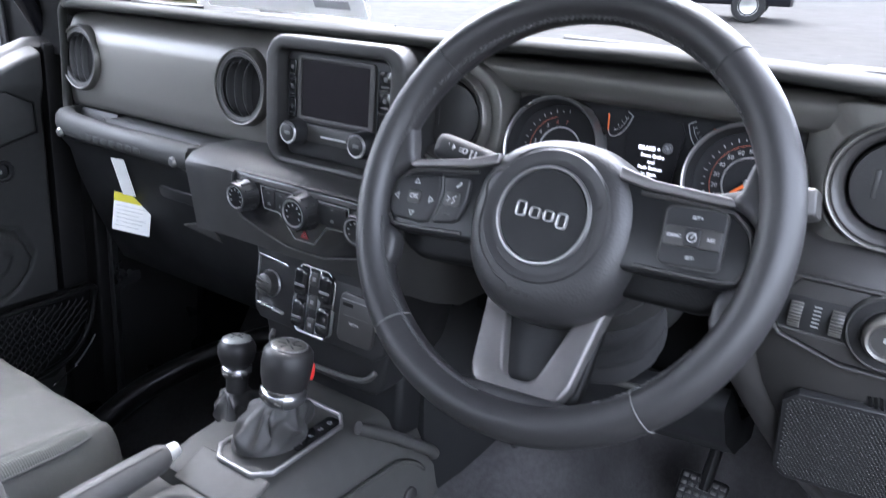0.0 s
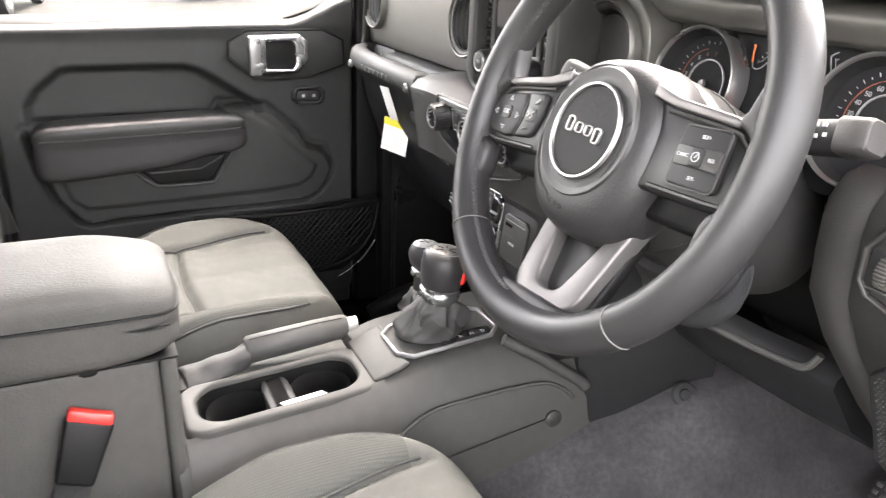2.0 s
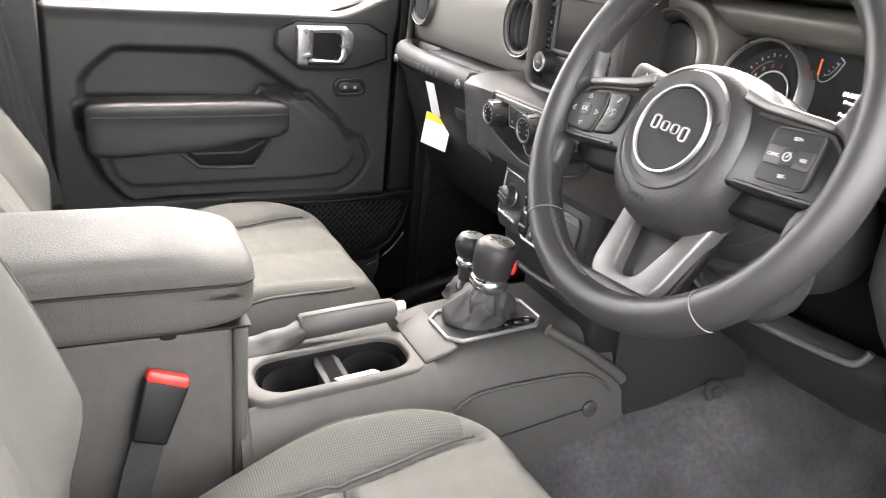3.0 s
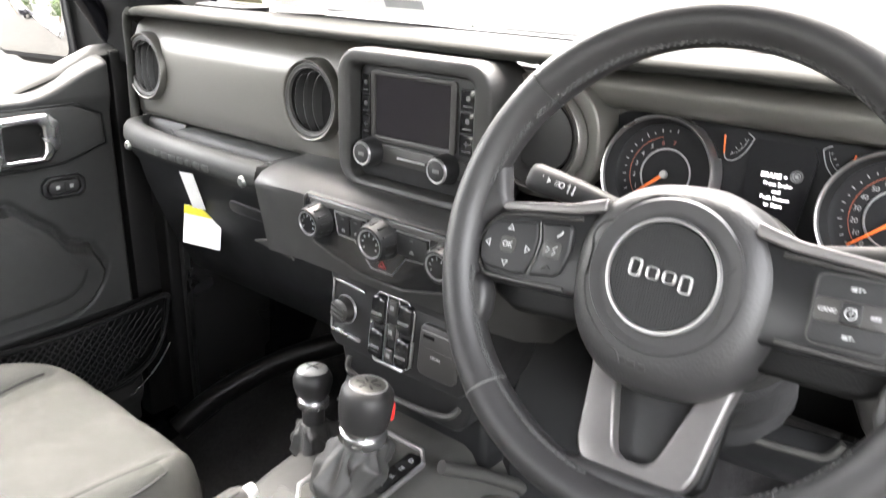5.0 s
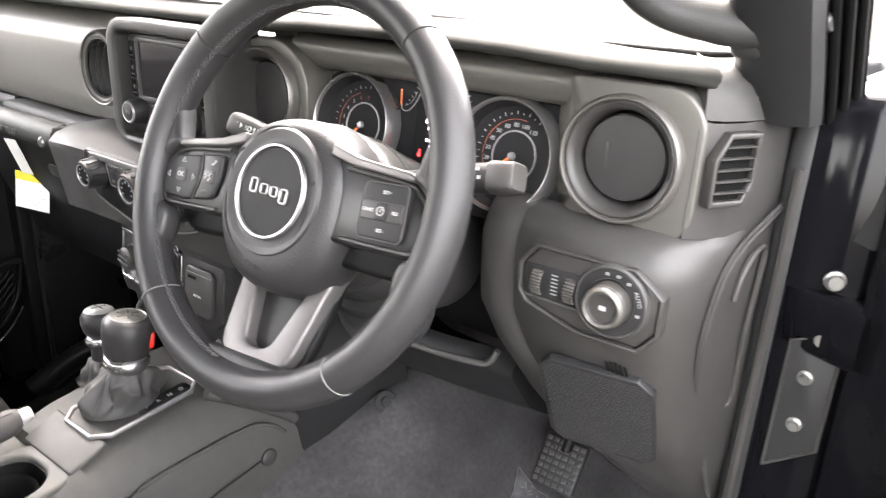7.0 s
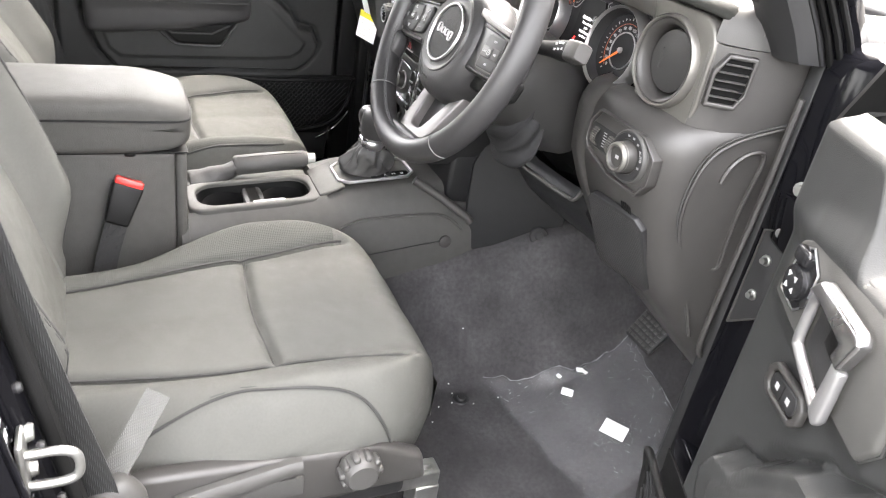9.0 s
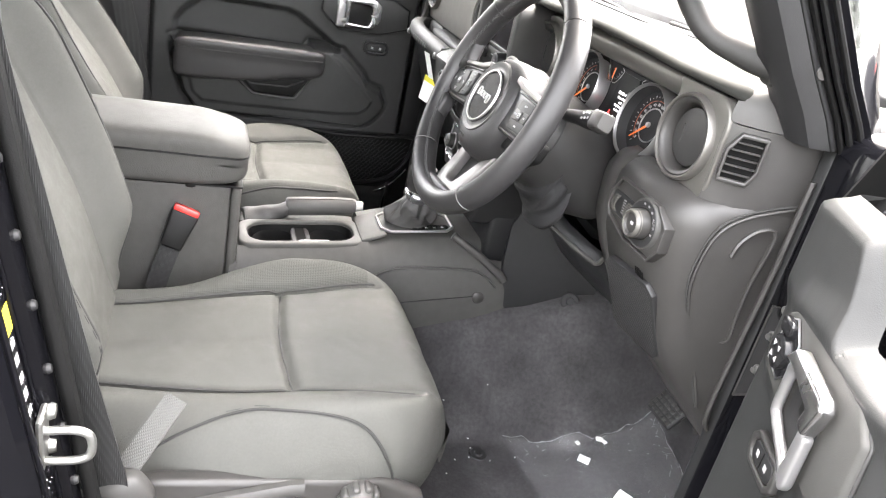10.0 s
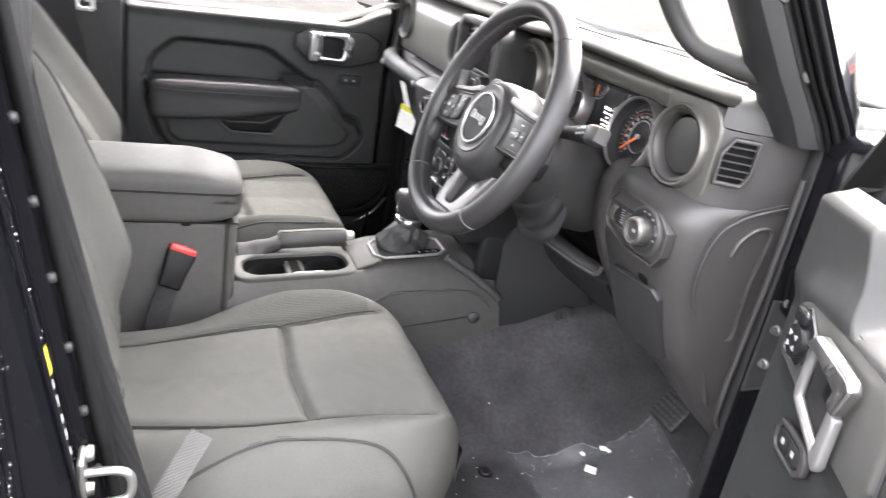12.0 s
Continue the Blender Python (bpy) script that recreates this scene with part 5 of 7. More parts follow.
            part("arrow_mark", ring(t, [(a * 0.6, b * 0.6) for a, b in t], 0, 0.0004, 0), WHITE, pa, M=bM @ pose(dx, dy, 0.0001, 0, 0, rot))
        cM_ = rimM @ pose(-0.088, -0.0055, 0.0030)
        part("voice_button", prism(rrect(0.0150, 0.0125, 0.003, 4), -0.001, 0.0010, 0.0005), TRIM, pb, M=cM_)
        part("voice_mark", join(tube([(-0.0045, 0.0025, 0.0013), (-0.0015, 0.0005, 0.0013), (-0.0045, -0.002, 0.0013)], 0.0005, 5), tube([(0.0045, 0.0035, 0.0013), (0.001, 0.001, 0.0013), (0.0035, -0.001, 0.0013), (0.001, -0.0035, 0.0013)], 0.0006, 5)), WHITE, pb, M=cM_)
        part("call_mark", tube(smooth_path([(0.0020, 0.0110, 0.0005), (0.0035, 0.0118, 0.0005), (0.0055, 0.0138, 0.0005), (0.0062, 0.0155, 0.0005)], 4), 0.0008, 5), WHITE, pb, M=cM_)
        part("hang_up_mark", tube(smooth_path([(-0.0060, -0.0145, 0.0004), (-0.0025, -0.0125, 0.0004), (0.0010, -0.0135, 0.0004)], 4), 0.0008, 5), TRIM, pb, M=cM_)
    else:
        pc = part("button_pad", prism(rrect(0.044, 0.0430, 0.005, 5, 0.1140, -0.0065), -0.003, 0.0025, 0.0020, 3), PLASTIC, sp, "cruise control pad", M=rimM)
        bM = rimM @ pose(0.1140, -0.0065, 0.0025)
        part("pad_ring", ring(rrect(0.045, 0.044, 0.006, 5), rrect(0.043, 0.042, 0.005, 5), -0.003, -0.0005, 0), TRIM, pc, M=bM)
        part("toggle", prism(rrect(0.0400, 0.0145, 0.002, 4), -0.001, 0.0012, 0.0006), TRIM, pc, M=bM)
        part("cancel_button", prism(rrect(0.0115, 0.0130, 0.002, 4), 0.0, 0.0026, 0.0008), PLASTIC, pc, M=bM)
        for txt, dx, dy in (("SET+", 0.001, 0.0145), ("SET-", 0.001, -0.0145)):
            words(txt, 0.0036, bM @ pose(dx, dy, 0.0001), WHITE, pc, bold=0.0001)
        for txt, dx in (("CANC", -0.0130), ("RES", 0.0130)):
            words(txt, 0.0036, bM @ pose(dx, 0, 0.0013), WHITE, pc, bold=0.0001)
        part("cruise_icon", lathe([(0.0028, 0.0026), (0.0028, 0.0030), (0.0036, 0.0030), (0.0036, 0.0026)], 16), WHITE, pc, M=bM)
        part("cruise_needle", box(-0.0004, 0.0004, -0.001, 0.0042, 0.0026, 0.0030, 0), WHITE, pc, M=bM @ pose(0, 0, 0, 0, 0, -35))

# silver lower spokes: one U-shaped piece round a black window
uM = rimM @ pose(0, -0.087, -0.031, -17, 0, 0)
half_o = [(0.058, 0.040), (0.0505, 0.0), (0.0465, -0.030), (0.0440, -0.050), (0.0395, -0.0610), (0.030, -0.0675), (0.014, -0.0690)]
half_i = [(0.038, 0.040), (0.0300, 0.0), (0.0225, -0.026), (0.0175, -0.043), (0.0150, -0.0490), (0.0110, -0.0530), (0.005, -0.0545)]
outer_ = [(x, y) for x, y in half_o] + [(-x, y) for x, y in half_o[::-1]]
inner_ = [(x, y) for x, y in half_i] + [(-x, y) for x, y in half_i[::-1]]
part("lower_spoke", ring(outer_, inner_, -0.012, 0.006, 0.0030, 3), SPOKE, wheel, "satin silver lower spokes in a U", M=uM, smooth=35)
part("spoke_window", prism([(-0.040, 0.045), (0.040, 0.045), (0.024, -0.056), (-0.024, -0.056)][::-1], -0.020, -0.008, 0.003), PLASTIC, wheel, M=uM)
for s in (-1, 1):
    part("spoke_cheek", prism([(s * 0.0515, 0.02), (s * 0.0500, -0.03), (s * 0.0485, -0.055), (s * 0.036, -0.070), (s * 0.030, -0.060), (s * 0.040, -0.02), (s * 0.045, 0.02)][::s], -0.018, -0.006, 0.003), RUBBER, wheel, M=uM)
part("foot_web", prism([(-0.060, -0.150), (-0.046, -0.146), (0.046, -0.146), (0.060, -0.150), (0.055, -0.166), (-0.055, -0.166)][::-1], -0.014, 0.004, 0.005, 3), LEATHER, wheel, M=rimM)

column = thing("steering_column", SC + Vector((0, 0.1, -0.04)), "black steering column shroud with two control stalks", "steering column")
part("shroud", loft([[(sx * math.cos(2 * math.pi * k / 36), sy * math.sin(2 * math.pi * k / 36) + oy, zz) for k in range(36)] for sx, sy, oy, zz in ((0.056, 0.054, -0.004, -0.050), (0.074, 0.066, -0.006, -0.056), (0.080, 0.070, -0.008, -0.064), (0.082, 0.074, -0.014, -0.10), (0.080, 0.076, -0.020, -0.15), (0.072, 0.074, -0.026, -0.20), (0.064, 0.062, -0.03, -0.24))]), SHROUD, column, M=rimM, smooth=50)
part("shroud_seam", tube([(0.0815 * math.cos(a), 0.0725 * math.sin(a) - 0.011, -0.084) for a in [2 * math.pi * k / 48 for k in range(48)]], 0.0010, 5, closed=True), SEAMLINE, column, M=rimM)
# loose cloth boot under the shroud, hanging in folds
rows = []
for i in range(30):
    f = i / 29
    fold = 0.0032 * math.sin(f * 17) * (0.4 + 0.6 * f)
    rows.append([((0.074 - 0.012 * f + fold * (1 + 0.5 * math.sin(2 * a + 5 * f)) + 0.003 * math.sin(5 * a + 9 * f)) * math.cos(a), -0.030 - 0.060 * f + (0.068 - 0.016 * f + fold) * math.sin(a), -0.120 - 0.055 * f + 0.004 * math.sin(3 * a + 8 * f)) for a in [2 * math.pi * k / 48 for k in range(48)]])
part("boot", loft(rows), BOOTCLOTH, column, "folded black cloth boot", M=rimM, smooth=80)


def stalk_run(base, tip, prof, q=0.8):
    """A rounded arm between two points; prof: share of the way, half height, half depth."""
    d = tip - base
    x_ = d.normalized()
    v_ = (Vector((0, 1, 0)) - x_ * x_.y).normalized()
    w_ = x_.cross(v_)
    return [[base + f * d + h * math.copysign(abs(math.sin(a)) ** q, math.sin(a)) * v_ + e * math.copysign(abs(math.cos(a)) ** q, math.cos(a)) * w_ for a in [2 * math.pi * k / 24 for k in range(24)]] for f, h, e in prof]


tip, base = Vector((-0.1640, 0.0570, -0.072)), Vector((-0.058, 0.0360, -0.080))
stalk = part("stalk", loft(stalk_run(base, tip, ((0, 0.0075, 0.0075), (0.25, 0.0090, 0.0085), (0.55, 0.0120, 0.0100), (0.80, 0.0130, 0.0105), (0.93, 0.0130, 0.0105), (0.985, 0.0115, 0.0090), (1.0, 0.0085, 0.0065)))), RUBBERSOFT, column, "black control stalk with white symbols", M=rimM, smooth=50)
iM = rimM @ Matrix.Translation(base.lerp(tip, 0.62) + Vector((0, 0.0015, 0.0118))) @ pose(0, 0, 0, 0, 0, -11)
for dx in (-0.0235, -0.0185):
    part("printed_arrow", prism([(0, -0.0028), (0, 0.0028), (-0.0032 if dx < -0.02 else 0.0032, 0)][::(-1 if dx < -0.02 else -1)], -0.001, 0.0003, 0), WHITE, stalk, M=iM @ pose(dx, 0, 0))
part("printed_lamp", join(lathe([(0.0020, -0.001), (0.0020, 0.0003), (0.0027, 0.0003), (0.0027, -0.001)], 14), *[moved(box(-0.0018, 0.0018, -0.0003, 0.0003, -0.001, 0.0003, 0), Matrix.Translation((-0.0048, y, 0))) for y in (-0.0018, 0, 0.0018)]), WHITE, stalk, M=iM @ pose(-0.004, 0, 0))
for dx, d in ((0.0035, 1), (0.0085, -1)):
    part("printed_arrow", join(box(-0.0004, 0.0004, -0.004, 0.004, -0.001, 0.0003, 0), tube([(-0.0015, d * 0.002, 0), (0, d * 0.004, 0), (0.0015, d * 0.002, 0)], 0.0004, 4)), WHITE, stalk, M=iM @ pose(dx, -0.001, 0))
tip, base = Vector((0.1815, 0.0420, -0.070)), Vector((0.060, 0.0270, -0.082))
stalk = part("stalk", loft(stalk_run(base, tip, ((0, 0.0080, 0.0080), (0.45, 0.0100, 0.0090), (0.62, 0.0125, 0.0105), (0.84, 0.0128, 0.0110)))), RUBBERSOFT, column, "black wiper stalk", M=rimM, smooth=50)
part("stalk_end", loft(stalk_run(base, tip, ((0.80, 0.0085, 0.0085), (0.805, 0.0122, 0.0120), (0.82, 0.0132, 0.0128), (0.985, 0.0116, 0.0116), (1.0, 0.0100, 0.0100)), 0.4)), TRIM, stalk, "grey stalk end", M=rimM, smooth=40)
iM = rimM @ Matrix.Translation(base.lerp(tip, 0.70) + Vector((0, 0.0, 0.0112))) @ pose(0, 0, 0, 0, 0, 7)
for dx, dy in ((-0.010, 0.004), (-0.004, 0.006), (0.002, 0.006), (-0.010, -0.003), (-0.003, -0.002), (0.004, -0.001)):
    part("printed_icon", box(-0.0016, 0.0016, -0.0014, 0.0014, -0.001, 0.0003, 0), WHITE, stalk, M=iM @ pose(dx, dy, 0))

# ---- centre console ----
console = thing("centre_console", (0.02, 0.1, 0.12), "dark grey centre console with twin cup holders", "centre console")
# long body: sections across, drawn from the armrest box to the stack
rows = []
for y, zt, w, c in ((-0.13, 0.352, 0.085, 0.020), (-0.115, 0.353, 0.085, 0.020), (-0.112, 0.295, 0.085, 0.020), (0.118, 0.305, 0.090, 0.012), (0.121, 0.376, 0.092, 0.012), (0.17, 0.388, 0.092, 0.01), (0.30, 0.402, 0.095, 0.008), (0.37, 0.40, 0.10, 0.006), (0.42, 0.385, 0.105, 0.004)):
    rows.append([(c - w - 0.03, y, 0.18), (c - w - 0.015, y, zt - 0.03), (c - w, y, zt - 0.006), (c - w + 0.01, y, zt), (c + w - 0.035, y, zt), (c + w - 0.022, y, zt - 0.006), (c + w, y, zt - 0.04), (c + w + 0.014, y, zt - 0.075), (c + w + 0.022, y, zt - 0.13), (c + w + 0.024, y, 0.18)])
CUPX, CUPY = 0.024, 0.006
con_body = part("console_body", loft(rows), CONSOLE, console, smooth=35)
con_body.data.materials.append(BLACKTRIM)
for poly in con_body.data.polygons:
    if poly.center.y > 0.33:
        poly.material_index = 1
rows = [[(c_ + w - 0.030, y, zt + 0.002), (c_ + w - 0.020, y, zt - 0.004), (c_ + w + 0.001, y, zt - 0.038), (c_ + w + 0.015, y, zt - 0.074), (c_ + w + 0.0225, y, zt - 0.13), (c_ + w - 0.01, y, zt - 0.13), (c_ + w - 0.034, y, zt - 0.05)] for y, zt, w, c_ in ((-0.118, 0.353, 0.085, 0.020), (-0.05, 0.358, 0.088, 0.018), (0.05, 0.366, 0.090, 0.014), (0.124, 0.378, 0.092, 0.012))]
part("console_flank", loft(rows), CONSOLE, console, smooth=35)
# raised side moulding and its bolt cap
part("front_pad", prism([(-0.034, 0.0), (0.072, 0.0), (0.076, 0.035), (0.074, 0.05), (-0.038, 0.05)], 0, 0.0065, 0.004, 3), CONSOLE, console, M=pose(0, 0.112, 0.374, 22, 0, 0))
part("side_moulding", tube(smooth_path([(0.1215, 0.03, 0.268), (0.1215, 0.08, 0.28), (0.117, 0.12, 0.315), (0.111, 0.16, 0.337), (0.110, 0.20, 0.346), (0.113, 0.32, 0.350), (0.118, 0.36, 0.34), (0.121, 0.385, 0.318)], 8), 0.0028, 8), CONSOLE, console)
part("side_seam", tube(smooth_path([(0.124, 0.10, 0.262), (0.126, 0.25, 0.285), (0.126, 0.36, 0.30)], 6), 0.0012, 6), PLASTIC, console)
part("bolt_cap", lathe([(0, 0.002), (0.010, 0.002), (0.0125, 0.0), (0.0125, -0.004)], 24), TRIM, console, M=fr((0.1265, 0.352, 0.295), (1, 0, 0.1)))
# cup holder tray
cpM = pose(0, 0, 0.300, 4.0, 0, 0)
tr = part("cup_tray", ring(rrect(0.108, 0.236, 0.026, 8, CUPX + 0.003, CUPY), rrect(0.084, 0.200, 0.034, 8, CUPX, CUPY), 0, 0.0700, 0.005, 3), CONSOLE, console, "grey rim of the cup holders", M=cpM)
# cup floor and wells blackened to give the shade of deep cups
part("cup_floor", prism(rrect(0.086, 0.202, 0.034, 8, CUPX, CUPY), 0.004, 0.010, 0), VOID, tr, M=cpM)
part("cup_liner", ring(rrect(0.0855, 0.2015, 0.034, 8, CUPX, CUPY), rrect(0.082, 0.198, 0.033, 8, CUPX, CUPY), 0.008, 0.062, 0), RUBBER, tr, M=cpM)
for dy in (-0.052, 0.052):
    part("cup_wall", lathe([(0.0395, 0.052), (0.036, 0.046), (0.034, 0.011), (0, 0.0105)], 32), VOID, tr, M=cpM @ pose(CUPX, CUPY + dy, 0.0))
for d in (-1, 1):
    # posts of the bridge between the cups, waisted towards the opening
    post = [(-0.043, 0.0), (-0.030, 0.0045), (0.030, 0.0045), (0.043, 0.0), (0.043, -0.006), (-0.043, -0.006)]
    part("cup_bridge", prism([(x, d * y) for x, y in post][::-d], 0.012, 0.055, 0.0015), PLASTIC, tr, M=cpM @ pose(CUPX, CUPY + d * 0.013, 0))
# black block painting the dark between the two posts
part("bridge_slot_shade", box(CUPX - 0.042, CUPX + 0.042, CUPY - 0.010, CUPY + 0.010, 0.010, 0.055, 0), VOID, tr, M=cpM)
# parking brake channel
part("brake_slot", box(-0.085, -0.0265, -0.112, 0.119, 0.29, 0.360, 0.006), CONSOLE, console)

# storage box with padded lid
armrest = thing("armrest_box", (0.02, -0.28, 0.12), "grey vinyl armrest box with a padded stitched lid", "armrest")
part("box_body", box(-0.062, 0.100, -0.47, -0.138, 0.15, 0.481, 0.010, 3), VINYL, armrest)
part("box_front", box(-0.058, 0.096, -0.1375, -0.120, 0.17, 0.476, 0.008, 3), VINYL, armrest)
part("box_notch", pad(0.012, 0.018, 0.012, 3, 4), RUBBER, armrest, M=pose(0.097, -0.205, 0.478))


def lid_shape(x, y, z):
    return x, y, z + 0.006 * (1 - (x / 0.09) ** 2) - 0.010 * smoothstep(0.10, 0.19, y) * (1 if z > 0 else -0.3)


lid = part("lid", pad(0.185, 0.39, 0.092, 7.0, 24, lid_shape), VINYL, armrest, "padded grey vinyl lid", M=pose(0.018, -0.306, 0.521))
part("lid_seam", tube(smooth_path([(0.1110, -0.46, 0.534), (0.1115, -0.30, 0.536), (0.1105, -0.16, 0.534), (0.098, -0.120, 0.532), (0.06, -0.1105, 0.531), (0.02, -0.1095, 0.531), (-0.06, -0.119, 0.532), (-0.075, -0.16, 0.534)], 8), 0.0018, 6), RUBBER, lid)
part("lid_gap", box(-0.0635, 0.1015, -0.47, -0.119, 0.4775, 0.4805, 0.001), RUBBER, armrest)

# ---- gear levers and parking brake ----
def boot_cloth(k, base, top, wx, wy):
    rows = []
    for i in range(25):
        f = i / 24
        c = Vector(base).lerp(Vector(top), f)
        sx, sy = wx * (1 - f ** 2.0) + 0.0155, wy * (1 - f ** 2.0) + 0.0155
        ripple = 0.17 * math.sin(f * math.pi)
        rows.append([(c.x + sx * (1 + ripple * math.sin(5 * a + 4 * f) + 0.6 * ripple * math.sin(9 * a - 7 * f)) * math.cos(a), c.y + sy * (1 + ripple * math.sin(4 * a + 6 * f) + 0.6 * ripple * math.sin(11 * a + 5 * f)) * math.sin(a), c.z + (0.004 * math.sin(3 * a + 6 * f) + 0.0025 * math.sin(8 * a + 9 * f)) * math.sin(math.pi * f)) for a in [2 * math.pi * j / 72 for j in range(72)]])
    part("boot", loft(rows), BOOT, k, "crumpled black leather boot", smooth=70)


gear = thing("gear_selector", (0.03, 0.21, 0.40), "automatic gear selector with a black and chrome knob", "gear selector")
pM = pose(0.024, 0.222, 0.402, 5, 0, 0)
part("bezel", ring(chamfered(0.092, 0.150, 0.018), chamfered(0.082, 0.140, 0.015), 0, 0.006, 0.002), SILVER, gear, "satin chrome surround", M=pM)
part("plate", prism(chamfered(0.084, 0.142, 0.015), 0, 0.002, 0), CONSOLE, gear, M=pM)
boot_cloth(gear, (0.014, 0.212, 0.404), (0.031, 0.214, 0.462), 0.024, 0.034)
gM = fr((0.031, 0.214, 0.456), (0.05, 0.11, 1), (0, 1, 0))
part("collar", lathe([(0.017, -0.003), (0.0205, 0.000), (0.0215, 0.003), (0.0262, 0.0055), (0.0272, 0.0080), (0.0272, 0.0150), (0.0258, 0.0175), (0.0242, 0.0185), (0.0250, 0.022)], 28), CHROME, gear, "chrome collar", M=gM)
kn = part("knob", lathe([(0, 0.071), (0.018, 0.071), (0.0245, 0.0695), (0.0288, 0.064), (0.0298, 0.050), (0.0285, 0.034), (0.0255, 0.022)], 32), LEATHER, gear, "leather wrapped knob", M=gM)
part("release_button", pad(0.006, 0.011, 0.020, 4, 6), RED, kn, "red release button", M=gM @ pose(0.0215, 0.0195, 0.042, 0, 0, 42))
part("knob_cap", lathe([(0, 0.0725), (0.017, 0.0724), (0.0205, 0.0712), (0.0205, 0.070)], 28), FASCIA, kn, "satin grey cap", M=gM)
part("cap_ring", lathe([(0.0195, 0.0715), (0.0205, 0.0722), (0.0215, 0.0708)], 28), SILVER, kn, M=gM)
for a in (30, 90, 150, 210, 270, 330):
    part("cap_mark", box(0.004, 0.014, -0.0012, 0.0012, 0.0725, 0.0731, 0.0002), PLASTIC, kn, M=gM @ pose(0, 0, 0, 0, 0, a))
sel = part("selector_panel", prism(chamfered(0.022, 0.074, 0.004), 0.002, 0.0045, 0.001), GLOSS, gear, M=pM @ pose(0.0285, 0.026, 0))
for i, c in enumerate("PRND"):
    words(c, 0.0085, pM @ pose(0.0300, 0.001 + 0.0165 * i, 0.0047, 0, 0, 90), WHITE, sel)
transfer = thing("transfer_lever", (-0.07, 0.24, 0.38), "black transfer case lever with a round silver-capped knob", "gear lever")
boot_cloth(transfer, (-0.072, 0.240, 0.385), (-0.083, 0.244, 0.418), 0.014, 0.018)
tM = fr((-0.084, 0.245, 0.428), (-0.08, 0.08, 1), (0, 1, 0))
part("shaft", lathe([(0.0135, -0.03), (0.0140, 0.010), (0.0135, 0.012)], 24), LEATHER, transfer, M=tM)
part("collar", lathe([(0.0140, 0.008), (0.0185, 0.0105), (0.0198, 0.0135), (0.0198, 0.0195), (0.0185, 0.0220), (0.0150, 0.0235)], 28), CHROME, transfer, "chrome collar", M=tM)
kn = part("knob", lathe([(0, 0.060), (0.014, 0.060), (0.0205, 0.056), (0.0240, 0.048), (0.0240, 0.040), (0.0205, 0.028), (0.015, 0.022)], 32), LEATHER, transfer, M=tM)
part("knob_cap", lathe([(0, 0.0622), (0.014, 0.0614), (0.0180, 0.0592), (0.0190, 0.057)], 28), CAP, kn, "silver cap with shift pattern", M=tM)
part("cap_mark", join(box(-0.0105, 0.0105, -0.0007, 0.0007, 0.0618, 0.0626, 0), box(-0.0007, 0.0007, -0.010, 0.010, 0.0618, 0.0625, 0)), PLASTIC, kn, M=tM)
brake = thing("parking_brake", (-0.05, 0.0, 0.36), "black leather parking brake lever lying in its slot", "parking brake")
brake_sec = ((-0.054, -0.024, 0.3835, 0.0140), (-0.054, -0.020, 0.3840, 0.0172), (-0.054, 0.016, 0.3870, 0.0175), (-0.054, 0.07, 0.3915, 0.0170), (-0.054, 0.108, 0.3945, 0.0155), (-0.054, 0.116, 0.3955, 0.0122))
part("lever", loft([[(x + r * math.cos(a), y, z + 1.1 * r * math.sin(a)) for a in [2 * math.pi * j / 20 for j in range(20)]] for x, y, z, r in brake_sec]), SOFT, brake, "grey leather lever grip")
part("grip_seam", tube([(-0.054 + 0.0120 * math.cos(radians(55)), y, z + 1.1 * r * 0.96) for x, y, z, r in brake_sec[1:5]], 0.0007, 5), SEAMLINE, brake)
rows = []
for i in range(15):
    f = i / 14
    r = 0.015 + 0.012 * (1 - f) ** 1.5 + 0.0009 * math.sin(f * 16)
    rows.append([(-0.052 + r * (1.0 + 0.08 * math.sin(3 * a + 7 * f)) * math.cos(a), -0.105 + 0.088 * f + 0.004 * math.sin(2 * a + 5 * f), 0.345 + 0.036 * f + 1.0 * r * math.sin(a)) for a in [2 * math.pi * j / 28 for j in range(28)]])
part("boot", loft(rows), BOOT, brake, "crumpled grey lever boot", smooth=70)
part("release_button", tube([(-0.054, 0.116, 0.396), (-0.054, 0.131, 0.3975)], [0.0098, 0.0088], 14), CAP, brake, "silver release button")

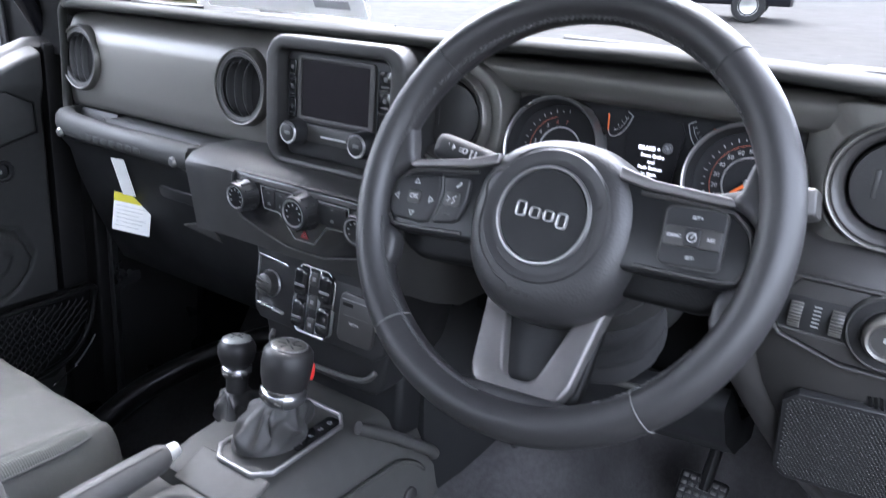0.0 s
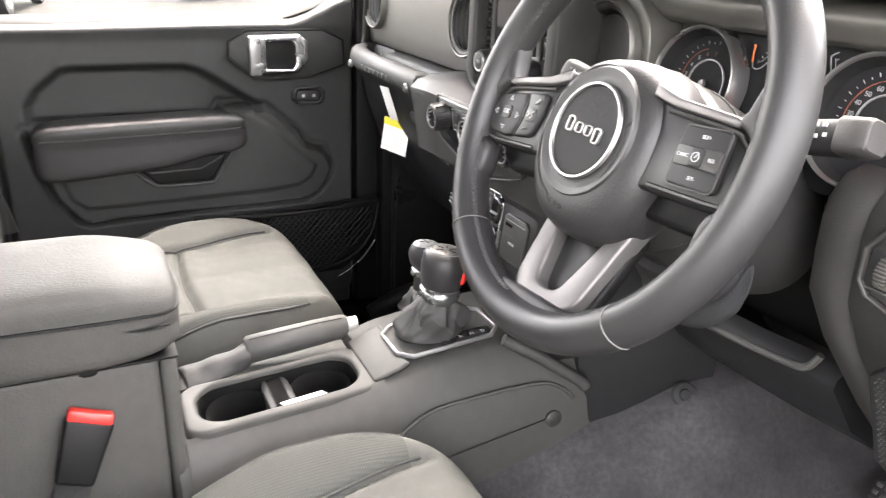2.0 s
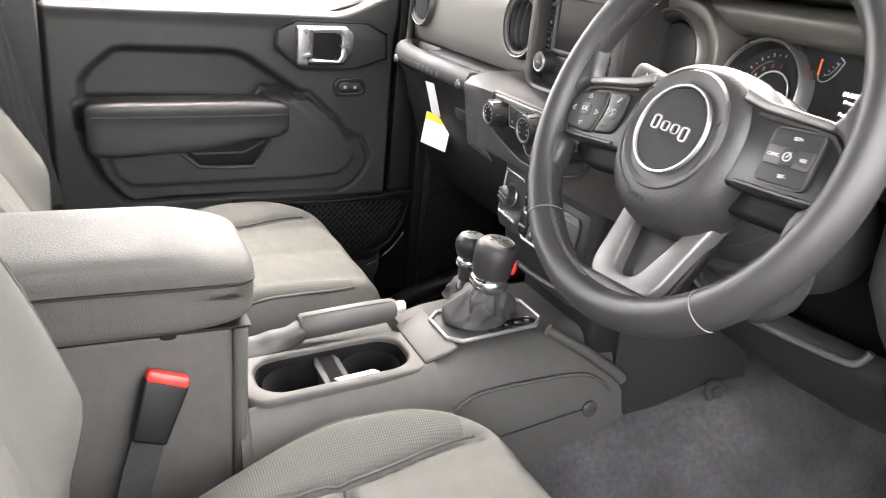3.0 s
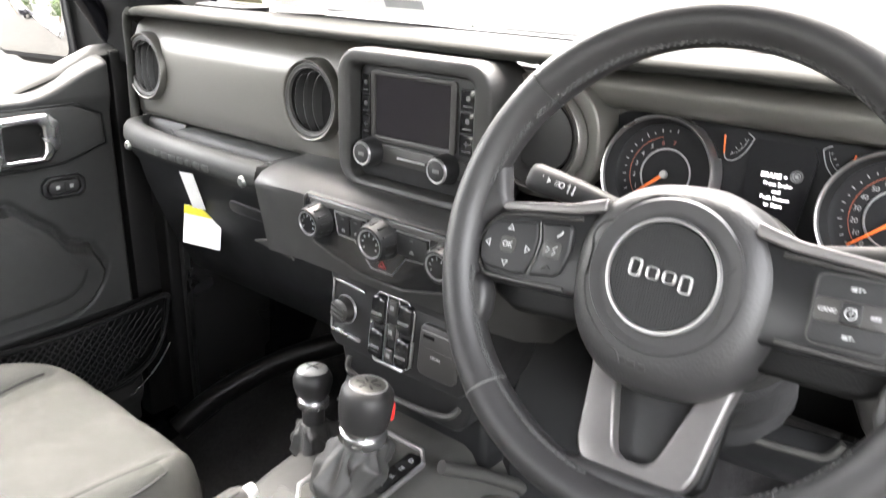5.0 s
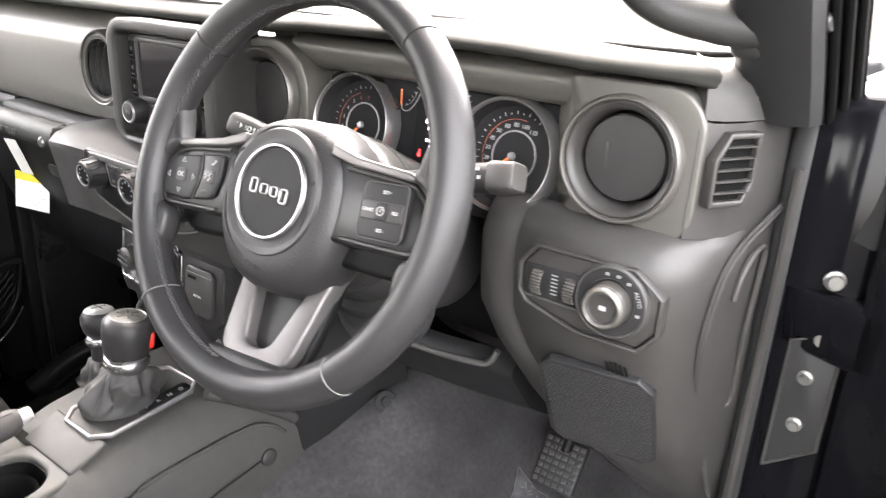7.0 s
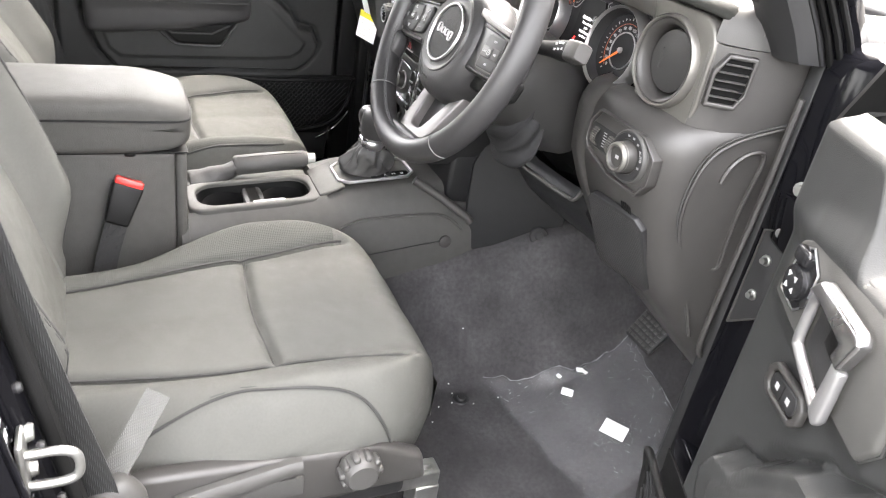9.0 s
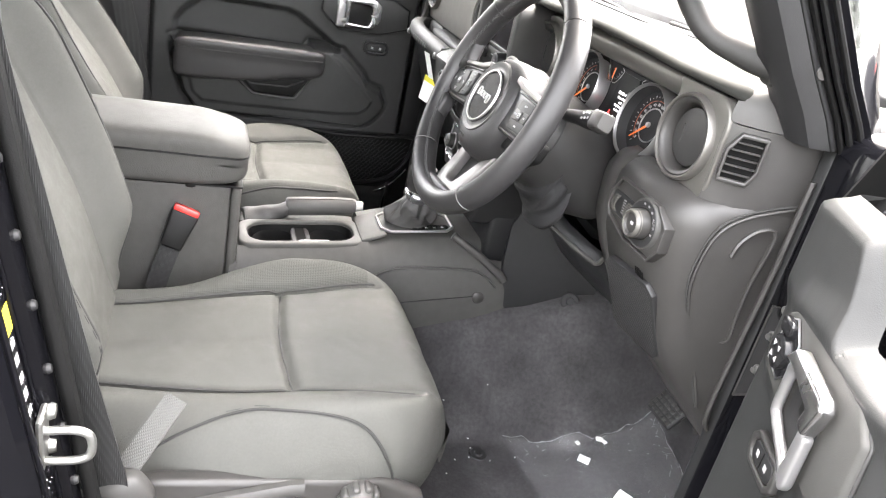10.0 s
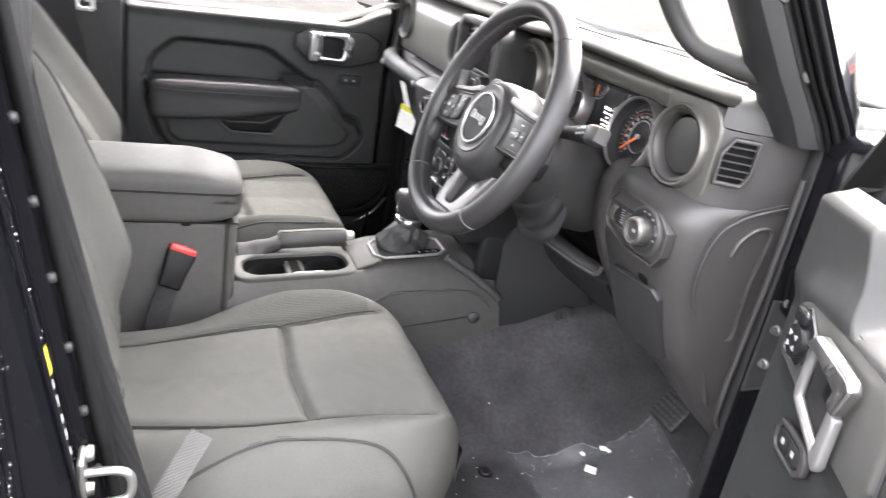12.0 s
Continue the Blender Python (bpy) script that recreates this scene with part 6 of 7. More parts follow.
# ---- seats ----
def seat(cx, s, name):
    """A bucket seat; s: the door side."""
    k = thing(name, (cx, -0.1, 0.09), "grey cloth bucket seat with raised bolsters and dark seams", "car seat", "front seats")
    ny, nx = 110, 120

    def inset_at(y):
        return 0.133 - 0.038 * smoothstep(-0.07, -0.36, y) + 0.022 * smoothstep(-0.06, 0.12, y)

    def top(u, y):
        a = abs(u)
        z = 0.343 + 0.012 * smoothstep(-0.32, 0.05, y) 
        z += 0.034 * smoothstep(0.115, 0.195, a) * (1 - 0.35 * smoothstep(0.02, 0.17, y))
        z -= 0.17 * max(0, (y - 0.115) / 0.10) ** 2.6
        inset = inset_at(y)
        g = 0.013 * math.exp(-((a - inset) / 0.006) ** 2) * (1 - smoothstep(0.11, 0.13, y))
        yc = -0.062 + 0.010 * (u / 0.133) ** 2
        g = max(g, 0.013 * math.exp(-((y - yc) / 0.007) ** 2) * (1 - smoothstep(0.125, 0.135, a)))
        puff = 0.006 * math.exp(-((a - 0.06) / 0.07) ** 2)
        return z - g + puff

    def half(y):
        return 0.222 + 0.010 * smoothstep(-0.3, 0.0, y) - (0.15 * ((y - 0.01) / 0.20) ** 2.4 if y > 0.01 else 0)

    def skin(u, y):
        """Height of the upholstery at u from the middle."""
        t = (min(1, abs(u) / half(y))) ** (1 / 0.85)
        e = max(0, (t - 0.80) / 0.20)
        zt = max(top(u, y) - 0.19 * max(0, (-0.03 - y) / 0.31) ** 1.5 * smoothstep(0.52, 0.98, t), 0.20)
        return max(zt - 0.075 * e ** 2.2, 0.196 + 0.02 * (1 - e))

    rows = []
    for i in range(ny + 1):
        y = -0.345 + 0.555 * i / ny
        hw = half(y)
        row = [(cx - hw + 0.012, y, 0.19), (cx - hw - 0.002, y, 0.24)]
        for j in range(nx + 1):
            t = -1 + 2 * j / nx
            u = hw * math.copysign(abs(t) ** 0.85, t)
            row.append((cx + u, y, skin(u, y)))
        row += [(cx + hw + 0.002, y, 0.24), (cx + hw - 0.012, y, 0.19)]
        rows.append(row)
    cush = part("cushion", loft(rows, cap=True), FABRIC2, k, "grey seat cushion with woven bolsters", smooth=75)
    cush.data.materials.append(FABRIC)
    for poly in cush.data.polygons:
        c = poly.center
        if poly.normal.z > 0.3 and inset_at(c.y - 0.1) < -s * c.x < 0.905 * half(c.y - 0.1) and c.y - 0.1 < 0.10:
            poly.material_index = 1
    # piping and stitched seams
    for d in (-1, 1):
        k_ = 0.955 if d == s else 0.90
        pip = [(cx + d * (half(y) * k_ + 0.001), y, skin(half(y) * k_, y) + 0.0012) for y in [-0.30 + 0.40 * i / 30 for i in range(31)]]
        if d == s:
            pip = []
            for y, z in ((-0.245, 0.295), (-0.22, 0.316), (-0.18, 0.340), (-0.145, 0.356), (-0.11, 0.368), (-0.074, 0.376), (-0.035, 0.378), (0.004, 0.372), (0.03, 0.360), (0.05, 0.338), (0.066, 0.310), (0.078, 0.282), (0.086, 0.25)):
                u = half(y)
                while u > 0.17 and skin(u, y) < z:
                    u -= 0.001
                pip.append((cx + d * (u + 0.0015), y, min(z, skin(u, y)) + 0.0008))
        part("piping", tube(smooth_path(pip, 3), 0.0022, 6), SEAMLINE, cush)
        thread = [tube([Vector(p) + Vector((-d * 0.006, 0, 0.0012)), Vector(q) + Vector((-d * 0.006, 0, 0.0012))], 0.0006, 4) for p, q in zip(pip[:31][::1], [tuple(0.5 * (u_ + v_) for u_, v_ in zip(a_, b_)) for a_, b_ in zip(pip[:30], pip[1:31])])]
        part("stitching", join(*thread), STITCH, cush)
    for d in (-1, 1):
        ins = [(cx + d * inset_at(y), y, 0.5 * (skin(inset_at(y) - 0.014, y) + skin(inset_at(y) + 0.014, y)) - 0.0035) for y in [-0.31 + 0.42 * i / 30 for i in range(31)]]
        part("seam", tube(ins, 0.0022, 5), SEAMLINE, cush)
    part("seam", tube([(cx + u, -0.062 + 0.010 * (u / 0.133) ** 2, top(u, -0.062 + 0.010 * (u / 0.133) ** 2) + 0.0002) for u in [-0.130 + 0.26 * i / 24 for i in range(25)]], 0.0020, 5), SEAMLINE, cush)
    # backrest: reclined pad with bolsters
    nb = 56
    rows = []
    for i in range(nb + 1):
        b = 0.62 * i / nb
        hw = 0.222 + 0.02 * smoothstep(0.05, 0.22, b) - 0.125 * smoothstep(0.20, 0.62, b)
        row = []
        for j in range(nx + 1):
            t = -1 + 2 * j / nx
            u = hw * t
            a = abs(t)
            f = 0.055 * smoothstep(0.55, 0.84, a) * smoothstep(0.0, 0.12, b) * (1 - smoothstep(0.38, 0.60, b))
            f -= 0.006 * math.exp(-((a - 0.56) / 0.02) ** 2)
            f -= 0.085 * max(0, (a - 0.84) / 0.16) ** 2.2
            f += 0.018 * math.exp(-((b - 0.16) / 0.12) ** 2) * (1 - a)
            y0, z0 = -0.305 - 0.34 * b, 0.345 + 0.94 * b
            row.append((cx + u, y0 + 0.94 * f, z0 + 0.34 * f))
        y0, z0 = -0.305 - 0.34 * b, 0.345 + 0.94 * b
        row += [(cx + hw - 0.004, y0 - 0.11, z0 - 0.03), (cx - hw + 0.004, y0 - 0.11, z0 - 0.03)]
        rows.append(row)
    back = part("backrest", loft(rows, cap=True), FABRIC2, k, "grey cloth backrest", smooth=70)
    for d in (-1, 1):
        sm = [(cx + d * (0.222 + 0.02 * smoothstep(0.05, 0.22, b) - 0.125 * smoothstep(0.20, 0.62, b)) * 0.845, -0.305 - 0.34 * b + 0.94 * 0.055 * smoothstep(0.0, 0.12, b) * (1 - smoothstep(0.38, 0.60, b)) + 0.0015, 0.345 + 0.94 * b + 0.34 * 0.055 * smoothstep(0.0, 0.12, b) * (1 - smoothstep(0.38, 0.60, b))) for b in [0.03 + 0.56 * i / 24 for i in range(25)]]
        part("seam", tube(sm, 0.0021, 5), SEAMLINE, back)
        part("stitching", join(*[tube([Vector(p) + Vector((d * 0.006, 0.001, 0.0)), Vector(p).lerp(Vector(q), 0.55) + Vector((d * 0.006, 0.001, 0.0))], 0.0006, 4) for p, q in zip(sm, sm[1:])]), STITCH, back)
        sd = []
        for i in range(21):
            b = 0.02 + 0.40 * i / 20
            hw = 0.222 + 0.02 * smoothstep(0.05, 0.22, b) - 0.125 * smoothstep(0.20, 0.62, b)
            sd.append((cx + d * (hw + 0.0005), -0.305 - 0.34 * b - 0.035 - 0.05 * b, 0.345 + 0.94 * b - 0.012))
        part("side_seam", tube(sd, 0.0020, 5), SEAMLINE, back)
    if s < 0:
        # the passenger's backrest is let farther back on its hinge
        hinge = Matrix.Translation((0, -0.235, 0.255))
        back.matrix_basis = Matrix.Translation((0, -0.015, 0)) @ hinge @ Matrix.Rotation(radians(12), 4, "X") @ hinge.inverted()
    hx = cx + s * 0.238
    lv = part("recline_strap", pad(0.012, 0.022, 0.05, 4, 5), RUBBER, back, M=pose(hx, -0.475, 0.735, -15, 0, 0))
    part("strap_tip", pad(0.013, 0.022, 0.026, 4, 5), SILVER, lv, "pale strap tip", M=pose(hx + s * 0.002, -0.470, 0.760, -15, 0, 0))
    # hard side valance with lever and height knob
    side = part("side_valance", prism([(-0.30, 0.21), (-0.30, 0.285), (-0.22, 0.30), (0.06, 0.285), (0.125, 0.255), (0.135, 0.21)], 0, 0.026, 0.008, 3), TRIM, k, "grey plastic seat valance", M=fr((cx + s * 0.212, 0, 0), (s, 0, 0)) @ Matrix.Diagonal((1 if s > 0 else -1, 1, 1, 1)))
    vx = cx + s * 0.240
    part("lever", loft([[(vx + s * o, y, z + h * c) for o, c in ((0, -1), (0.008, -1), (0.013, -0.5), (0.013, 0.6), (0.009, 1), (0, 1))] for y, z, h in ((-0.20, 0.252, 0.012), (-0.19, 0.255, 0.017), (-0.15, 0.266, 0.015), (-0.06, 0.286, 0.012), (-0.045, 0.289, 0.009))]), SOFT, side)
    part("lever_plate", box(vx - 0.002, vx + s * 0.004, -0.19, -0.04, 0.235, 0.265, 0.002), SOFT, side)
    kn = part("height_knob", lathe([(0, 0.026), (0.019, 0.026), (0.022, 0.022), (0.0245, 0.016), (0.026, 0.004), (0.026, 0)], 28), SOFT, side, M=fr((vx, 0.030, 0.266), (s, 0, 0)))
    for i in range(10):
        part("grip", pad(0.010, 0.010, 0.02, 4, 3), SOFT, kn, M=fr((vx, 0.030, 0.266), (s, 0, 0)) @ pose(0.0245 * math.cos(radians(36 * i)), 0.0245 * math.sin(radians(36 * i)), 0.010, 0, 0, 36 * i))
    for d in (-0.15, 0.15):
        r = part("slide_rail", box(cx + d - 0.016, cx + d + 0.016, -0.34, 0.20, 0.105, 0.135, 0.004), STEEL, k, "bare steel slide rail")
        part("rail_foot", box(cx + d - 0.02, cx + d + 0.02, -0.34, -0.30, 0.03, 0.108, 0.003), STEEL, r)
        part("rail_bolt", lathe([(0, 0.008), (0.008, 0.008), (0.009, 0)], 8), STEEL, r, M=pose(cx + d, 0.18, 0.135))
        part("rail_foot", box(cx + d - 0.02, cx + d + 0.02, 0.16, 0.20, 0.03, 0.108, 0.003), STEEL, r)
    part("cushion_pan", box(cx - 0.19, cx + 0.19, -0.30, 0.13, 0.13, 0.21, 0.01), PLASTIC, k)
    return k


seat(0.372, 1, "bucket_seat")
seat(-0.372, -1, "bucket_seat")
rear = thing("rear_bench", (0, -1.1, 0.09), "dark grey cloth rear bench", "rear seat")
part("bench_cushion", pad(1.16, 0.46, 0.18, 6, 10), FABRIC2, rear, M=pose(0, -0.98, 0.33))
part("bench_back", pad(1.16, 0.16, 0.62, 6, 10), FABRIC2, rear, M=pose(0, -1.28, 0.66, 15, 0, 0))

# belts
buckle = thing("seat_belt_buckle", (0.125, -0.22, 0.30), "black seat-belt buckle with a red release button", "belt buckle")
bM = fr((0.120, -0.220, 0.404), (0.96, 0.05, 0.25), (0.02, 0.34, 0.95))
part("casing", prism([(-0.018, -0.036), (0.018, -0.036), (0.0235, 0.030), (-0.0235, 0.030)], -0.010, 0.010, 0.004, 3), RUBBER, buckle, M=bM)
part("release_button", prism(rrect(0.043, 0.012, 0.003, 3), -0.008, 0.009, 0.002), RED, buckle, "red release button", M=bM @ pose(0, 0.0335, 0))
part("stalk", strip([(0.122, -0.230, 0.374), (0.128, -0.246, 0.32), (0.136, -0.262, 0.25)], (0.002, 0.016, -0.003), (0.004, 0, 0)), BELT, buckle)
belt = thing("seat_belt", (0.66, -0.3, 0.34), "black ribbed seat belt hanging down the door pillar", "seat belt")
part("webbing", strip(smooth_path([(0.655, -0.42, 1.15), (0.668, -0.375, 0.85), (0.668, -0.345, 0.70), (0.662, -0.305, 0.50), (0.655, -0.275, 0.36), (0.65, -0.27, 0.30)], 6), (0.006, 0.022, 0.004), (0.0025, 0, 0)), BELT, belt)
part("webbing_end", strip(smooth_path([(0.640, -0.262, 0.335), (0.624, -0.235, 0.375), (0.600, -0.205, 0.418)], 5), (0.006, 0.011, -0.004), (0.001, 0, 0.0025)), BELTGREY, belt, "pale grey belt webbing")
part("anchor_cover", pad(0.035, 0.06, 0.06, 3, 8), SOFT, belt, "grey plastic anchor cover", M=pose(0.648, -0.255, 0.32, 30, 0, 0))
pbelt = thing("seat_belt", (-0.63, -0.42, 0.4), "black seat belt with a metal tongue hanging by the pillar", "seat belt")
part("webbing", strip(smooth_path([(-0.640, -0.44, 1.20), (-0.635, -0.43, 0.90), (-0.632, -0.40, 0.70), (-0.628, -0.355, 0.50), (-0.625, -0.33, 0.38)], 6), (0.004, 0.023, 0.004), (0.0025, 0, 0)), BELT, pbelt)
part("tongue", ring(rrect(0.042, 0.034, 0.006, 3), rrect(0.020, 0.010, 0.002, 3), 0, 0.006, 0.001), CHROME, pbelt, "bright metal tongue", M=fr((-0.628, -0.404, 0.722), (1, 0, 0)))
part("tongue_grip", pad(0.016, 0.052, 0.022, 4, 5), PLASTIC, pbelt, M=pose(-0.628, -0.408, 0.75))
part("guide_rail", box(-0.655, -0.635, -0.388, -0.370, 0.72, 1.10, 0.006), TRIM, pbelt)
LZ = Matrix.Translation((0, 0.022, 0.035))
latch = thing("door_striker", (0.735, -0.335, 0.44), "bright metal door striker bolted to the pillar", "door striker")
part("base_plate", box(0.712, 0.752, -0.3445, -0.338, 0.415, 0.475, 0.004), STEEL, latch, M=LZ)
part("loop", tube(smooth_path([(0.744, -0.338, 0.46), (0.744, -0.312, 0.46), (0.744, -0.300, 0.452), (0.744, -0.300, 0.432), (0.744, -0.312, 0.425), (0.744, -0.338, 0.425)], 5), 0.0042, 10), STEEL, latch, M=LZ)
for z in (0.425, 0.465):
    part("bolt", lathe([(0, 0.006), (0.007, 0.006), (0.009, 0)], 12), STEEL, latch, M=LZ @ fr((0.722, -0.338, z), (0, 1, 0)))
sticker = thing("pillar_sticker", (0.757, -0.342, 0.55), "black notice sticker with a yellow band and white marks", "sticker")
stM = fr((0.741, -0.3360, 0.56), (0, 1, 0.16), (0, -0.16, 1))
part("sheet", box(-0.013, 0.013, -0.062, 0.062, 0, 0.0008, 0), GLOSS, sticker, M=stM)
part("yellow_band", box(-0.012, 0.012, 0.036, 0.062, 0.0009, 0.0012, 0), YELLOW, sticker, M=stM)
for i in range(5):
    part("white_bar", box(-0.008, 0.007, 0.022 - i * 0.018, 0.030 - i * 0.018 + 0.002 * (i % 2), 0.0009, 0.0012, 0), WHITE, sticker, M=stM)

# ---- doors ----
def door(side, name, label, angle=0.0):
    """A front door, drawn for the passenger side (hinge forward at x -0.74) and turned or mirrored for the other."""
    k = thing(name, (side * 0.74, 0.447, 0.1), label, "car door")
    H = Vector((-0.74, 0.447, 0.0))
    T = Matrix.Translation((side * 0.74, 0.447, 0)) @ pose(0, 0, 0, 0, 0, angle) @ Matrix.Diagonal((1 if side < 0 else -1, 1, 1, 1)) @ Matrix.Translation(-H)

    def dp(n, bm, m, parent=k, lab="", sm=45):
        return part(n, bm, m, parent, lab, M=T, smooth=sm)

    # inner panel: main skin as an outline in y and z
    def plate(pts, x0, x1, bev=0.006, seg=3):
        return moved(prism(pts, 0, x1 - x0, bev, seg), Matrix(((0, 0, 1, x0), (1, 0, 0, 0), (0, 1, 0, 0), (0, 0, 0, 1))))

    low = 0.10 if side > 0 else 0.05
    edge = [(-0.335, low), (0.40, low), (0.425, low + 0.03), (0.43, 0.80), (0.37, 0.80), (0.31, 0.765), (0.25, 0.748), (0.15, 0.742), (-0.25, 0.735), (-0.325, 0.735), (-0.335, 0.72)]
    dp("outer_skin", plate(edge, -0.785, -0.745, 0.008), PAINT)
    rec = [(-0.277, 0.50), (-0.273, 0.590), (-0.255, 0.619), (-0.212, 0.655), (-0.19, 0.660), (0.008, 0.660), (0.038, 0.651), (0.10, 0.612), (0.163, 0.569), (0.163, 0.50)]
    pod = [(-0.275, 0.55), (-0.259, 0.472), (-0.239, 0.414), (-0.205, 0.372), (-0.189, 0.364), (-0.129, 0.368), (0.113, 0.372), (0.237, 0.373), (0.262, 0.388), (0.284, 0.415), (0.294, 0.442), (0.276, 0.478), (0.238, 0.490), (0.228, 0.503), (0.219, 0.519), (0.157, 0.573), (0.075, 0.576), (0.06, 0.55)]
    pod_inner = [(-0.255, 0.55), (-0.215, 0.420), (-0.190, 0.400), (-0.148, 0.400), (0.149, 0.405), (0.220, 0.412), (0.243, 0.428), (0.253, 0.450), (0.155, 0.541), (0.111, 0.572), (0.06, 0.55)]
    # handle plate on the driver's door stands on a swelling of the lining
    swell = [(0.3055, 0.657), (0.301, 0.690), (0.297, 0.716), (0.278, 0.729), (0.230, 0.738), (0.133, 0.722), (0.111, 0.705), (0.1045, 0.640), (0.120, 0.618), (0.187, 0.627), (0.229, 0.637)]

    def within(pts, y, z):
        """How far (y, z) lies inside an outline (negative: outside)."""
        best, inside, n = 9.0, False, len(pts)
        for a in range(n):
            (y0, z0), (y1, z1) = pts[a], pts[(a + 1) % n]
            f = min(1, max(0, ((y - y0) * (y1 - y0) + (z - z0) * (z1 - z0)) / ((y1 - y0) ** 2 + (z1 - z0) ** 2)))
            best = min(best, math.hypot(y - y0 - f * (y1 - y0), z - z0 - f * (z1 - z0)))
            if (z0 > z) != (z1 > z) and y < y0 + (z - z0) * (y1 - y0) / (z1 - z0):
                inside = not inside
        return best if inside else -best

    def sill(y):
        if side > 0:
            return 0.742 + 0.085 * smoothstep(0.195, 0.245, y)
        return 0.735 + 0.010 * smoothstep(-0.3, 0.2, y) + 0.055 * smoothstep(0.20, 0.37, y)

    rows = []
    for a in range(171):
        f = a / 170
        row = []
        for b in range(181):
            y = -0.332 + 0.687 * b / 180
            z = low + 0.02 + (sill(y) - low - 0.02) * f
            x = -0.690
            x -= 0.042 * smoothstep(-0.004, 0.016, within(rec, y, z))
            p = within(pod, y, z)
            m_ = smoothstep(-0.001, 0.007, p)
            x -= 0.010 * math.exp(-((p + 0.006) / 0.005) ** 2)
            x += (-0.664 - x) * m_
            x += 0.006 * smoothstep(-0.004, 0.004, within(pod_inner, y, z))
            if side > 0:
                x += (-0.682 - x) * smoothstep(-0.035, 0.004, within(swell, y, z))
            x += 0.010 * smoothstep(0.70, 0.735, z) - 0.030 * smoothstep(sill(y) - 0.018, sill(y), z) ** 2
            x -= 0.035 * smoothstep(0.34, 0.355, y) + 0.03 * smoothstep(-0.315, -0.332, y) + 0.02 * smoothstep(0.17, 0.12, z)
            row.append((x, y, z))
        rows.append(row)
    panel = dp("inner_panel", loft(rows, closed=False), DOORTRIM, k, "grained dark plastic door lining", sm=60)
    dp("sill_cap", loft([[(-0.742, y, sill(y) - 0.01), (-0.735, y, sill(y) + 0.010), (-0.715, y, sill(y) + 0.006), (-0.705, y, sill(y) - 0.004), (-0.715, y, sill(y) - 0.02)] for y in ((-0.325, -0.1, 0.10, 0.20, 0.28, 0.34, 0.40) if side < 0 else (-0.325, -0.1, 0.10, 0.19))]), RUBBER, panel, "black window seal along the sill", sm=50)
    dp("panel_edge", tube(smooth_path([(-0.705, -0.332, low + 0.06), (-0.705, -0.332, 0.5), (-0.708, -0.332, 0.725)], 6), 0.004, 6), RUBBER, panel)
    # armrest
    def arm_shape(x, y, z):
        return x * (1 + 0.15 * smoothstep(0.0, 0.042, z)), y, z + 0.012 * (y / 0.19) * smoothstep(0.02, -0.04, z) + 0.010 * smoothstep(0, -0.03, z) * smoothstep(0.02, 0.12, y) + 0.004 * (y / 0.19)
    arm = dp("armrest", moved(pad(0.078, 0.376, 0.097, 7, 18, arm_shape), Matrix.Translation((-0.670, -0.077, 0.520))), LEATHER, panel, "stitched black armrest")
    dp("armrest_seam", tube([(-0.6300, -0.254, 0.539), (-0.6280, -0.08, 0.542), (-0.6300, 0.103, 0.546)], 0.0020, 5), SEAMLINE, arm)
    cup = [(-0.108, 0.484), (-0.063, 0.440), (0.039, 0.439), (0.075, 0.496)]
    # black plate ahead of the lining paints the pull's dark hollow
    dp("pull_cup_shade", plate(cup, -0.666, -0.648, 0.006, 3), RUBBER, panel)
    dp("pull_step", tube([(-0.6480, -0.088, 0.475), (-0.6478, -0.074, 0.464), (-0.6478, 0.019, 0.466), (-0.6480, 0.061, 0.488)], 0.0022, 6), DOORTRIM, panel)
    dp("pull_lip", tube(smooth_path([(-0.648, -0.111, 0.476), (-0.6465, -0.075, 0.444), (-0.6455, -0.055, 0.438), (-0.6455, 0.030, 0.437), (-0.6465, 0.046, 0.445), (-0.648, 0.077, 0.492)], 5), 0.0032, 6), DOORTRIM, panel)
    # release handle
    XZ = Matrix(((0, 0, 1, -0.676), (1, 0, 0, 0), (0, 1, 0, 0), (0, 0, 0, 1)))
    if side < 0:
        bez = [(0.088, 0.672), (0.138, 0.630), (0.248, 0.631), (0.323, 0.655), (0.320, 0.704), (0.277, 0.725), (0.127, 0.724), (0.090, 0.703)]
        hb = dp("handle_bezel", plate(bez, -0.692, -0.676, 0.006, 3), DOORTRIM, panel)
        dp("handle_seam", tube([(-0.677, y, z) for y, z in bez + bez[:1]], 0.0024, 5), RUBBER, hb)
        # flat black plate in place of the shaded hollow behind the handle
        dp("handle_well_shade", plate([(0.150, 0.648), (0.222, 0.648), (0.222, 0.707), (0.150, 0.707)], -0.678, -0.6745, 0.002), RUBBER, hb)
        loop_o = [(0.125, 0.7145), (0.226, 0.7175), (0.2425, 0.704), (0.242, 0.667), (0.223, 0.6425), (0.129, 0.6395)]
        loop_i = [(0.160, 0.7030), (0.210, 0.7035), (0.2175, 0.6970), (0.217, 0.6610), (0.210, 0.6515), (0.159, 0.6515)]
        hd = dp("release_handle", moved(ring(loop_o, loop_i, 0, 0.018, 0.0045, 3), XZ), CHROME, hb, "satin chrome release handle")
        dp("handle_grip", moved(prism([(0.126, 0.640), (0.126, 0.714), (0.146, 0.714), (0.149, 0.690), (0.146, 0.664), (0.149, 0.640)], 0.010, 0.022, 0.004, 3), XZ), SILVER, hd)
        dp("handle_notch", moved(box(0.136, 0.152, 0.652, 0.664, 0.0185, 0.0225, 0.002), XZ), STEEL, hd)
    else:
        hb = dp("handle_bezel", plate(swell, -0.690, -0.674, 0.005, 4), CONSOLE, panel, "light grey handle plate")
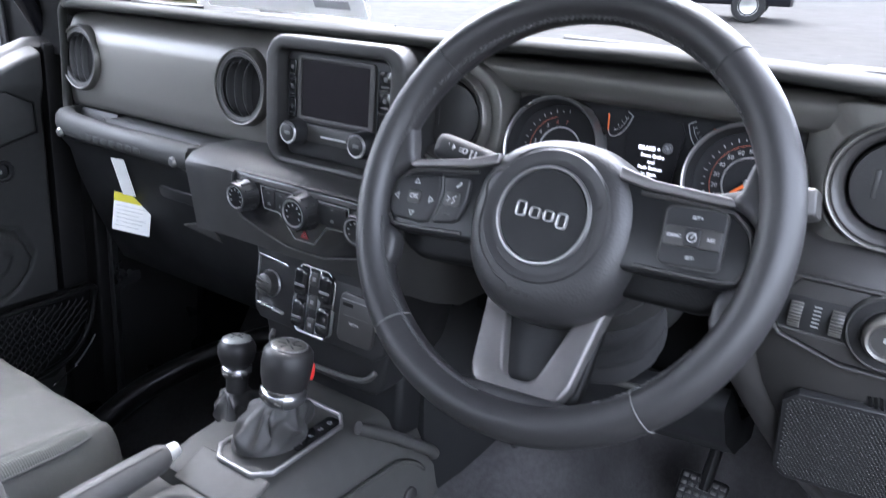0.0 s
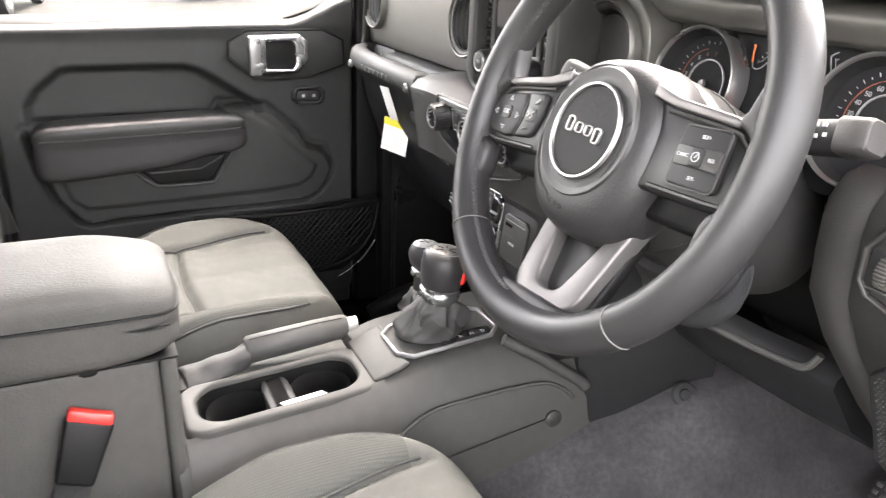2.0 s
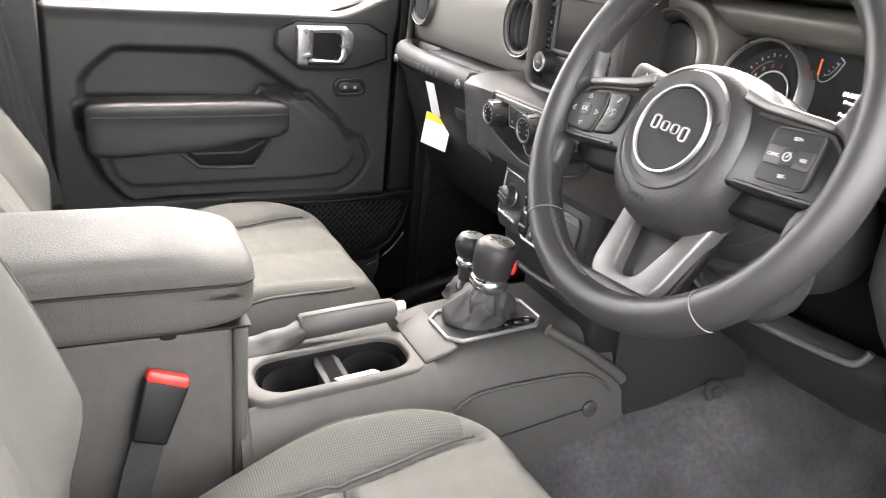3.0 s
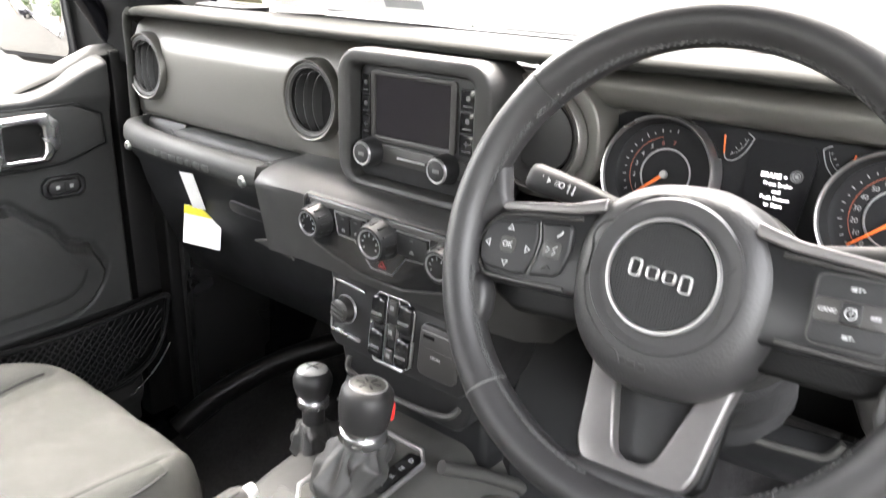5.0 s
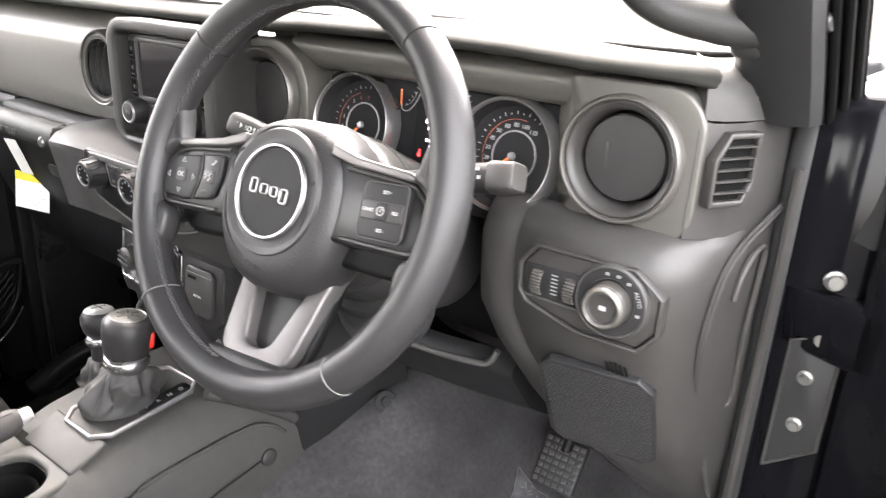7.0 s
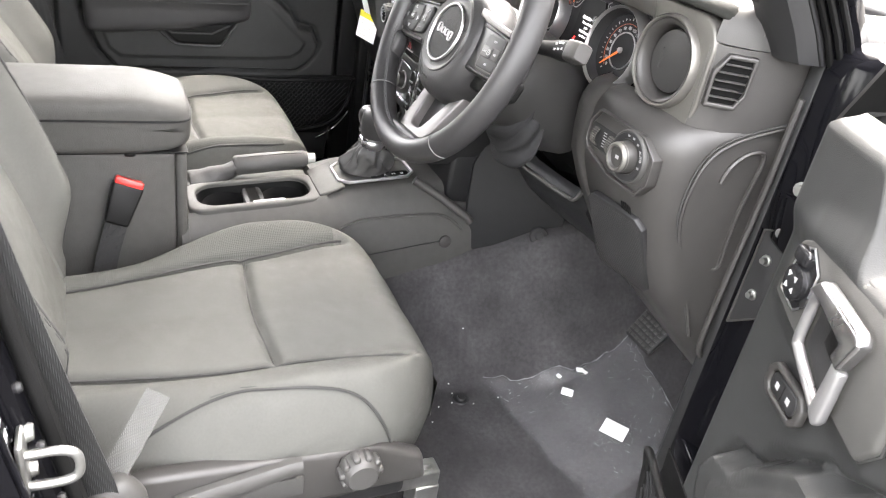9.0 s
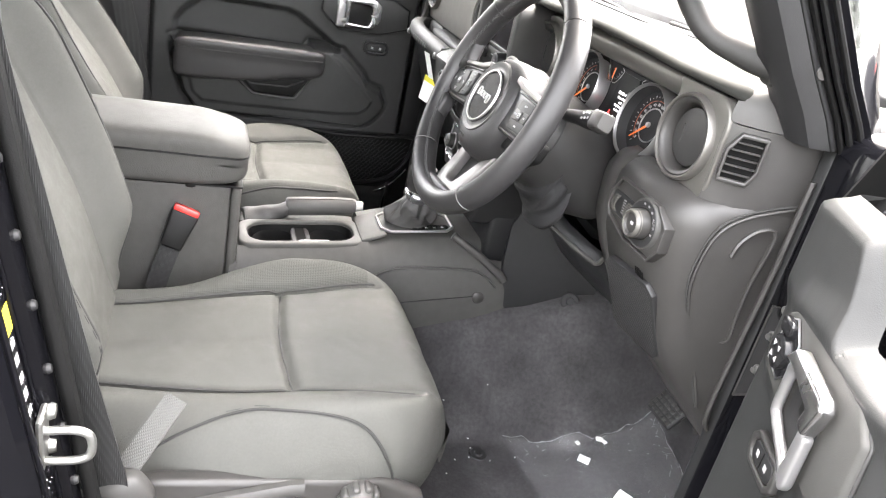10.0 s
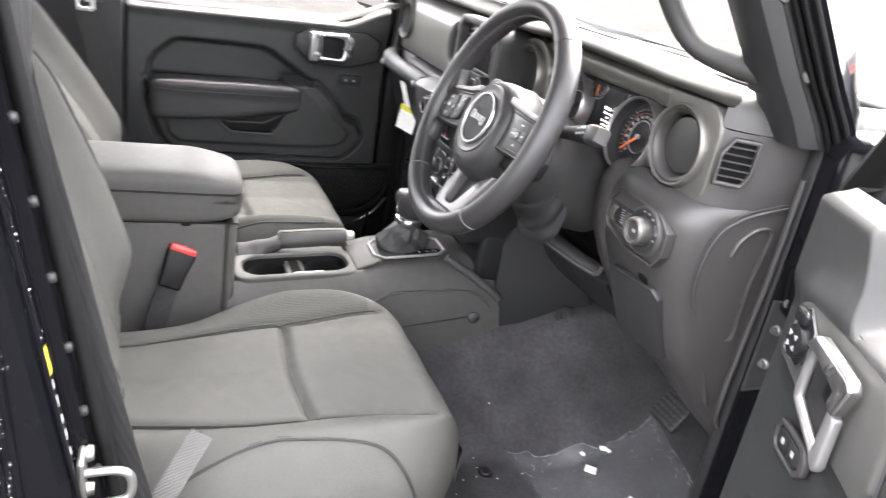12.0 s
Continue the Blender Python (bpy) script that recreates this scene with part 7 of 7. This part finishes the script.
        dp("bezel_groove", tube([(-0.6805, y, z) for y, z in swell + swell[:1]], 0.0018, 6), SEAMLINE, hb)
        well = [(0.226, 0.652), (0.226, 0.694), (0.209, 0.705), (0.168, 0.700), (0.166, 0.628), (0.176, 0.628)]
        # dark plates flush with the bezel: the hollow's shade as colour
        dp("handle_well_shade", plate(well, -0.676, -0.6728, 0.001), PLASTIC, hb)
        dp("well_step", plate([(0.205, 0.668), (0.203, 0.696), (0.182, 0.694), (0.182, 0.660)], -0.675, -0.6705, 0.003), RUBBER, hb)
        hd = dp("release_handle", moved(tube(smooth_path([(-0.663, 0.214, 0.708), (-0.665, 0.2275, 0.697), (-0.667, 0.2310, 0.685), (-0.668, 0.2310, 0.653), (-0.668, 0.2230, 0.645), (-0.668, 0.190, 0.6300), (-0.666, 0.163, 0.6215)], 6), 0.0052, 10, flat=0.8), Matrix.Identity(4)), SILVER, hb, "satin silver handle loop")
        dp("handle_blade", plate([(0.2285, 0.704), (0.2150, 0.7205), (0.152, 0.7135), (0.1440, 0.7060), (0.1550, 0.6740), (0.1690, 0.6790), (0.1660, 0.6930), (0.2080, 0.7040)], -0.667, -0.653, 0.0035, 3), CHROME, hd, "broad chrome pull blade")
        dp("handle_foot", plate([(0.1690, 0.6770), (0.1550, 0.6725), (0.1530, 0.6250), (0.1580, 0.6170), (0.1700, 0.6240)], -0.668, -0.658, 0.003, 3), SILVER, hd, "satin silver lower handle end")
    # lock switch
    ly, lz, lx = (0.2475, 0.5925, -0.688) if side < 0 else (0.231, 0.591, -0.682)
    lk = dp("lock_switch", plate(chamfered(0.050, 0.022, 0.006, ly, lz), lx, lx + 0.005, 0.002), PLASTIC, panel)
    dp("lock_frame", moved(ring(chamfered(0.070, 0.036, 0.010, ly, lz), chamfered(0.052, 0.024, 0.006, ly, lz), 0, 0.008, 0.002), Matrix(((0, 0, 1, lx - 0.002), (1, 0, 0, 0), (0, 1, 0, 0), (0, 0, 0, 1)))), GLOSS2 if side < 0 else TRIM, lk)
    for dy in (-0.011, 0.011):
        dp("printed_icon", plate([(ly + dy - 0.003, lz - 0.003), (ly + dy + 0.003, lz - 0.003), (ly + dy + 0.003, lz + 0.003), (ly + dy - 0.003, lz + 0.003)], lx + 0.005, lx + 0.0055, 0), WHITE, lk)
    dp("switch_split", plate([(ly - 0.0006, lz - 0.009), (ly + 0.0006, lz - 0.009), (ly + 0.0006, lz + 0.009), (ly - 0.0006, lz + 0.009)], lx + 0.004, lx + 0.0054, 0), RUBBER, lk)
    if side > 0:
        mp = dp("mirror_switch_plate", plate([(0.292, 0.668), (0.285, 0.715), (0.268, 0.722), (0.248, 0.706), (0.248, 0.674), (0.262, 0.662)], -0.675, -0.6715, 0.0015), GLOSS, hb)
        dp("switch_edge", tube([(-0.672, y, z) for y, z in ((0.292, 0.668), (0.285, 0.715), (0.268, 0.722), (0.248, 0.706), (0.248, 0.674), (0.262, 0.662), (0.292, 0.668))], 0.0012, 6), CHROME, mp, "thin chrome edge")
        dM = fr((-0.6715, 0.270, 0.686), (1, 0, 0))
        md = dp("mirror_dial", moved(lathe([(0, 0.007), (0.013, 0.007), (0.0165, 0.0055), (0.0175, 0)], 28), dM), GLOSS, hb, "round mirror adjuster")
        for a in range(4):
            dp("arrow_mark", moved(prism([(-0.003, -0.002), (0.003, -0.002), (0, 0.003)], 0.0071, 0.0076, 0), dM @ pose(0.0085 * math.cos(radians(45 + 90 * a)), 0.0085 * math.sin(radians(45 + 90 * a)), 0, 0, 0, 45 + 90 * a - 90)), WHITE, md)
        dp("mirror_selector", moved(pad(0.010, 0.024, 0.016, 4, 6), Matrix.Translation((-0.670, 0.274, 0.711))), GLOSS, hb)
    # net pocket
    net = dp("pocket_frame", tube(smooth_path([(-0.676, 0.00, 0.352), (-0.662, 0.10, 0.350), (-0.657, 0.20, 0.350), (-0.657, 0.30, 0.355), (-0.660, 0.386, 0.362), (-0.666, 0.393, 0.335), (-0.668, 0.379, 0.280), (-0.666, 0.340, 0.235), (-0.666, 0.27, 0.212), (-0.668, 0.18, 0.205), (-0.672, 0.06, 0.205)], 6), 0.0055, 8), RUBBER, panel)
    bms = []
    for i in range(34):
        y0 = -0.05 + i * 0.0135
        for d in (-1, 1):
            pts = []
            for j in range(17):
                y, z = y0 + d * 0.0085 * j + 0.0015 * (-1) ** j, 0.208 + 0.009 * j
                if 0.04 < y < 0.383 and z < 0.352 and z > 0.212 + max(0, y - 0.28) * 0.75:
                    pts.append((-0.664, y, z))
            if len(pts) > 1:
                bms.append(tube(pts, 0.0015, 4))
    dp("net_mesh", join(*bms), PLASTIC, net, "black elastic net")
    dp("pocket_back", plate([(0.06, 0.19), (0.32, 0.19), (0.385, 0.24), (0.40, 0.36), (0.08, 0.35)], -0.692, -0.6885, 0.001), RUBBER, panel)
    # window frame and pane
    fr_pts = [(0.405, 0.79), (0.31, 0.95), (0.16, 1.20), (0.12, 1.235), (-0.28, 1.235), (-0.315, 1.20), (-0.325, 0.735)]
    wf = dp("window_frame", tube(smooth_path([(-0.745, y, z) for y, z in fr_pts], 5), 0.019, 8), PAINT if side < 0 else RUBBER, k, "black window frame")
    pn = dp("pane", loft([[(-0.75, -0.32, 0.72), (-0.75, 0.40, 0.76)], [(-0.75, -0.30, 1.23), (-0.75, 0.14, 1.23)]], closed=False), PANE, wf)
    pn.visible_shadow = False
    # outside mirror
    facing = (0.24, -1, -0.06)
    mir = dp("mirror_housing", moved(prism(rrect(0.285, 0.215, 0.045, 8), -0.085, -0.002, 0.014), fr((-0.985, 0.392, 0.848), facing)), RUBBER, k, "black outside mirror")
    dp("mirror_rim", moved(prism(rrect(0.222, 0.176, 0.026, 6), 0, 0.006, 0.002), fr((-1.022, 0.378, 0.844), facing)), PLASTIC, mir)
    dp("mirror_pane", moved(prism(rrect(0.206, 0.158, 0.02, 6), 0, 0.003, 0.001), fr((-1.0235, 0.3715, 0.844), facing)), MIRROR, mir)
    dp("mirror_arm", tube([(-0.94, 0.44, 0.765), (-0.85, 0.44, 0.755), (-0.76, 0.44, 0.765)], [0.03, 0.028, 0.03], 10), PLASTIC, mir)
    for z in (0.28, 0.66):
        hg = dp("hinge", box(-0.79, -0.745, 0.40, 0.50, z - 0.03, z + 0.03, 0.006), PAINT, k)
    return k


door(-1, "door_1", "closed passenger door with grained black lining and chrome handle")
door(1, "door_2", "wide open driver's door with grey lining and chrome handle", 68.0)
for z in (0.648, 0.702):
    b = tagged(part("hinge_bolt", lathe([(0, 0.009), (0.006, 0.009), (0.0065, 0.004), (0.009, 0.003), (0.009, 0)], 12), STEEL, None, M=fr((0.735, 0.463, z), (0.3, -0.95, 0))), "bare steel hinge bolt on the door post", "bolt", "hinge bolts")

check = thing("door_check", (0.733, 0.462, 0.57), "dark bracket of the door check bolted to the door post", "door check")
part("bracket", prism([(0.712, 0.508), (0.753, 0.540), (0.754, 0.632), (0.728, 0.646), (0.713, 0.640)], 0, 0.006, 0.002), PLASTIC, check, M=Matrix(((1, 0, 0, 0), (0, 0, -1, 0.466), (0, 1, 0, 0), (0, 0, 0, 1))))
part("bracket_rim", tube([(x, 0.4595, z) for x, z in ((0.712, 0.508), (0.753, 0.540), (0.754, 0.632), (0.728, 0.646), (0.713, 0.640), (0.712, 0.508))], 0.0015, 6), TRIM, check)
for z in (0.608, 0.560):
    part("bolt", lathe([(0, 0.008), (0.004, 0.008), (0.0045, 0.003), (0.007, 0.002), (0.007, 0)], 12), STEEL, check, M=fr((0.731, 0.460, z), (0, -1, 0)))
# grab handle on the front pillar
for s in (-1, 1):
    g = thing("grab_handle", (s * 0.62, 0.42, 0.93), "dark plastic grab handle on the windscreen pillar", "grab handle", "grab handles")
    part("grip", tube(smooth_path([(s * 0.665, 0.395, 0.905), (s * 0.63, 0.368, 0.908), (s * 0.595, 0.335, 0.918), (s * 0.576, 0.31, 0.945), (s * 0.562, 0.275, 1.0), (s * 0.552, 0.215, 1.09), (s * 0.565, 0.19, 1.135), (s * 0.61, 0.185, 1.16), (s * 0.665, 0.20, 1.165)], 8), [0.02] * 8 + [0.0195, 0.019, 0.0185, 0.018, 0.0175, 0.017, 0.0165, 0.016] + [0.0155] * 49, 14, flat=0.8), DASHDARK, g, M=pose(0, -0.02, 0.032) if s < 0 else None)

for g in [o for o in bpy.data.objects if o.name.startswith("grab_handle")]:
    s = 1 if g.location.x > 0 else -1
    for y, z in ((0.398, 0.905), (0.203, 1.165)):
        part("mount", pad(0.030, 0.045, 0.05, 4, 6), DASHDARK, g, M=pose(s * 0.652, y - (0.02 if s < 0 else 0), z + (0.032 if s < 0 else 0)))
# rain on the black door pillar
random.seed(11)
drops = []
for i in range(520):
    z = 0.15 + 1.1 * random.random()
    e = -0.325 - 0.16 * (z - 0.574)
    r = 0.0005 + 0.0013 * random.random() ** 4
    drops.append(moved(lathe([(0, r * 0.7), (r * 0.8, r * 0.4), (r, 0)], 6), fr((0.727 + 0.030 * random.random(), e - 0.0125, z), (0, 1, 0.16))))
# and on the outer face, thickest low down along the pressing
for i in range(460):
    z = 0.42 + 0.42 * random.random() ** 1.6
    y = -0.384 + 0.085 * max(0, 0.74 - z) - 0.010 + random.gauss(0, 0.0075)
    r = 0.00028 + 0.0009 * random.random() ** 5
    drops.append(moved(lathe([(0, r * 0.7), (r * 0.8, r * 0.4), (r, 0)], 6), fr((0.7682, y, z), (1, 0, 0))))
rain = part("rain_drop", join(*drops), WATER)
tagged(rain, "fine rain drops clinging to the black door pillar", "water drops", "", "stuff")

# ---- loose things ----
tag = thing("hang_tag", (-0.457, 0.34, 0.55), "white paper tag with a yellow band hanging from the grab rail", "paper tag")
part("strap", strip([(-0.440, 0.318, 0.650), (-0.450, 0.335, 0.61), (-0.455, 0.345, 0.585)], (0.012, 0.003, 0), (0, 0.001, 0)), PAPER, tag)
tM_ = fr((-0.457, 0.349, 0.553), (0.35, -0.9, 0.1), (0, 0, 1), -4)
part("card", box(-0.034, 0.034, -0.031, 0.031, -0.0005, 0.0005, 0), PAPER, tag, M=tM_)
part("yellow_band", box(-0.034, 0.034, 0.017, 0.0311, 0.0006, 0.0012, 0), YELLOW, tag, M=tM_)
for i in range(6):
    part("print_line", box(-0.028, 0.026 - 0.006 * (i % 3), 0.010 - 0.0065 * i, 0.0105 - 0.0065 * i, 0.0006, 0.0009, 0), DIALPRINT, tag, M=tM_)
sheet = thing("price_sheet", (-0.30, 0.53, 0.90), "large white printed sheet behind the windscreen", "paper sheet")
part("paper", box(-0.19, 0.16, -0.001, 0.0, -0.0, 0.16, 0), LITPAPER, sheet, M=Matrix.Translation((-0.29, 0.531, 0.882)) @ pose(0, 0, 0, 28, 0, 0))
part("notice", box(-0.335, -0.222, -0.002, -0.0012, 0.0, 0.041, 0), CARD, sheet, "greenish grey notice", M=Matrix.Translation((-0.29, 0.531, 0.882)) @ pose(0, 0, 0, 28, 0, 0))
for q_ in range(3):
    part("print_line", box(-0.318, -0.245 - 0.01 * q_, -0.0026, -0.0021, 0.010 + 0.009 * q_, 0.0125 + 0.009 * q_, 0), DIALPRINT, sheet, M=Matrix.Translation((-0.29, 0.531, 0.882)) @ pose(0, 0, 0, 28, 0, 0))
part("yellow_band", box(-0.335, -0.222, -0.002, -0.0012, 0.041, 0.053, 0), YELLOW, sheet, M=Matrix.Translation((-0.29, 0.531, 0.882)) @ pose(0, 0, 0, 28, 0, 0))
part("print_block", box(0.06, 0.13, -0.002, -0.0012, 0.012, 0.024, 0), WHITE, sheet, M=Matrix.Translation((-0.29, 0.531, 0.882)) @ pose(0, 0, 0, 28, 0, 0))
slip = part("paper_slip", box(-0.015, 0.0035, -0.028, 0.028, 0, 0.0008, 0), PAPER, None, M=pose(0.060, 0.0255, 0.3660, 0, -20, 8))
tagged(slip, "narrow white paper slip lying in the cup tray", "paper slip")
# clear film on the driver's carpet, with scraps on it
random.seed(5)
film = thing("plastic_film", (0.45, 0.36, 0.15), "crumpled clear plastic film lying on the driver's carpet", "plastic film")
corner = ((0.272, 0.41), (0.321, 0.70), (0.62, 0.64), (0.62, 0.445))


def film_at(u, v):
    (ax, ay), (bx, by), (cx_, cy_), (dx_, dy_) = corner
    x = (1 - u) * ((1 - v) * ax + v * bx) + u * ((1 - v) * dx_ + v * cx_)
    x += 0.045 * 4 * v * (1 - v) * (1 - u)
    y = (1 - u) * ((1 - v) * ay + v * by) + u * ((1 - v) * dy_ + v * cy_)
    rim = min(u, v, 1 - u, 1 - v)
    curl = 0.012 * smoothstep(0.10, 0.0, rim) * (0.6 + 0.8 * noise.noise((x * 40, y * 40, 7)))
    return (x, y, floor_z(x, y) + 0.006 + 0.007 * abs(noise.noise((x * 22, y * 22, 0))) + 0.005 * abs(noise.noise((x * 60, y * 60, 2))) + max(0, curl))


part("sheet", loft([[film_at(i / 60, j / 60) for j in range(61)] for i in range(61)], closed=False), FILM, film, smooth=12)
# folded rim, its shine put in as a pale tube
fold = [Vector(film_at(0.005, v / 40)) + Vector((0, 0, 0.001 + 0.003 * random.random())) for v in range(41)]
fold += [Vector(film_at(u / 14, 0.995)) + Vector((0, 0, 0.001 + 0.005 * random.random())) for u in range(1, 12)]
part("folded_edge", tube(fold, [0.0003 + 0.0011 * random.random() ** 2 for _ in fold], 5), FILMGLINT, film, "folded edge with its glint as a pale tube")
for i in range(80):
    # creases with their glints drawn pale, thickest along the far and side edges
    edge_ = i % 3
    u, v = (random.random(), 0.93 + 0.06 * random.random()) if edge_ == 0 else ((0.55 + 0.4 * random.random(), 0.35 + 0.5 * random.random()) if edge_ == 1 else (0.02 + 0.3 * random.random(), random.random()))
    pts = [Vector(film_at(min(0.99, max(0.01, u + 0.012 * q * math.cos(i * 2.1))), min(0.99, max(0.01, v + 0.010 * q * math.sin(i * 1.7))))) + Vector((0, 0, 0.001 + 0.002 * random.random())) for q in range(4)]
    part("crease", tube(pts, [0.0002, 0.0005 + 0.0005 * random.random(), 0.0004, 0.0002], 4), FILMGLINT, film)
for x, y, a, w in ((0.507, 0.552, 35, 0.022), (0.388, 0.527, 50, 0.011), (0.345, 0.533, 10, 0.005), (0.352, 0.573, 70, 0.007), (0.362, 0.578, 20, 0.005)):
    tagged(part("paper_scrap", box(-w, w, -w * 0.7, w * 0.7, 0, 0.002, 0.0005), PAPER, None, M=pose(x, y, floor_z(x, y) + 0.016, 18, 0, a)), "small white scrap lying on the plastic film", "paper scrap", "paper scraps")
for i in range(12):
    x, y = 0.19 + 0.16 * random.random(), 0.22 + 0.22 * random.random()
    tagged(part("lint_speck", box(-0.0012, 0.0012, -0.0008, 0.0008, 0, 0.001, 0), PAPER, None, M=pose(x, y, floor_z(x, y) + 0.001, 0, 0, 360 * random.random())), "tiny white speck of lint on the carpet", "lint", "lint specks")
card = part("floor_card", box(-0.045, 0.045, -0.028, 0.028, 0, 0.0012, 0.0004), CARDGREY, None, M=pose(-0.262, 0.515, floor_z(-0.262, 0.515) + 0.006, 20, 0, 25))
tagged(card, "pale grey card lying on the passenger's carpet", "card")
# carpet stud and grommet
for x, y in ((0.190, 0.519), (0.29, 0.36)):
    z = floor_z(x, y)
    st2 = thing("carpet_stud", (x, y, z), "round black plastic stud fixing the carpet", "stud", "carpet studs")
    part("stud", lathe([(0, 0.006), (0.007, 0.006), (0.009, 0.003), (0.016, 0.003), (0.019, 0)], 24), PLASTIC, st2, M=fr((x, y, z), (0.75, -0.35, 0.6) if x < 0.2 else (0, 0, 1), (0, 1, 0)))
# accelerator pedal
pedal = thing("accelerator_pedal", (0.418, 0.650, 0.258), "black ribbed accelerator pedal", "pedal")
pdM = fr((0.418, 0.650, 0.258), (0.12, -0.80, 0.60), (0, 0.60, 0.80))
part("pad", box(-0.034, 0.034, -0.040, 0.040, -0.006, 0.006, 0.006, 3), PLASTIC, pedal, M=pdM)
for i in range(7):
    for j in range(6):
        part("rib", box(-0.0038, 0.0038, -0.0032, 0.0032, 0.006, 0.0085, 0.001), TRIM, pedal, M=pdM @ pose(-0.0265 + 0.0106 * j, -0.031 + 0.0104 * i, 0))
part("arm", tube([(0.420, 0.660, 0.275), (0.425, 0.74, 0.42)], 0.009, 8), RUBBER, pedal)

# ---- outside ----
def ground_z(y):
    return GROUND + y * math.tan(radians(SLOPE))


def parked_car(x, y, turn, paint, name="parked_car", label="dark parked car on wet asphalt"):
    k = thing(name, (x, y, ground_z(y)), label, "car", "parked cars")
    P = pose(x, y, ground_z(y), SLOPE, 0, 0) @ pose(0, 0, 0, 0, 0, turn)
    sec = [(0.0, 0.35), (0.3, 0.32), (0.86, 0.35), (0.9, 0.6), (0.86, 0.9), (0.7, 1.0)]
    rows = []
    for yy, h, w in ((-2.25, 0.55, 0.8), (-2.2, 0.9, 0.94), (-1.6, 1.0, 1), (0.7, 1.0, 1), (1.9, 0.92, 0.97), (2.25, 0.75, 0.85)):
        rows.append([(-w * 0.9, yy, 0.35), (w * 0.9, yy, 0.35), (w * 0.92, yy, 0.6 * h + 0.1), (w * 0.86, yy, h), (-w * 0.86, yy, h), (-w * 0.92, yy, 0.6 * h + 0.1)])
    part("body", bevel(loft(rows), 0.04, 2), paint, k, M=P)
    cab = [[(-w, yy, z0), (w, yy, z0), (w * 0.84, yy * 0.93, z1), (-w * 0.84, yy * 0.93, z1)] for yy, w, z0, z1 in ((-1.9, 0.76, 0.95, 1.35), (-1.5, 0.80, 0.97, 1.55), (0.1, 0.80, 0.97, 1.58), (0.9, 0.76, 0.95, 1.0))]
    part("cabin", bevel(loft(cab), 0.03, 2), SCREEN, k, "dark tinted cabin", M=P)
    part("roof", box(-0.66, 0.66, -1.45, 0.1, 1.53, 1.6, 0.03), paint, k, M=P)
    for sx in (-0.82, 0.82):
        for yy in (-1.4, 1.4):
            wh = part("wheel", lathe([(0.2, -0.11), (0.33, -0.1), (0.35, -0.06), (0.35, 0.06), (0.33, 0.1), (0.2, 0.11), (0.0, 0.07)], 28), RUBBER, k, M=P @ pose(sx, yy, 0.35, 0, 90 if sx > 0 else -90, 0))
            part("rim", lathe([(0, 0.09), (0.06, 0.1), (0.19, 0.105), (0.21, 0.112)], 20), STEEL, wh, M=P @ pose(sx, yy, 0.35, 0, 90 if sx > 0 else -90, 0))
    return k


REDPAINT = mat("red_body_paint", (0.45, 0.03, 0.02), 0.15, vary=0.05, coat=0.6)
GREYPAINT = mat("grey_body_paint", (0.25, 0.26, 0.28), 0.2, vary=0.05, coat=0.6)
WHITEPAINT = mat("white_body_paint", (0.75, 0.75, 0.74), 0.2, vary=0.04, coat=0.6)
parked_car(-18.0, 3.4, 75, PAINT, label="black parked car on wet asphalt")
parked_car(-17.5, -1.8, 80, GREYPAINT, label="dark grey parked car on wet asphalt")
parked_car(-6.9, -13.0, 10, WHITEPAINT, label="white parked car far behind")
parked_car(-10.2, -13.5, 10, PAINT)
parked_car(-5.2, 17.5, 100, PAINT)
parked_car(-8.6, 27.0, 95, REDPAINT, label="red parked car on wet asphalt")
parked_car(-26.5, 18.0, 50, GREYPAINT, label="grey parked car far across the car park")
parked_car(-23.0, 22.0, 50, WHITEPAINT, label="white parked car far across the car park")
# unseen car put here to darken reflections in the door pillar
parked_car(6.5, -0.6, 4, PAINT, label="black car out of view, added for dark reflections by the open door")


def tree(x, y, h, seed):
    random.seed(seed)
    G = ground_z(y)
    k = thing("tree", (x, y, G), "green leafy tree at the edge of the car park", "tree", "trees")
    part("trunk", join(tube([(x, y, G), (x + 0.1, y, G + h * 0.3), (x, y + 0.1, G + h * 0.7)], [0.18, 0.13, 0.05], 8), *[tube([(x, y, G + h * f), (x + 1.3 * math.cos(a), y + 1.3 * math.sin(a), G + h * (f + 0.2))], [0.07, 0.02], 6) for f, a in ((0.3, 0.4), (0.4, 2.2), (0.45, 4.0), (0.55, 5.3))]), BARK, k)
    V, F = [], []
    for i in range(2600):
        a, r, t = random.random() * 6.283, random.random() ** 0.6, random.random()
        rr = h * 0.33 * r * math.sin(math.pi * (0.12 + 0.86 * t)) ** 0.7 * (0.8 + 0.3 * math.sin(3 * a + 5 * t))
        c = Vector((x + rr * math.cos(a), y + rr * math.sin(a), G + h * (0.28 + 0.72 * t)))
        s = 0.10 + 0.12 * random.random()
        u = Vector((random.uniform(-1, 1), random.uniform(-1, 1), random.uniform(-1, 1))).normalized()
        v = u.orthogonal().normalized()
        b = len(V)
        V += [c - s * u, c + 0.5 * s * v, c + s * u, c - 0.5 * s * v]
        F.append((b, b + 1, b + 2, b + 3))
    me = bpy.data.meshes.new("crown")
    me.from_pydata(V, [], F)
    me.transform(Matrix.Translation((-x, -y, -G)))
    me.materials.append(LEAF)
    ob = new("crown", me)
    ob.parent = k
    tagged(ob, kind="stuff")


for i, (x, y, h) in enumerate(((-14, -22, 8), (-9, -24, 7), (-4, -23, 9), (-19, -19, 8), (-24, -14, 9), (-24, 2, 8), (-26, 9, 9), (-22, 16, 8), (8, 26, 9), (-6, 30, 9))):
    tree(x, y, h, i)
